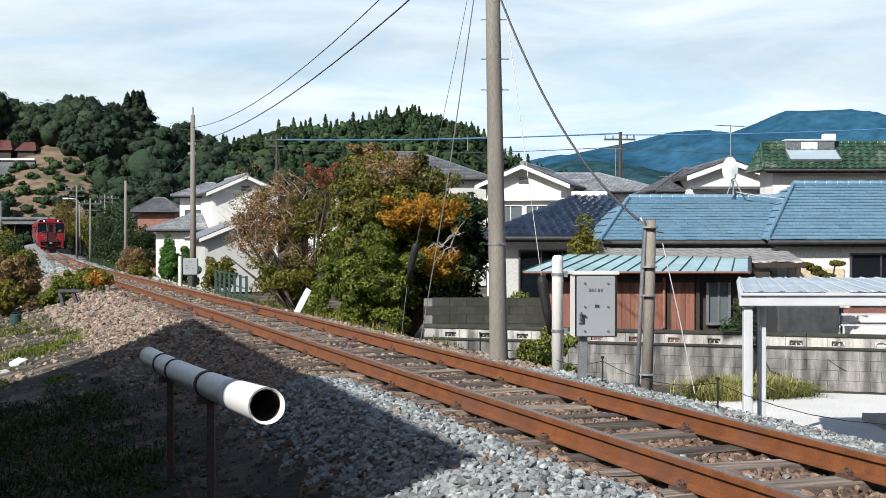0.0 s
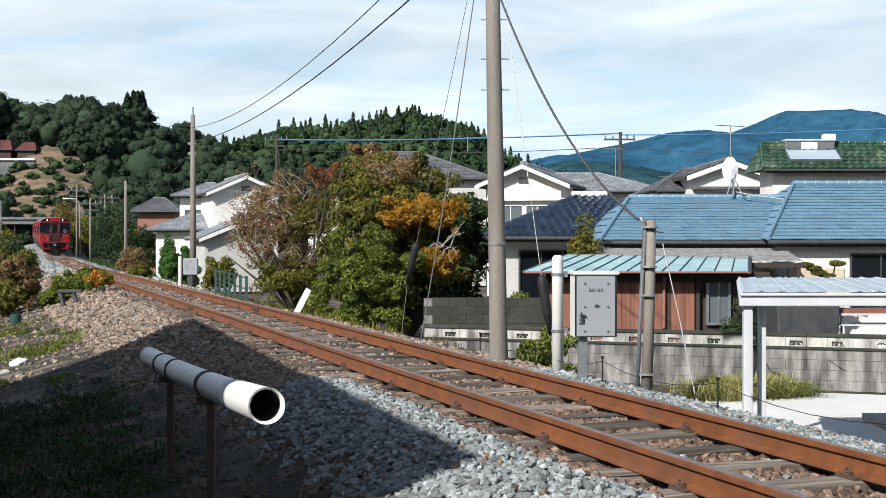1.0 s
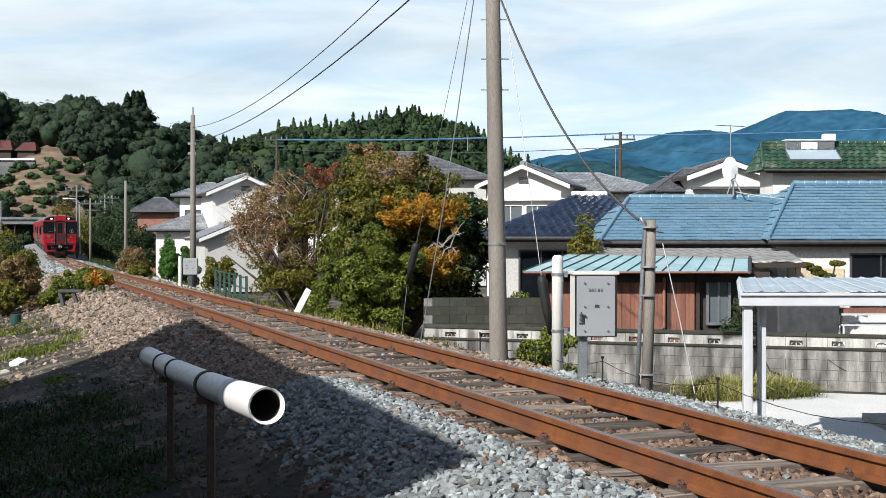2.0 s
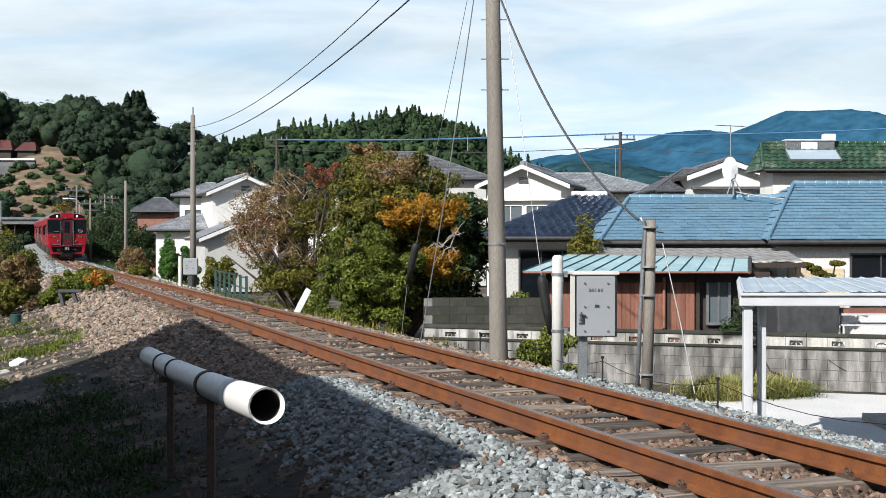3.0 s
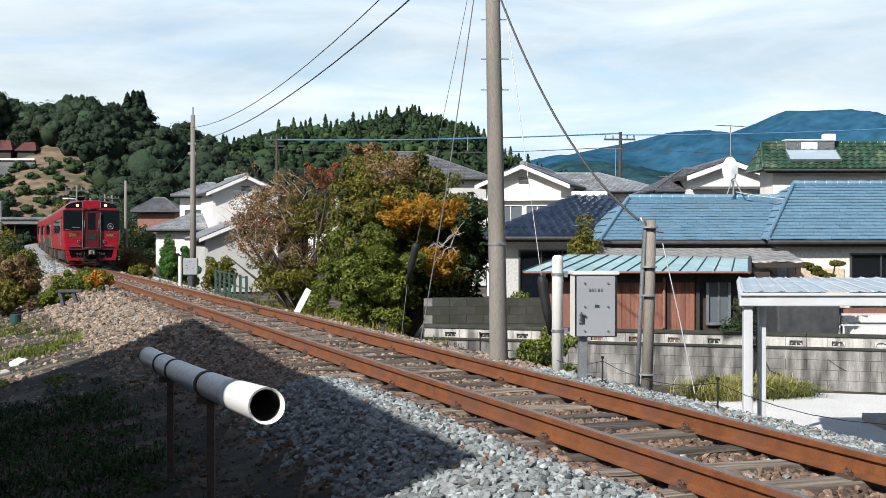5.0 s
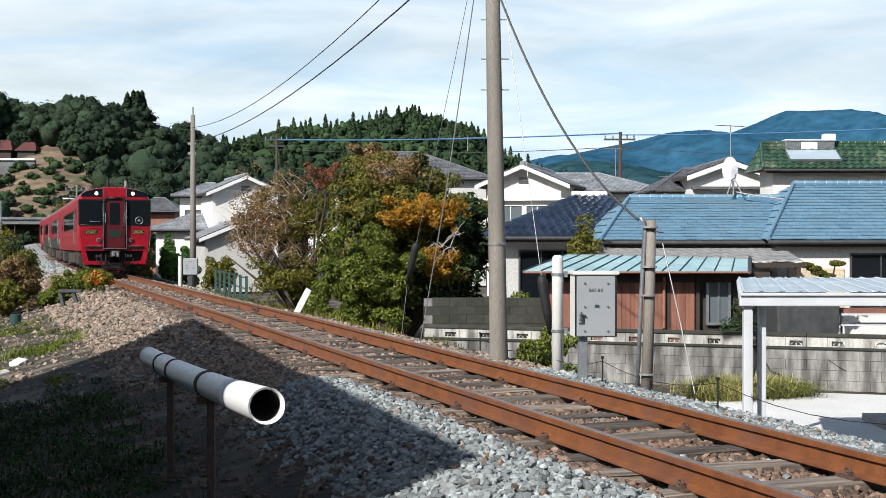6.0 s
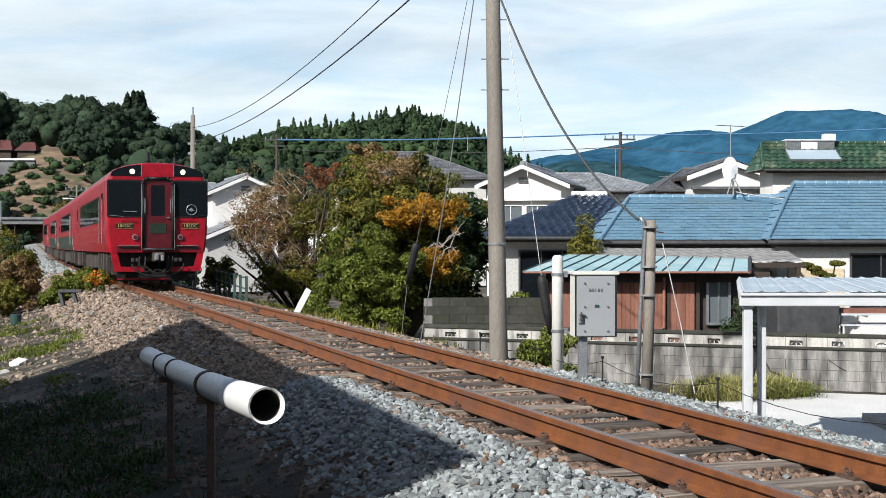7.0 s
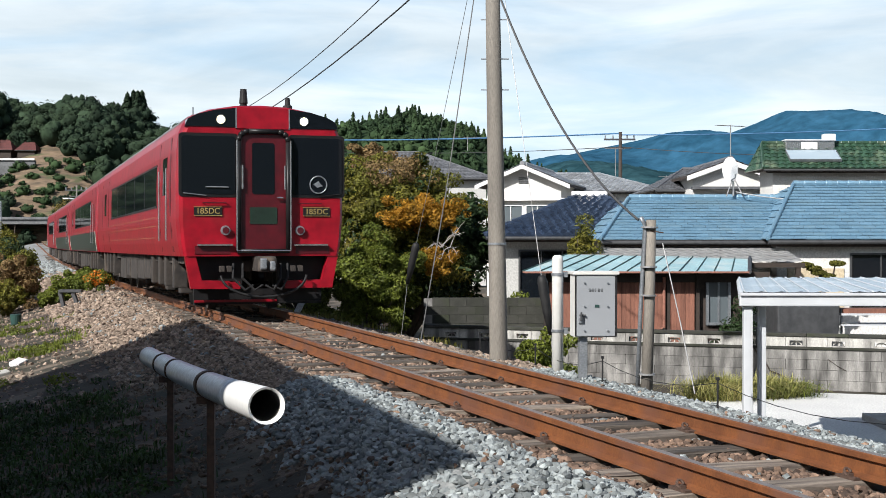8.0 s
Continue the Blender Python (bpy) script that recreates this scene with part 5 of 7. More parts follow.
    # far poles
    for name, x, y, h, r, lab in (("utility_pole", -10.1, 53.2, 7.1, 0.135, "slender concrete utility pole by the line"), ("utility_pole", -18.8, 78, 5.6, 0.11, "bare grey pole beside the track"),
                                  ("utility_pole", -30.0, 112, 5.6, 0.1, "thin pole in the distance"), ("utility_pole", -34.5, 124, 7.0, 0.1, "thin pole in the distance"),
                                  ("utility_pole", -14.9, 118, 12.7, 0.15, "wooden power pole behind the trees"), ("utility_pole", 11.85, 88, 10.5, 0.16, "power pole with cross arms above the roofs"),
                                  ("utility_pole", -48.8, 190, 9.2, 0.13, "thin power pole far along the line"), ("utility_pole", -46.5, 185, 9.0, 0.13, "thin power pole far along the line")):
        z = gz(x, y) - 0.1
        q = empty(name, pose(x, y, z), lab, "utility pole")
        part("shaft", tubes(([(0, 0, -0.2), (0, 0, h * 0.5), (0, 0, h)], [r, r * 0.85, r * 0.68]), sides=14), M["dark_wood"] if h > 10 else M["pole"], q, smooth=True)
        if y > 100 or y > 85 and x > 0:
            part("cross_arm", boxes((-1.1, 1.0, -0.05, 0.05, h - 0.55, h - 0.43), (-0.7, 0.7, -0.05, 0.05, h - 1.1, h - 1.0)), M["dark"], q)
            for xx in (-1.0, -0.5, 0.45, 0.9):
                part("insulator", tubes(([(xx, 0, h - 0.43), (xx, 0, h - 0.22)], 0.05), sides=8), M["grey_steel"], q)
        if y < 60:
            part("bracket", boxes((-0.2, 0.12, -0.05, 0.05, h - 1.6, h - 1.5), (-0.2, 0.12, -0.05, 0.05, h - 1.2, h - 1.12)), M["grey_steel"], q)
            part("rod", tubes(([(0, 0, h), (0, 0, h + 0.32)], 0.03)), M["grey_steel"], q)
    # second grey cabinet, beyond
    b = empty("equipment_cabinet", pose(-10.1, 52.7, -0.72), "small pale grey cabinet on a pole by the track", "cabinet")
    part("body", boxes((-0.22, 0.34, -0.45, -0.17, 0.55, 1.2), bevel=0.02), M["box"], b)
    part("post", tubes(([(-0.36, -0.3, -0.2), (-0.36, -0.3, 1.28)], 0.075), sides=14), M["white_pole"], b, "white post")
    part("stand", boxes((-0.05, 0.12, -0.4, -0.2, -0.2, 0.56)), M["dark"], b)
    part("lettering", boxes(*[(x, x + w, -0.456, -0.4505, z, z + 0.025) for x, w, z in ((0.0, .06, 1.05), (.09, .05, 1.05), (-.1, .05, .9), (-.1, .07, .8), (.15, .06, .8))]), M["dark"], b)


build_poles()


def wire(name, pts, r, mt, label, sides=5):
    ob = part(name, tubes((pts, r), sides=sides), mt)
    return tagged(ob, label, "cable")


def build_wires():
    wire("overhead_cable", sag((0.66, 18.8, 6.25), (-10.1, 53.2, 5.75), 0.75), 0.011, M["wire"], "overhead cable slung between two poles")
    wire("overhead_cable", sag((0.72, 18.8, 5.75), (-10.05, 53.2, 5.2), 0.62), 0.015, M["wire"], "thicker twisted overhead cable between two poles")
    wire("service_cable", sag((0.78, 18.7, 4.75), (2.34, 15.75, 1.48), 0.42, 18), 0.016, M["wire"], "black service cable sagging to a short pole")
    wire("guy_wire", [(0.66, 18.8, 6.2), (0.05, 20.5, 2.0), (-0.38, 21.6, -0.50)], 0.009, M["pale_wire"], "pale twisted guy wire anchored beside the track")
    wire("guy_wire", [(2.62, 15.7, 1.2), (2.8, 15.5, 0.25), (2.93, 15.3, -0.55)], 0.008, M["pale_wire"], "pale guy wire pegged in the ballast")
    for top, a, b, foot in (((0.68, 18.8, 6.3), (-0.47, 23.4, 1.18), (-0.64, 23.6, 0.45), (-0.8, 23.8, -0.9)), ((0.76, 18.8, 5.6), (1.33, 17.8, 0.76), (1.46, 17.8, -0.05), (1.5, 17.8, -0.55))):
        w = wire("guy_wire", [top, Vector(top).lerp(Vector(a), 0.5) - Vector((0, 0, 0.05)), a, b, foot], 0.005, M["pale_wire"], "thin guy wire with a black plastic sleeve")
        a, d = Vector(a), Vector(b) - Vector(a)
        part("guy_sleeve", tubes(([a, a + d * 0.03, a + d * 0.12, a + d * 0.6, a + d], [0.03, 0.055, 0.07, 0.062, 0.03]), sides=14), M["black"], w, "black plastic sleeve", smooth=True)
    wire("power_cable", sag((-14.9, 118, 10.15), (11.85, 88, 8.3), 0.2), 0.05, M["blue_wire"], "blue-sleeved power cable above the roofs")
    wire("power_cable", sag((-14.9, 118, 9.3), (11.85, 88, 7.4), 0.4), 0.025, M["wire"], "dark power cable above the roofs")
    wire("power_cable", sag((11.85, 88, 8.2), (34, 84, 8.6), 0.2), 0.04, M["blue_wire"], "blue-sleeved power cable above the roofs")
    wire("power_cable", sag((11.85, 88, 7.4), (30, 70, 5.9), 0.4), 0.02, M["wire"], "dark power cable above the roofs")
    wire("power_cable", sag((-10.1, 53.2, 4.9), (-18.8, 78, 3.3), 0.4), 0.012, M["wire"], "thin cable between poles")


build_wires()


# ---- grey pipe on two posts ----
def build_pipe():
    p = empty("drain_pipe", pose(0, 0, 0), "grey plastic pipe, open end painted as sunlit, on two posts", "pipe")
    a, b = Vector((-0.865, 6.45, 0.435)), Vector((-2.66, 11.9, 0.19))
    bend = Vector((0.03, 0.0, -0.035))
    R = 0.086

    def at(t):
        return a.lerp(b, t) + bend * 4 * t * (1 - t)

    def length(t0, t1, r, n=8):
        return [at(t0 + (t1 - t0) * i / n) for i in range(n + 1)], r

    part("pipe", tubes(length(0.16, 1.0, R, 16), sides=32), M["pvc"], p, smooth=True)
    bm = bmesh.new()
    tube(bm, [at(t) for t in (0.165, 0.16, 0.05, 0.0)], [R, R * 1.045, R * 1.06, R * 1.06], 32, caps=False)
    tube(bm, [at(t) for t in (0.0, 0.002, 0.16)], [R * 1.06, R * 0.93, R * 0.93], 32, caps=False)
    part("pipe_end", bm, M["pvc_sunlit_end"], p, "socket end of the pipe, painted white as if sunlit", smooth=True)
    bm = bmesh.new()
    tube(bm, [at(t) for t in (0.012, 0.3)], [R * 0.925, R * 0.925], 32, caps=False)
    bm.faces.new([v for v in list(bm.verts)[-32:]])
    part("bore", bm, M["pipe_in"], p, "inside of the pipe, its shade painted dark", smooth=True)
    for t, w in ((0.38, 0.012), (0.68, 0.008), (0.82, 0.008)):
        part("clamp", tubes(([at(t - w), at(t + w)], R * 1.05), sides=32), M["iron"], p, "rusty clamp band", smooth=True)
    for t in (0.36, 0.74):
        c = at(t)
        g = gz(c.x, c.y)
        part("support_post", boxes((c.x - 0.024, c.x + 0.024, c.y - 0.024, c.y + 0.024, g - 0.3, c.z - R * 0.9), (c.x - 0.09, c.x + 0.09, c.y - 0.02, c.y + 0.02, c.z - R - 0.03, c.z - R * 0.8)), M["iron"], p, "rusty steel angle post")


build_pipe()


# ---- garden wall of concrete blocks ----
def build_block_wall():
    A, B = Vector((-0.4, 28.52, 0)), Vector((11.5, 24.35, 0))
    L = (B - A).length
    ang = math.degrees(math.atan2(B.y - A.y, B.x - A.x))
    z0 = -1.72
    w = empty("garden_wall", pose(A.x, A.y, z0, 0, 0, ang), "low stained concrete-block garden wall with a row of pierced blocks", "wall", kind="structure")
    part("core", boxes((0, L, 0.03, 0.11, -0.2, 0.82)), M["mortar"], w)
    full = boxes((0.002, 0.398, 0, 0.14, 0.002, 0.198), bevel=0.004)
    fm = bpy.data.meshes.new("block")
    full.to_mesh(fm)
    full.free()
    fm.materials.append(M["block"])
    pm = bpy.data.meshes.new("block")
    bm = boxes((0.002, 0.398, -0.006, 0.146, 0.002, 0.198), bevel=0.004)
    bm.to_mesh(pm)
    bm.free()
    pm.materials.append(M["block_pale"])
    # pierced block: frame and a scalloped opening
    bm = boxes((0.004, 0.396, -0.006, 0.146, 0.120, 0.196), (0.004, 0.075, -0.006, 0.146, 0.004, 0.120), (0.325, 0.396, -0.006, 0.146, 0.004, 0.120), (0.075, 0.325, -0.006, 0.146, 0.004, 0.022))
    for c in (0.2,):
        tube(bm, [(c + 0.10 * math.cos(t), 0.07, 0.022 + 0.075 * math.sin(t)) for t in (i * math.pi / 8 for i in range(9))], 0.016, 6)
        tube(bm, [(c, 0.07, 0.02), (c, 0.07, 0.12)], 0.014, 6)
    hm = bpy.data.meshes.new("block")
    bm.to_mesh(hm)
    bm.free()
    hm.materials.append(M["block_pale"])
    for r in range(4):
        k = -0.5 if r % 2 else 0
        while k * 0.4 < L - 0.3:
            if k >= 0:
                linked("block", fm, w, "", pose(k * 0.4, 0, r * 0.2))
            k += 1
    part("ledge", boxes((0, L, -0.03, 0.17, 0.80, 0.85), bevel=0.01), M["block_moss_shade"], w, "stained ledge course")
    k = 0
    while k * 0.4 < L - 0.3:
        linked("block", hm if k % 2 else pm, w, "", pose(k * 0.4, 0, 0.85))
        k += 1
    k = 0
    while k * 0.8 < L - 0.5:
        part("coping", boxes((k * 0.8 + 0.003, k * 0.8 + 0.797, -0.035, 0.175, 1.05, 1.115), bevel=0.012), M["block_moss_shade"], w, "mossy coping stone")
        k += 1
    # crack-like creeper stem and small tap by the wall
    part("dry_creeper", tubes(([(7.0, -0.02, 0.8), (7.08, -0.02, 0.66), (7.22, -0.02, 0.52), (7.3, -0.02, 0.36), (7.52, -0.02, 0.28), (7.72, -0.02, 0.14)], 0.014), ([(8.4, -0.015, 0.62), (8.6, -0.015, 0.48), (8.75, -0.015, 0.4)], 0.006)), M["dark_wood"], w, "dark dead creeper stem on the wall")
    part("tap", tubes(([(7.05, -0.05, 0.86), (7.05, -0.05, 1.2)], 0.02), ([(6.95, -0.05, 1.2), (7.15, -0.08, 1.2)], 0.025)), M["dark"], w, "small dark tap standpipe")
    # second wall behind: mossy, and painted darker to stand for tree shade
    fm = fm.copy()
    fm.materials[0] = M["block_moss_shade"]
    A2 = Vector((-0.45, 30.7, -1.72))
    w2 = empty("garden_wall", pose(*A2), "mossy concrete-block wall behind the trees, tree shade painted dark", "wall", kind="structure")
    part("core", boxes((0, 2.8, 0.02, 0.12, -0.1, 1.58)), M["mortar"], w2)
    for r in range(8):
        for k in range(7):
            linked("block", fm, w2, "", pose(k * 0.4 + (0.2 if r % 2 else 0), 0, r * 0.2))


build_block_wall()


# ---- shed with a teal tin roof ----
def build_shed():
    y0 = 29.4
    s = empty("garden_shed", pose(0, 0, 0), "red-brown timber shed with a faded teal tin roof", "shed")
    part("wall", boxes((2.35, 5.7, y0 + 0.05, y0 + 2.2, -1.75, 0.5)), M["dark_wood"], s)
    bm_by = {}
    x = 2.36
    while x < 5.62:
        if not 4.9 < x < 5.0:
            me = bm_by.get("b")
            if me is None:
                bm = boxes((0, 0.098, 0, 0.03, -1.7, 0.28), bevel=0.004)
                me = bpy.data.meshes.new("board")
                bm.to_mesh(me)
                bm.free()
                me.materials.append(M["wood"])
                bm_by["b"] = me
            linked("board", me, s, "", pose(x, y0, 0))
        x += 0.102
    for px in (2.3, 5.0, 5.66):
        part("corner_post", boxes((px, px + 0.07, y0 - 0.02, y0 + 0.06, -1.75, 0.5)), M["dark_wood"], s)
    part("downpipe", tubes(([(4.93, y0 - 0.06, 0.4), (4.93, y0 - 0.06, -0.72), (4.6, y0 - 0.06, -0.86)], 0.035)), M["rust_edge"], s, "red-brown downpipe")
    # dark strip painted as the shadow below the eave
    part("painted_eave_shadow", boxes((2.3, 7.3, y0 + 0.0, y0 + 0.04, 0.28, 0.52)), M["dark_wood"], s)
    # window end
    part("wall", boxes((5.72, 6.9, y0 + 0.12, y0 + 2.2, -1.75, 0.5)), M["dark_wood"], s, "dark timber end wall")
    w = part("window", boxes((5.95, 6.38, y0 + 0.08, y0 + 0.115, -0.62, 0.32)), M["glass_grey"], s)
    part("window_frame", boxes((5.89, 5.95, y0 + 0.03, y0 + 0.11, -0.68, 0.38), (6.38, 6.44, y0 + 0.03, y0 + 0.11, -0.68, 0.38), (5.95, 6.38, y0 + 0.03, y0 + 0.11, 0.32, 0.38), (5.95, 6.38, y0 + 0.03, y0 + 0.11, -0.68, -0.62), (6.15, 6.19, y0 + 0.05, y0 + 0.11, -0.62, 0.32)), M["grey_steel"], w)
    # roof: sloping sheets with standing seams
    a, b, c, d = Vector((1.75, y0 - 0.5, 0.54)), Vector((6.72, y0 - 0.5, 0.54)), Vector((7.3, y0 + 2.0, 0.80)), Vector((2.95, y0 + 2.0, 0.88))
    n = 13
    for i in range(n):
        u0, u1 = i / n, (i + 0.985) / n
        bm = bmesh.new()
        q = [a.lerp(b, u0), a.lerp(b, u1), d.lerp(c, u1), d.lerp(c, u0)]
        lo = [bm.verts.new(v - Vector((0, 0, 0.02))) for v in q]
        hi = [bm.verts.new(v) for v in q]
        bm.faces.new(hi)
        bm.faces.new(lo[::-1])
        for k in range(4):
            bm.faces.new((lo[k], lo[(k + 1) % 4], hi[(k + 1) % 4], hi[k]))
        part("roof_sheet", bm, M["teal_tin"], s)
        part("seam", tubes(([q[0] + Vector((0, 0, 0.012)), q[3] + Vector((0, 0, 0.012))], 0.014), sides=6), M["fence_green"], s)
    part("eave_board", boxes((1.75, 6.72, y0 - 0.52, y0 - 0.48, 0.50, 0.54)), M["rust_edge"], s, "red-brown eave edge")
    part("barge", tubes(([(6.73, y0 - 0.52, 0.53), (7.32, y0 + 2.0, 0.80)], 0.05), sides=6), M["dark"], s)
    # grey lean-to behind
    l = empty("lean_to", pose(0, 0, 0), "lean-to with weathered grey corrugated sheets", "lean-to")
    bm = bmesh.new()
    n = 44
    top, bot = [], []
    for i in range(n + 1):
        u = i / n
        dz = 0.008 * (1 if i % 2 else -1)
        bot.append(bm.verts.new((2.4 + u * 6.1, 30.9, 0.72 + dz)))
        top.append(bm.verts.new((3.6 + u * 4.9, 32.9, 1.02 + dz)))
    for i in range(n):
        bm.faces.new((bot[i], bot[i + 1], top[i + 1], top[i]))
    part("roof", bm, M["grey_sheet"], l)
    part("beam", boxes((2.5, 8.5, 30.88, 30.94, 0.58, 0.69)), M["dark_wood"], l)
    for xx in (2.6, 8.3):
        part("post", boxes((xx, xx + 0.1, 30.9, 31.0, -1.75, 0.66)), M["dark_wood"], l)
    for k in range(4):
        part("batten", boxes((3.2 + k * 0.05, 8.45, 31.2 + k * 0.45, 31.24 + k * 0.45, 0.785 + k * 0.0675, 0.815 + k * 0.0675)), M["pale_wire"], l)


build_shed()


# ---- carport ----
def build_carport():
    c = empty("carport", pose(0, 0, 0), "white aluminium carport with a pale corrugated roof", "carport")
    y0, y1, x0, x1 = 15.6, 18.9, 3.52, 8.2
    zf, zb = 0.535, 0.645
    part("front_beam", boxes((x0, x1, y0, y0 + 0.07, zf - 0.08, zf + 0.075), bevel=0.012), M["alu"], c)
    part("front_lip", boxes((x0, x1, y0 - 0.03, y0, zf + 0.045, zf + 0.08), bevel=0.006), M["alu"], c)
    part("side_beam", tubes(([(x0 + 0.05, y0 + 0.05, zf + 0.01), (x0 + 0.75, y1, zb + 0.0)], 0.055), sides=8), M["alu"], c)
    bm = bmesh.new()
    n = 60
    rows = []
    for j, (y, z, xa) in enumerate(((y0 + 0.02, zf + 0.085, x0 + 0.03), (y1, zb + 0.05, x0 + 0.72))):
        rows.append([bm.verts.new((xa + (x1 - xa) * i / n, y, z + (0.012 if (i % 3) < 1 else 0.0))) for i in range(n + 1)])
    for i in range(n):
        bm.faces.new((rows[0][i], rows[0][i + 1], rows[1][i + 1], rows[1][i]))
    part("roof_sheet", bm, M["poly"], c, "pale translucent corrugated sheet")
    for i in range(19):
        u = i / 18
        part("roof_rib", tubes(([(x0 + 0.06 + u * (x1 - x0 - 0.1), y0 + 0.03, zf + 0.095), (x0 + 0.74 + u * (x1 - x0 - 0.78), y1, zb + 0.06)], 0.009), sides=6), M["alu"], c)
    for px, py in ((3.625, 15.7), (3.865, 15.95), (7.95, 15.7), (4.35, 18.7), (7.95, 18.7)):
        part("post", boxes((px - 0.045, px + 0.045, py - 0.045, py + 0.045, -1.72, zf - 0.06), bevel=0.01), M["alu"], c)
    sl = bmesh.new()
    prism(sl, [(5.1, 25.6), (16, 22.1), (16, 14.0), (4.6, 14.0), (3.9, 19.5)], -1.95, -1.665, "z")
    tagged(part("yard_slab", sl, M["slab"]), "bright sunlit concrete yard slab", "yard", kind="structure")
    # low grey block added in place of a shadow on the yard
    tagged(part("shadow_block", boxes((6.75, 8.6, 20.0, 21.2, -1.67, -1.55), bevel=0.02), M["concrete"]), "low grey block standing in for a shadow on the yard", "step")


build_carport()


# ---- things in the yard behind the wall ----
def build_yard_things():
    t = empty("tarpaulin_stack", pose(0, 0, 0), "stack of goods under a brown-grey tarpaulin", "tarpaulin")
    bm = boxes((6.9, 8.2, 27.2, 28.6, -1.7, 0.1), bevel=0.05)
    bmesh.ops.subdivide_edges(bm, edges=list(bm.edges), cuts=4, use_grid_fill=True)
    for v in bm.verts:
        v.co += Vector((0, 1, 0)) * 0.05 * math.sin(v.co.x * 9 + v.co.z * 3) + Vector((0, 0, 0.04 * math.sin(v.co.x * 5)))
    part("cover", bm, M["dark"], t, smooth=True)
    r = empty("tool_rack", pose(0, 0, 0), "open metal rack with a wooden shelf", "rack")
    for x in (8.3, 9.35):
        part("leg", tubes(([(x, 27.4, -1.7), (x, 27.4, -0.2)], 0.025)), M["grey_steel"], r)
    part("shelf", boxes((8.25, 9.4, 27.2, 27.9, -0.33, -0.29), (8.25, 9.4, 27.2, 27.9, -0.55, -0.52)), M["alu"], r)
    part("board", boxes((8.3, 9.35, 27.25, 27.8, -0.29, -0.2)), M["wood"], r)
    w = part("white_box", boxes((9.4, 9.75, 27.2, 27.5, -0.25, -0.12), bevel=0.01), M["white"])
    tagged(w, "small white box on a post", "box")
    part("post", tubes(([(9.58, 27.35, -1.7), (9.58, 27.35, -0.25)], 0.02)), M["pale_wire"], w)
    cl = part("washing", boxes((9.9, 10.6, 27.3, 27.33, -0.95, -0.15)), M["pink"])
    tagged(cl, "pale pink cloth hung out to dry", "laundry")
    # white board leaning by the rails
    b = tagged(part("marker_board", boxes((-0.075, 0.075, -0.02, 0.02, 0, 0.66), bevel=0.008), M["white"]), "leaning white marker board beside the track", "marker")
    b.matrix_basis = pose(-3.58, 32.2, -0.55, 8, 28, 0)
    # low stakes with a sagging net along the ballast edge
    n = empty("net_fence", pose(0, 0, 0), "low black net on short stakes along the ballast edge", "fence")
    pts = [(0.95, 2.55), (2.35, 2.75), (5.6, 2.75), (8.2, 2.7), (10.3, 2.7), (12.6, 2.75)]
    prev = None
    for s, o in pts:
        x, y, _ = line(s - 3.4, o)
        g = gz(float(x), float(y))
        part("stake", tubes(([(float(x), float(y), g - 0.1), (float(x), float(y), g + 0.33)], 0.011)), M["black"], n)
        part("cap", boxes((float(x) - 0.018, float(x) + 0.018, float(y) - 0.018, float(y) + 0.018, g + 0.31, g + 0.34)), M["black"], n)
        if prev:
            for dz in (0.28, 0.05):
                part("cord", tubes((sag((prev[0], prev[1], prev[2] + dz), (float(x), float(y), g + dz), 0.12, 6), 0.004), sides=4), M["black"], n)
        prev = (float(x), float(y), g)


build_yard_things()


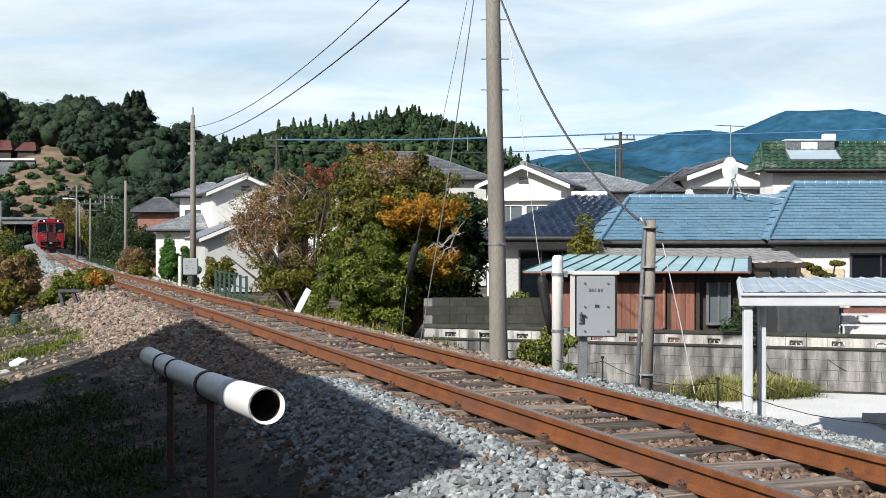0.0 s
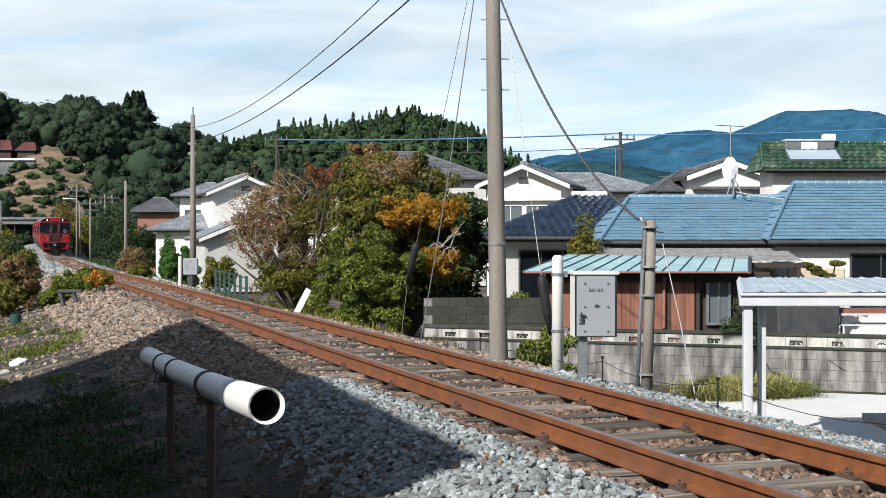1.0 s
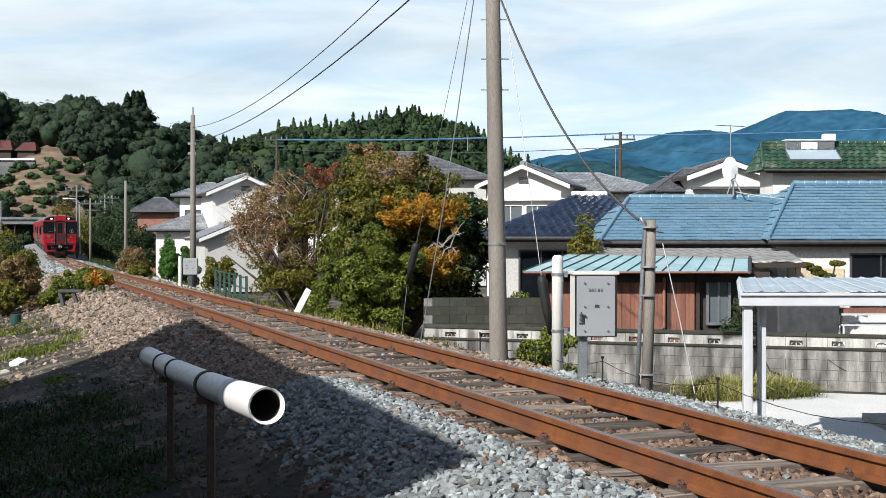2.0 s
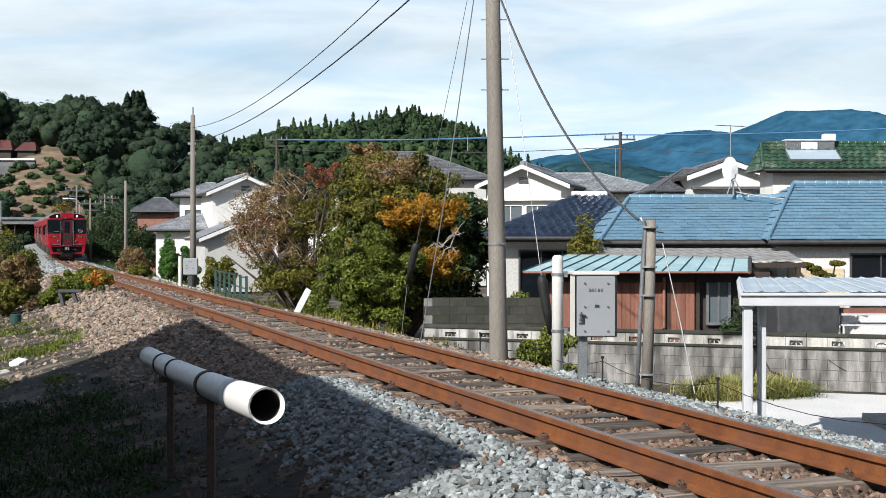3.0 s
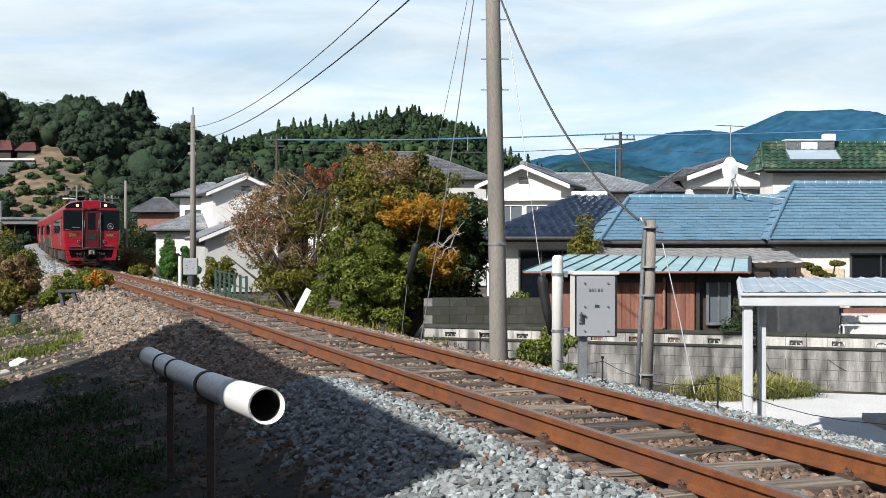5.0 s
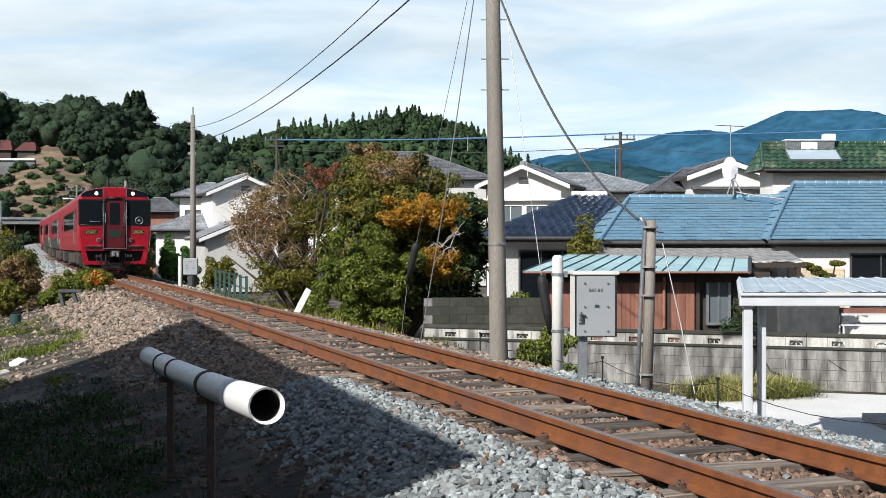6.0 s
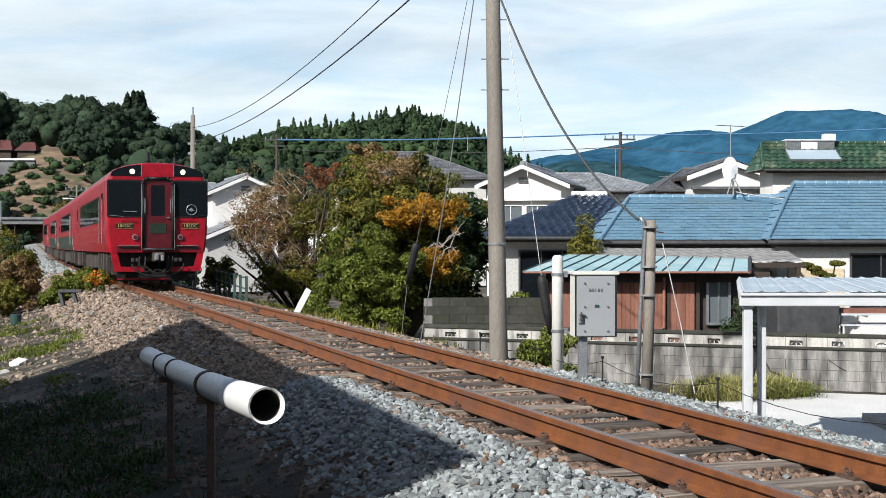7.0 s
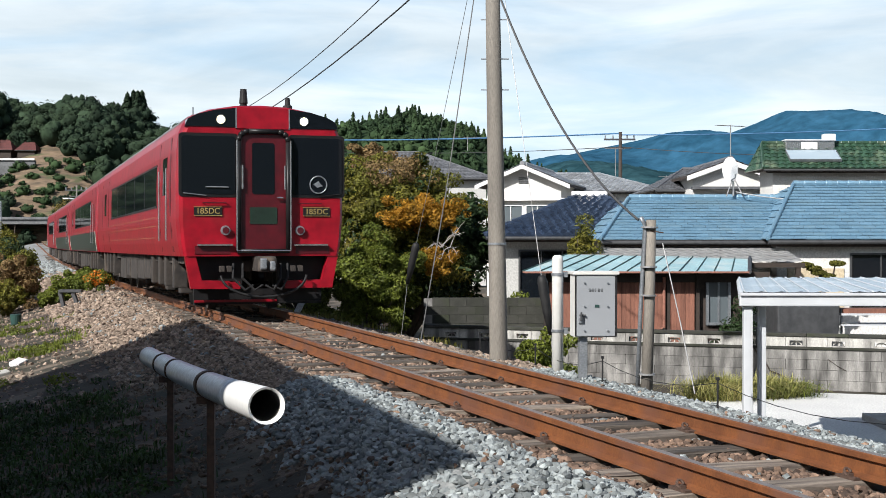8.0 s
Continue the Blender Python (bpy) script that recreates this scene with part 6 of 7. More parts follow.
# ---- on and behind the roofs ----
def build_roof_things():
    d = empty("satellite_dish", pose(8.07, 37.0, 2.5), "white satellite dish on a roof tripod", "dish")
    bm = bmesh.new()
    ring0 = None
    for i in range(6):
        r = 0.36 * i / 5
        ring = [bm.verts.new((r * 0.62 * math.cos(a) + 0.0, -0.1 + r * 0.3, 0.70 + r * math.sin(a))) for a in (k * math.pi / 10 for k in range(20))] if i else [bm.verts.new((0, -0.1, 0.70))]
        if i == 1:
            for k in range(20):
                bm.faces.new((ring0[0], ring[k], ring[(k + 1) % 20]))
        elif i > 1:
            for k in range(20):
                bm.faces.new((ring0[k], ring[k], ring[(k + 1) % 20], ring0[(k + 1) % 20]))
        ring0 = ring
    part("bowl", bm, M["white"], d, smooth=True)
    part("feed_arm", tubes(([(0.02, -0.05, 0.4), (0.05, -0.4, 0.45), (0.05, -0.45, 0.55)], 0.02)), M["pale_wire"], d)
    part("mast", tubes(([(0.1, 0.05, -0.05), (0.1, 0.05, 0.72)], 0.03), ([(-0.15, -0.2, -0.06), (0.1, 0.05, 0.5)], 0.018), ([(0.32, -0.2, -0.06), (0.1, 0.05, 0.5)], 0.018)), M["pale_wire"], d)
    ob = part("roof_cable", tubes((sag((8.2, 36.8, 2.56), (9.65, 36.2, 2.33), 0.03), 0.02), sides=6), M["pale_wire"])
    tagged(ob, "white cable lying on the blue roof", "cable")

    def aerial(x, y, z, h, w, n, label, tilt=0):
        a = empty("tv_aerial", pose(x, y, z, 0, 0, tilt), label, "aerial")
        part("mast", tubes(([(0, 0, 0), (0, 0, h)], 0.022)), M["pale_wire"], a)
        part("boom", tubes(([(-w / 2, 0, h - 0.05), (w / 2, 0, h - 0.05)], 0.018)), M["pale_wire"], a)
        for i in range(n):
            xx = -w / 2 + w * i / (n - 1)
            part("element", tubes(([(xx, -0.18, h - 0.05), (xx, 0.18, h - 0.05)], 0.008)), M["pale_wire"], a)

    aerial(13.1, 60, 4.7, 1.75, 1.5, 9, "thin television aerial on a gable", 25)
    aerial(9.95, 76, 4.9, 1.6, 1.2, 8, "thin television aerial above the roofs", 20)
    aerial(12.9, 76, 3.4, 1.5, 0.9, 6, "thin television aerial above the roofs", 20)
    aerial(1.72, 92, 7.4, 1.0, 2.0, 7, "white television aerial behind the tree", 10)
    s = empty("solar_water_heater", pose(15.35, 54.3, 4.42), "roof solar water heater with a silver tank", "water heater")
    ang = 30
    col = part("collector", boxes((-1.02, 1.05, 0, 0.86, 0.0, 0.07), bevel=0.01), M["panel_glass"], s, "glazed collector, sky reflection put into its pale colour")
    col.matrix_basis = pose(0, 0, 0.05, ang)
    fr = part("collector_frame", boxes((-1.05, -1.02, 0, 0.88, -0.02, 0.085), (1.05, 1.08, 0, 0.88, -0.02, 0.085), (-1.05, 1.08, -0.03, 0, -0.02, 0.085), (-1.05, 1.08, 0.86, 0.89, -0.02, 0.085)), M["grey_steel"], s)
    fr.matrix_basis = pose(0, 0, 0.05, ang)
    part("tank", boxes((-1.0, 1.06, 0.86, 1.36, 0.52, 0.94), bevel=0.04), M["chrome"], s, "long silver tank casing")
    part("tank_lid", boxes((-1.04, 1.1, 0.80, 1.40, 0.94, 1.0), bevel=0.02), M["alu"], s, "pale lid of the tank")
    part("header_box", boxes((0.62, 1.12, 0.9, 1.3, 1.0, 1.24), bevel=0.03), M["white"], s)
    part("maker_plate", boxes((-0.35, 0.33, 0.845, 0.858, 0.58, 0.88), bevel=0.004), M["white"], s, "blank white plate")
    for xx in (-0.9, 0.95):
        part("stay", tubes(([(xx, 0.9, 0.2), (xx, 1.0, 0.56)], 0.025)), M["grey_steel"], s)


build_roof_things()


# ---- trees and plants ----
def plant(name, label, category, base, trunk_tops, r, crown_parts, seed, bark="bark"):
    """Trunk and limbs, and crown parts of (name, material, centres, radii, leaves, size, label)."""
    rng = random.Random(seed)
    t = empty(name, pose(*base), label, category)
    o = Vector(base)
    if trunk_tops:
        part("trunk", limbs(rng, (0, 0, -0.25), [Vector(p) - o for p in trunk_tops], r), M[bark], t, smooth=True)
    nr = np.random.RandomState(seed)
    for nm, mt, C, R, n, size, lab in crown_parts:
        V, F = leaf_cloud(nr, C - np.array(base), R, n, size)
        linked(nm, mesh_np(nm, V, F, M[mt]), t, lab)
    return t


def build_trees():
    nr = np.random.RandomState(77)
    # the broad tree by the line, olive green with orange sprays
    C0, R0 = clumps(nr, 520, (-0.98, 33.0, 1.28), (2.18, 1.95, 2.12), 0.16, 0.36)
    C1, R1 = clumps(nr, 190, (-1.80, 30.6, 0.05), (1.32, 0.95, 1.45), 0.12, 0.28)
    C2, R2 = clumps(nr, 110, (-0.50, 31.1, 1.85), (1.12, 0.42, 0.50), 0.07, 0.19)
    C3, R3 = clumps(nr, 46, (-0.22, 30.9, 0.68), (0.52, 0.34, 0.50), 0.07, 0.17)
    # darker leaf clumps paint the shade inside and right of the crown
    C4, R4 = clumps(nr, 80, (-0.40, 32.9, 0.45), (1.6, 1.6, 1.5), 0.3, 0.5)
    C6, R6 = clumps(nr, 60, (0.62, 32.3, 1.15), (0.6, 0.8, 1.25), 0.12, 0.26)
    C7, R7 = clumps(nr, 60, (-1.1, 32.4, 2.9), (1.3, 0.9, 0.45), 0.1, 0.24)
    # the garden lies well back from the line
    K = 1.2

    def back(p):
        return np.array(p) * K + np.array((0, 0, 1.254)) * (1 - K)

    C0, C1, C2, C3, C4, C6, C7 = [back(c) for c in (C0, C1, C2, C3, C4, C6, C7)]
    R0, R1, R2, R3, R4, R6, R7 = [r * K for r in (R0, R1, R2, R3, R4, R6, R7)]
    base = (-1.3, 39.7, gz(-1.3, 39.7))
    tops = [(-2.7, 32.9, 2.0), (-1.7, 32.6, 3.0), (-0.5, 33.0, 3.1), (0.6, 33.1, 2.15), (-2.2, 31.9, 0.85), (0.36, 32.2, 1.1), (-1.1, 33.5, 3.2), (0.96, 33.8, 1.45)]
    plant("tree", "broad garden tree with olive leaves and orange autumn sprays", "tree", base, [back(p) for p in tops], 0.17,
          [("crown", "leaf_olive", C0, R0, 120000, 0.055, ""), ("inner_leaves", "leaf_dark", np.concatenate([C4, C0[::5], C6]), np.concatenate([R4, R0[::5], R6]), 30000, 0.084, "darker leaf colour painting shade inside and right of the crown"),
           ("top_leaves", "leaf_brown", C7, R7, 2400, 0.05, "bronze leaves at the top of the crown"),
           ("autumn_leaves", "leaf_orange", np.concatenate([C2, C3]), np.concatenate([R2, R3]), 10500, 0.048, "bright orange autumn leaves")], 51)
    plant("shrub", "fresh green shrub at the foot of the tree", "shrub", (-2.15, 36.6, gz(-2.15, 36.6)), [back(p) for p in ((-2.5, 30.4, 0.5), (-1.4, 30.3, 0.9), (-1.95, 30.2, 0.6), (-0.95, 30.2, 0.2))], 0.05,
          [("crown", "leaf_green", C1, R1, 42000, 0.048, "")], 52)
    # dead twigs
    tw = random.Random(8)
    bm = bmesh.new()
    for i in range(9):
        a = Vector((0.02 + tw.uniform(-.2, .2), 36.3, 1.02))
        b = a + Vector((tw.uniform(-.3, .75), tw.uniform(-.1, .1), tw.uniform(-.35, .75)))
        m = a.lerp(b, 0.5) + Vector((0, 0, 0.1))
        tube(bm, [a, m, b], [0.014, 0.009, 0.003], 5)
        for k in range(3):
            c = m.lerp(b, tw.random())
            tube(bm, [c, c + Vector((tw.uniform(-.2, .3), 0, tw.uniform(-.15, .2)))], [0.007, 0.002], 4)
    tagged(part("dead_branch", bm, M["twig"]), "bare pale dead twigs among the leaves", "branch")
    # thin brown tree behind the fence
    C0, R0 = clumps(nr, 260, (-5.75, 45.2, 1.75), (1.95, 1.6, 2.1), 0.14, 0.36)
    C1, R1 = clumps(nr, 60, (-4.6, 44.8, 1.9), (1.2, 0.8, 1.1), 0.15, 0.34)
    C2, R2 = clumps(nr, 60, (-3.75, 43.5, 3.35), (1.05, 0.6, 0.5), 0.08, 0.2)
    C3, R3 = clumps(nr, 70, (-5.1, 44.6, -0.15), (1.7, 1.0, 1.0), 0.16, 0.34)
    C5, R5 = clumps(nr, 50, (-1.85, 33.8, 3.35), (0.75, 0.6, 0.36), 0.07, 0.18)
    base = (-4.6, 45.4, gz(-4.6, 45.4))
    tops = [(-7.4, 45.4, 1.5), (-6.9, 45.0, 2.7), (-5.8, 45.5, 3.5), (-4.7, 44.8, 3.7), (-7.5, 45.5, 0.7), (-3.7, 43.5, 3.4), (-6.3, 44.8, 0.8), (-6.6, 44.4, 2.0), (-5.3, 44.2, 2.6), (-7.1, 44.6, 2.1), (-4.2, 44.0, 2.4), (-6.0, 44.0, 1.4)]
    plant("tree", "half-bare autumn tree with dry brown and rusty leaves", "tree", base, tops, 0.1,
          [("crown", "leaf_brown", C0, R0, 16000, 0.042, ""), ("olive_leaves", "leaf_olive", np.concatenate([C1, C3]), np.concatenate([R1, R3]), 16000, 0.048, ""),
           ("red_leaves", "leaf_rust", np.concatenate([C2, C0[::9]]), np.concatenate([R2, R0[::9]]), 5500, 0.044, "rust-red leaves")], 53)
    tw = random.Random(18)
    bm = bmesh.new()
    for i in range(60):
        a = Vector((-5.75 + tw.uniform(-1.5, 1.3), 43.9 + tw.uniform(-.3, .5), 1.7 + tw.uniform(-1.5, 1.5)))
        b = a + Vector((tw.uniform(-.7, .5), tw.uniform(-.2, .2), tw.uniform(-.1, .7)))
        tube(bm, [a, a.lerp(b, .5) + Vector((0, 0, tw.uniform(-.06, .1))), b], [0.009, 0.006, 0.002], 4)
    tagged(part("bare_branch", bm, M["twig"]), "bare grey twigs of the autumn tree", "branch")
    plant("shrub", "tall dry brown sprays above the garden tree", "shrub", (-2.2, 41.4, gz(-2.2, 41.4)), [back(p) for p in ((-2.2, 33.9, 3.2), (-1.7, 33.8, 3.5), (-1.5, 34.0, 3.0))], 0.05,
          [("crown", "leaf_brown", back(C5), R5 * K, 4200, 0.048, "")], 54)

    def simple(name, label, cat, x, y, mt, size, n, k, leaf, cone=False, seed=1, tops=3, dz=0.0, r=(0.2, 0.36)):
        g = gz(x, y) + dz
        c, rr = clumps(np.random.RandomState(seed), k, (x, y, g + size[2] * 0.95), size, r[0] * max(size), r[1] * max(size))
        if cone:
            f = np.clip(1.25 - (c[:, 2] - g) / (2 * size[2]), 0.12, 1)
            c[:, 0] = x + (c[:, 0] - x) * f
            c[:, 1] = y + (c[:, 1] - y) * f
            rr = rr * (0.4 + 0.6 * f)
        rg = random.Random(seed)
        tp = [(x + rg.uniform(-.5, .5) * size[0], y + rg.uniform(-.5, .5) * size[1], g + size[2] * rg.uniform(1.1, 1.7)) for _ in range(tops)]
        plant(name, label, cat, (x, y, g), tp, 0.05 * max(size), [("crown", mt, c, rr, n, leaf, "")], seed)

    # clipped conifers
    simple("conifer", "small dark green pine in front of the navy roof", "tree", 3.42, 32.2, "leaf_olive", (0.8, 0.6, 1.75), 11000, 60, 0.045, True, 61, dz=0.35, r=(0.12, 0.24))
    simple("conifer", "bright green pointed conifer by the white house", "tree", -14.55, 70, "leaf_conifer", (0.72, 0.7, 1.5), 12000, 70, 0.06, True, 62, dz=0.1, r=(0.12, 0.22))
    simple("conifer", "bright green pointed conifer by the white house", "tree", -13.75, 70.5, "leaf_conifer", (0.72, 0.7, 1.5), 12000, 70, 0.06, True, 63, dz=0.1, r=(0.12, 0.22))
    # cloud-pruned pine
    x, y = 9.05, 31.4
    p = empty("pruned_pine", pose(x, y, -1.75), "cloud-pruned garden pine with flat pads", "tree")
    part("trunk", tubes(([(0, 0, 0), (0.05, 0, 1.5), (0.0, 0, 2.1), (-0.1, 0, 2.3)], [0.07, 0.06, 0.05, 0.03]), ([(0.03, 0, 1.9), (0.25, 0, 2.1), (0.3, 0, 2.35)], [0.04, 0.03, 0.02]), ([(0, 0, 2.1), (-0.35, 0, 2.3)], [0.04, 0.02])), M["bark"], p, smooth=True)
    for cx, cz in ((-0.42, 2.38), (-0.1, 2.2), (0.34, 2.42), (0.1, 2.12), (-0.22, 2.3)):
        V, F = leaf_cloud(np.random.RandomState(int(cx * 100) + 200), np.array([[cx, 0, cz], [cx + .1, .05, cz]]), np.array([0.17, 0.13]), 700, 0.035, 0.4)
        linked("pad", mesh_np("pad", V, F, M["leaf_olive"]), p)
    # shrubs by shed, hedge by the pole
    simple("shrub", "tall green shrub against the shed", "shrub", 6.42, 28.6, "leaf_dark", (0.32, 0.3, 1.0), 4500, 30, 0.045, False, 64, dz=-.1)
    simple("hedge", "low bright green hedge by the concrete pole", "hedge", 1.75, 22.0, "leaf_green", (0.62, 0.4, 0.5), 5000, 30, 0.04, False, 65, dz=0.2)
    simple("shrub", "small yellow-green bush under the shed roof", "shrub", 1.75, 31.2, "leaf_green", (0.35, 0.3, 0.9), 2500, 20, 0.045, False, 66)
    simple("shrub", "white-flowering shrub behind the wall", "shrub", 0.95, 31.4, "leaf_dark", (0.6, 0.5, 0.8), 4000, 26, 0.05, False, 67)
    # bank on the far side of the line
    for i, (x, y, sx, sz, mt, lab) in enumerate(((-15.5, 46.5, 1.15, 1.6, "leaf_olive", "dense olive hedge on the bank"), (-16.2, 47.5, 1.3, 1.75, "leaf_olive", "tall olive hedge on the bank"), (-14.2, 43.6, 0.95, 1.15, "leaf_olive", "olive bush on the bank"),
                                                 (-13.6, 41.5, 0.95, 0.95, "leaf_brown", "dry brown bush on the bank"), (-14.9, 44.5, 1.1, 1.35, "leaf_dark", "dense dark hedge on the bank"), (-13.4, 39.6, 0.8, 0.6, "leaf_olive", "low olive bush on the bank"),
                                                 (-12.2, 43.5, 0.8, 0.30, "leaf_green", "low green weeds on the bank"), (-12.6, 46.5, 0.8, 0.32, "leaf_green", "low green weeds on the bank"), (-11.9, 40.2, 0.5, 0.25, "leaf_green", "low green weeds on the bank"))):
        simple("bush", lab, "bush", x, y, mt, (sx, sx, sz), 9000, 60, 0.05, False, 70 + i, r=(0.14, 0.28))
    for i, (x, y, sz, hh, mt, lab) in enumerate(((-28.3, 120, 2.0, 3.2, "leaf_dark", "dark green garden trees by the line"), (-31.1, 125, 1.9, 3.3, "leaf_dark", "dark green trees by the line"), (-34.0, 132, 1.7, 2.9, "leaf_dark", "dark trees by the line"),
                                                 (-24.8, 108, 1.7, 2.3, "leaf_dark", "dark trees by the line"), (-57.4, 200, 1.8, 3.9, "leaf_autumn", "yellowing autumn tree by the line"), (-45.4, 165, 1.1, 2.7, "leaf_olive", "slim olive trees by the line"),
                                                 (-41.7, 155, 1.2, 2.9, "leaf_olive", "slim olive trees by the line"), (-37.0, 144, 1.6, 2.7, "leaf_dark", "dark trees by the line"), (-26.2, 117, 1.8, 2.6, "leaf_olive", "green trees by the line"),
                                                 (-7.9, 46.6, 0.6, 0.7, "leaf_olive", "olive bush by the green fence"), (-16.6, 70.5, 0.95, 0.8, "leaf_brown", "low dry bush beside the track"), (-17.6, 75, 0.85, 0.6, "leaf_olive", "low bush beside the track"), (-14.3, 62, 0.55, 0.35, "leaf_olive", "low bush beside the track"))):
        simple("tree" if sz > 1.0 else "bush", lab, "tree" if sz > 1.0 else "bush", x, y, mt, (sz, sz, hh), 8000, 90, 0.11 if sz > 1.0 else 0.05, False, 90 + i, r=(0.16, 0.3))


build_trees()


def blades(name, label, category, spots, mt, seed, n, h, kind="stuff", spread_r=0.25, bow=1.1):
    """Tufts of narrow bent blades round the spots of (x, y)."""
    nr = np.random.RandomState(seed)
    spots = np.array(spots)
    pick = spots[nr.randint(len(spots), size=n)]
    x, y = pick[:, 0] + nr.randn(n) * spread_r, pick[:, 1] + nr.randn(n) * spread_r
    z = ground_z(x, y) - 0.02
    a = nr.rand(n) * 6.283
    hh = h * (0.5 + 0.8 * nr.rand(n))
    w = 0.006 + 0.006 * nr.rand(n)
    lean = nr.rand(n) * bow
    dx, dy = np.cos(a), np.sin(a)
    B0 = np.stack([x - dy * w, y + dx * w, z], 1)
    B1 = np.stack([x + dy * w, y - dx * w, z], 1)
    Mi = np.stack([x + dx * lean * hh * .3, y + dy * lean * hh * .3, z + hh * .6], 1)
    M0, M1 = Mi + np.stack([-dy * w, dx * w, 0 * w], 1) * .8, Mi - np.stack([-dy * w, dx * w, 0 * w], 1) * .8
    T = np.stack([x + dx * lean * hh * .8, y + dy * lean * hh * .8, z + hh * (1 - 0.3 * lean)], 1)
    V = np.stack([B0, B1, M1, M0, T], 1).reshape(-1, 3)
    i = np.arange(n)[:, None] * 5
    F = np.concatenate([i + np.array([[0, 1, 2]]), i + np.array([[0, 2, 3]]), i + np.array([[3, 2, 4]])], 0)
    tagged(linked(name, mesh_np(name, V, F, M[mt])), label, category, kind=kind)


def build_plants():
    nr = np.random.RandomState(5)

    def region(s0, s1, o0, o1, n):
        s, o = nr.uniform(s0, s1, n), nr.uniform(o0, o1, n)
        x, y, _ = line(s, o)
        return np.stack([x, y], 1)

    blades("grass", "short grass on the shaded bank", "grass", region(-3, 8, -6.2, -3.0, 160), "grass", 1, 12000, 0.1)
    spots = region(-3, 9, -6.5, -2.9, 420)
    C = np.stack([spots[:, 0], spots[:, 1], ground_z(spots[:, 0], spots[:, 1]) + 0.02], 1)
    V, F = leaf_cloud(nr, C, nr.uniform(0.1, 0.26, len(C)), 26000, 0.024, 0.3, 0.3)
    tagged(linked("ground_cover", mesh_np("ground_cover", V, F, M["grass"])), "low leafy weeds covering the shaded bank", "weeds", kind="stuff")
    spots = region(9, 30, -8.0, -3.2, 60)
    C = np.stack([spots[:, 0], spots[:, 1], ground_z(spots[:, 0], spots[:, 1]) + 0.04], 1)
    V, F = leaf_cloud(nr, C, nr.uniform(0.1, 0.34, len(C)), 9000, 0.03, 0.4, 0.3)
    tagged(linked("bank_weeds", mesh_np("bank_weeds", V, F, M["leaf_green"])), "patches of green weeds on the sunlit bank", "weeds", kind="stuff")
    blades("thin_grass", "thin grass among the weeds", "grass", region(-3, 8, -6.2, -3.0, 60), "grass", 9, 3000, 0.12)
    blades("grass", "green grass on the far bank", "grass", region(25, 48, -8.5, -4.3, 120), "grass", 2, 9000, 0.13)
    blades("weeds", "sparse green weeds on the gravel bank", "weeds", region(9, 26, -7.0, -2.6, 34), "leaf_green", 3, 5000, 0.13, spread_r=0.2)
    blades("tall_grass", "tufts of tall yellowing grass by the wall", "grass", [(4.9, 24.2), (5.25, 24.3), (5.9, 24.3), (6.2, 24.6), (5.1, 24.0)], "dry_grass", 4, 3200, 0.5, spread_r=0.2, bow=2.4)
    blades("tall_grass", "tufts of green grass by the wall", "grass", [(5.0, 24.1), (5.2, 24.3), (6.0, 24.4), (6.5, 24.6)], "leaf_green", 6, 1500, 0.42, spread_r=0.22, bow=2.4)
    blades("weeds", "dry weeds along the edge of the ballast", "weeds", region(12, 60, 2.6, 3.5, 60), "leaf_olive", 7, 2200, 0.17, spread_r=0.2)
    blades("weeds", "green weeds at the foot of the far bank", "weeds", region(60, 110, 2.6, 4.5, 90), "grass", 8, 6000, 0.5, spread_r=0.4)
    # orange flowers
    for i, (x, y, w, hgt) in enumerate(((-10.55, 40.0, 0.42, 0.75), (-14.0, 38.0, 0.55, 0.5), (-13.2, 37.6, 0.4, 0.4))):
        g = gz(x, y)
        C, R = clumps(np.random.RandomState(i), 16, (x, y, g + hgt * 0.5), (w, w, hgt * 0.5), 0.1, 0.2)
        C2 = C[C[:, 2] > g + hgt * 0.45]
        plant("flower_clump", "clump of orange flowers on green stems", "flowers", (x, y, g), [(x + 0.1, y, g + hgt * .6), (x - 0.1, y, g + hgt * .6)], 0.015,
              [("foliage", "leaf_green", C, R, 2200, 0.04, ""), ("blossom", "flower", C2, np.full(len(C2), 0.15), 900, 0.042, "orange blossom")], 120 + i)


build_plants()


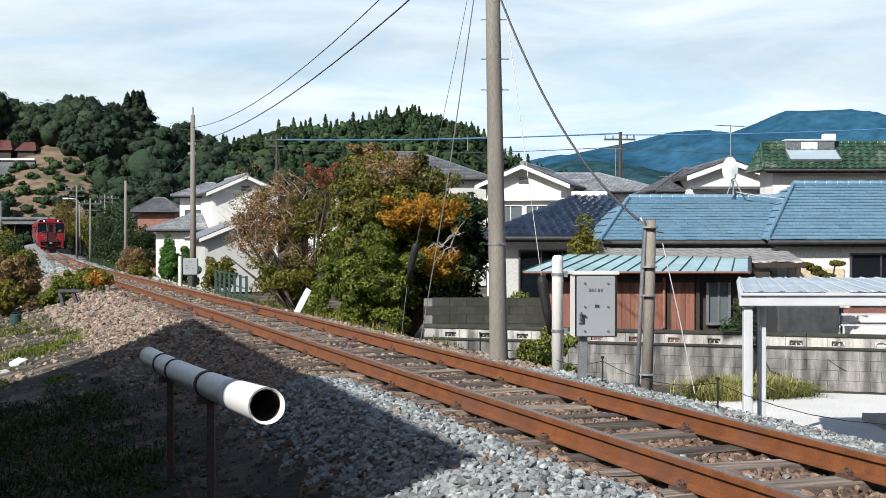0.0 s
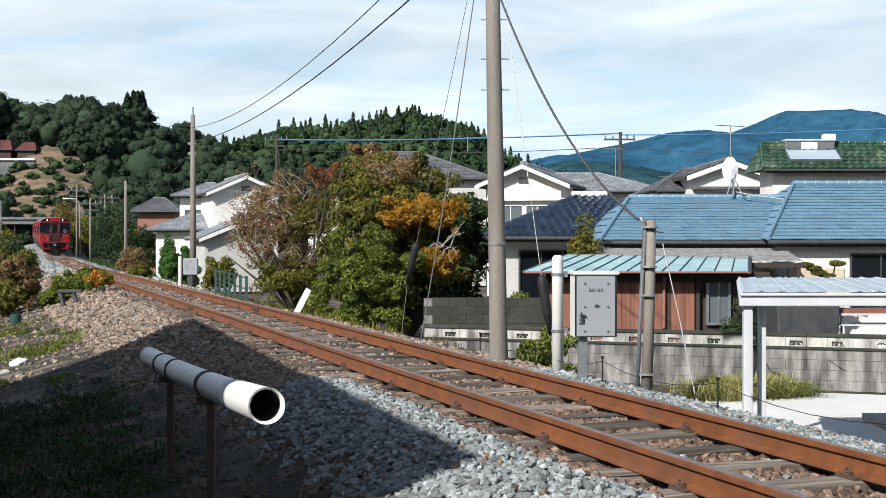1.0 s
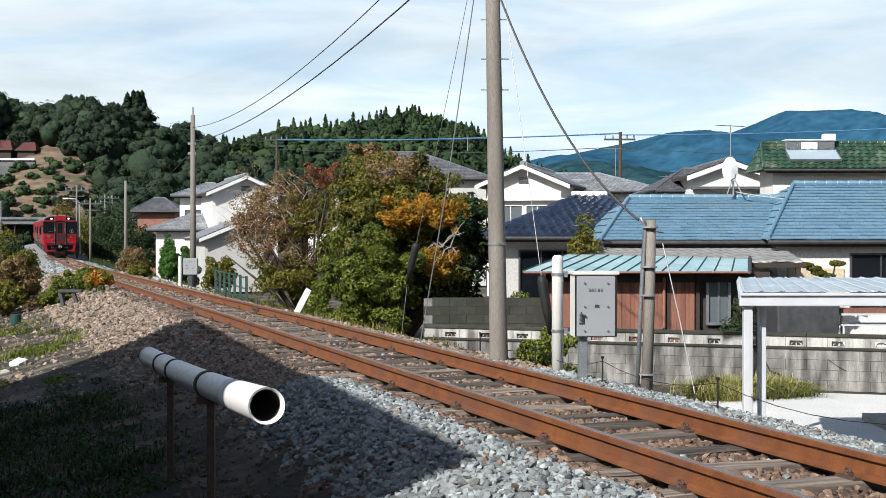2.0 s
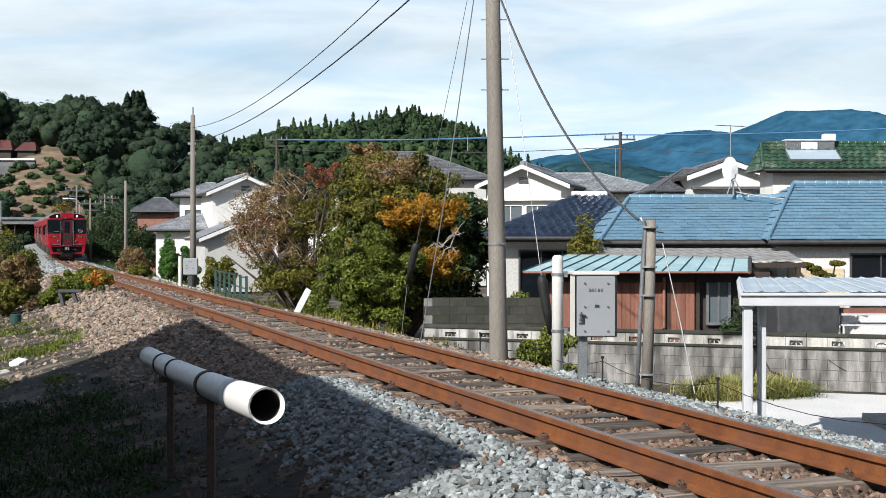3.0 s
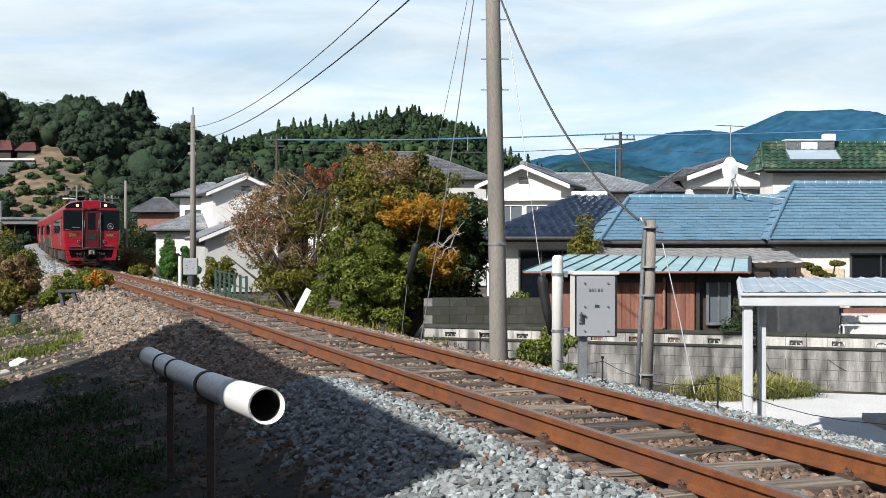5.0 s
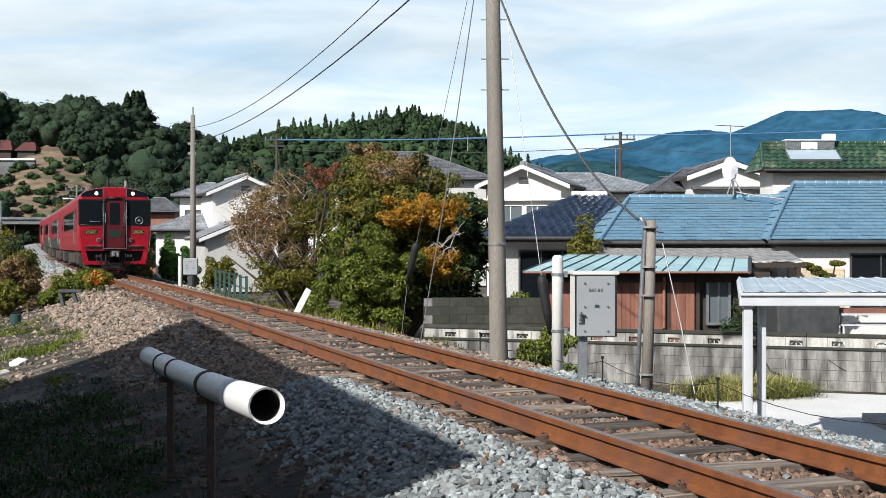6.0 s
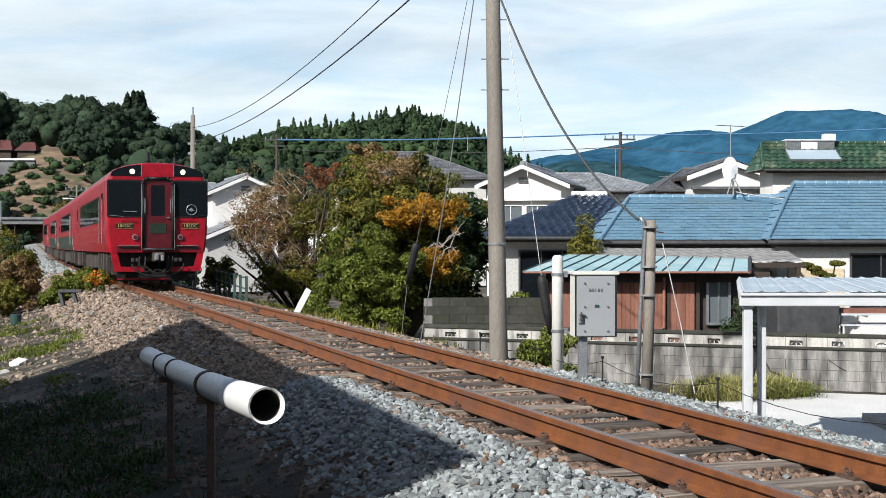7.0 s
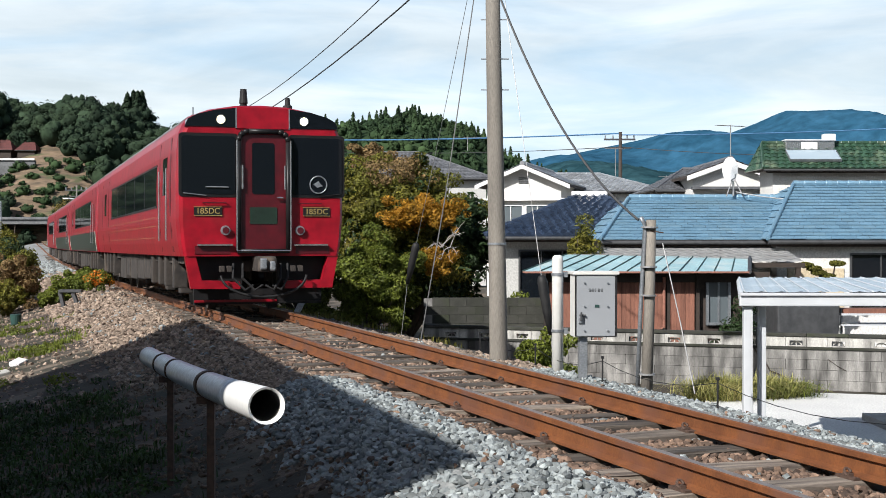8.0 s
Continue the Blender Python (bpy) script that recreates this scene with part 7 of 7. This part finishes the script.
# ---- fence, walls and clutter by the line ----
def build_trackside():
    f = empty("mesh_fence", pose(0, 0, 0), "dark green mesh fence on posts by the houses", "fence")
    a, b = Vector((-7.6, 44.0, -1.25)), Vector((-5.3, 35.5, -1.25))
    for i in range(7):
        p = a.lerp(b, i / 6)
        part("post", boxes((p.x - 0.035, p.x + 0.035, p.y - 0.035, p.y + 0.035, p.z - 0.2, p.z + 1.5)), M["fence_green"], f)
    for z in (0.25, 0.55, 0.85, 1.15, 1.45):
        part("rail", tubes(([a + Vector((0, 0, z)), b + Vector((0, 0, z))], 0.018), sides=6), M["fence_green"], f)
    w = empty("low_wall", pose(0, 0, 0), "low pale concrete-block wall beside the line", "wall", kind="structure")
    a, b = Vector((-14.5, 66.0, -1.0)), Vector((-4.4, 35.0, -1.0))
    n = 60
    me = None
    d = (b - a) / n
    ang = math.degrees(math.atan2(d.y, d.x))
    bm = boxes((0.004, d.length - 0.004, -0.06, 0.06, -0.45, 0.36), bevel=0.008)
    me = bpy.data.meshes.new("block")
    bm.to_mesh(me)
    bm.free()
    me.materials.append(M["block_pale"])
    for i in range(n):
        p = a + d * i
        linked("block", me, w, "", pose(p.x, p.y, p.z, 0, 0, ang))
    # bench-like bracket, bucket, stones and board on the bank
    g = gz(-10.9, 38.0)
    br = empty("steel_bracket", pose(-10.75, 38.0, g), "dark steel bracket with two legs on the bank", "bracket")
    part("top", boxes((-0.33, 0.33, -0.12, 0.12, 0.42, 0.5), bevel=0.01), M["dark"], br)
    for x in (-0.2, 0.22):
        leg = part("leg", boxes((-0.05, 0.05, -0.08, 0.08, -0.1, 0.44), bevel=0.01), M["dark"], br)
        leg.matrix_basis = pose(x, 0, 0, 0, -14 if x < 0 else -20)
    g = gz(-11.2, 34.5)
    bk = tagged(part("bucket", tubes(([(0, 0, -0.02), (0, 0, 0.28)], [0.12, 0.15]), sides=18), M["fence_green"]), "dark green plastic bucket on the bank", "bucket")
    bk.matrix_basis = pose(-11.2, 34.5, g)
    for i, (s, o, w_, mt, lab, nm) in enumerate(((16, -5.0, 0.45, "wood", "broken piece of red-brown board", "board_scrap"), (13, -4.3, 0.5, "concrete", "broken slab of concrete", "slab_scrap"),
                                                 (14.5, -3.9, 0.3, "white", "bit of white plastic", "plastic_scrap"), (11, -6.0, 0.6, "concrete", "broken slab of concrete", "slab_scrap"), (17, -6.5, 0.7, "concrete", "broken slab of concrete", "slab_scrap"))):
        x, y, _ = line(s, o)
        x, y = float(x), float(y)
        ob = tagged(part(nm, boxes((-w_ / 2, w_ / 2, -0.1, 0.1, -0.02, 0.06), bevel=0.015), M[mt]), lab, "debris")
        ob.matrix_basis = pose(x, y, gz(x, y) + 0.01, 8, -12, 37 * i)
    # earth and stones on the open bank
    nr = np.random.RandomState(19)
    n = 4500
    s, o = nr.uniform(7, 36, n), -2.4 - 5.0 * nr.rand(n) ** 1.2
    x, y, _ = line(s, o)
    R = 0.014 + 0.045 * nr.rand(n) ** 4
    P = np.stack([x, y, ground_z(x, y) + R * 0.2], 1)
    V, F = scatter(ICO1, P, R, nr, (1.2, 1, 0.6), 0.3)
    tagged(linked("bank_stones", mesh_np("bank_stones", V, F, M["stone_tan"])), "scattered tan stones and clods on the bank", "gravel", kind="stuff")
    n = 4000
    s, o = nr.uniform(-3.6, 8, n), -1.9 - 2.6 * nr.rand(n) ** 1.3
    x, y, _ = line(s, o)
    R = 0.010 + 0.03 * nr.rand(n) ** 3
    P = np.stack([x, y, ground_z(x, y) + R * 0.2], 1)
    V, F = scatter(ICO1, P, R, nr, (1.2, 1, 0.6), 0.3)
    tagged(linked("soil_clods", mesh_np("soil_clods", V, F, M["bed"])), "dark clods of soil and small stones on the shaded bank", "soil", kind="stuff")


build_trackside()


# ---- far along the line ----
def build_far():
    b = empty("overpass", pose(0, 0, 0), "grey road overpass far along the line", "bridge")
    part("deck", boxes((-150, -75, 255, 262, 4.1, 5.0)), M["overpass"], b)
    part("parapet", boxes((-150, -75, 254.6, 254.9, 5.0, 5.5)), M["overpass"], b)
    for x in (-130, -108, -77):
        part("pier", boxes((x, x + 1.4, 256, 260, -2.5, 4.2)), M["overpass"], b)
    for x, y, h in ((-70.5, 210, 8.5), (-41.4, 150, 6.4)):
        l = empty("street_lamp", pose(x, y, gz(x, y)), "tall curved street lamp", "street lamp")
        part("column", tubes(([(0, 0, 0), (0, 0, h - 0.4), (-0.4, 0, h), (-1.4, 0, h + 0.1)], 0.09)), M["grey_steel"], l)
        part("lamp_head", boxes((-1.9, -1.3, -0.15, 0.15, h, h + 0.16), bevel=0.03), M["white"], l)
    # buildings on the hill and at its foot
    hip_house(pose(0, 0, 0), -95.0, -90.2, 292, 298, 20.9, 22.8, -93.8, -91.4, 18.0, "red_roof", "far house with a dull red roof on the hill", course=1.0, width=1.0, wall="dark_wood")
    hip_house(pose(0, 0, 0), -100.6, -95.5, 292, 298, 21.0, 23.3, -99.2, -97.0, 18.0, "red_roof", "far house with a dull red roof on the hill", course=1.0, width=1.0, wall="dark_wood")
    w = part("retaining_wall", boxes((-118, -88, 284, 285, 14.0, 18.2)), M["overpass"])
    tagged(w, "grey retaining wall below the hill houses", "wall", kind="structure")
    part("rail", boxes((-97, -88, 283.6, 283.98, 18.2, 18.6)), M["white"], w)
    for x, y, sx, hgt in ((-43, 165, 5, 4.5), (-36, 175, 6, 5.0), (-52, 230, 9, 4.5), (-20, 190, 7, 5.5)):
        hip_house(pose(0, 0, 0), x, x + sx, y, y + 7, hgt - 2.0, hgt - 0.4, x + 1.5, x + sx - 1.5, -2.4, "tile_grey", "small far house with a grey roof", course=0.6, width=0.6)


build_far()


# ---- what moves ----
SPEED, FRONT_AT_END = 16.0, 12.28


def motions():
    for k, (car, wheels) in enumerate(CARS):
        walk(car, [(t, car_pose(FRONT_AT_END + SPEED * (8.0 - t) + CAR_PITCH * k)) for t in (i * 0.5 for i in range(17))])
        if k < 2:
            for w in wheels:
                y = w.matrix_basis.translation.y
                walk(w, [(i / 30, pose(0, y, 0.43, -math.degrees(SPEED * i / 30 / 0.43))) for i in range(241)])


motions()
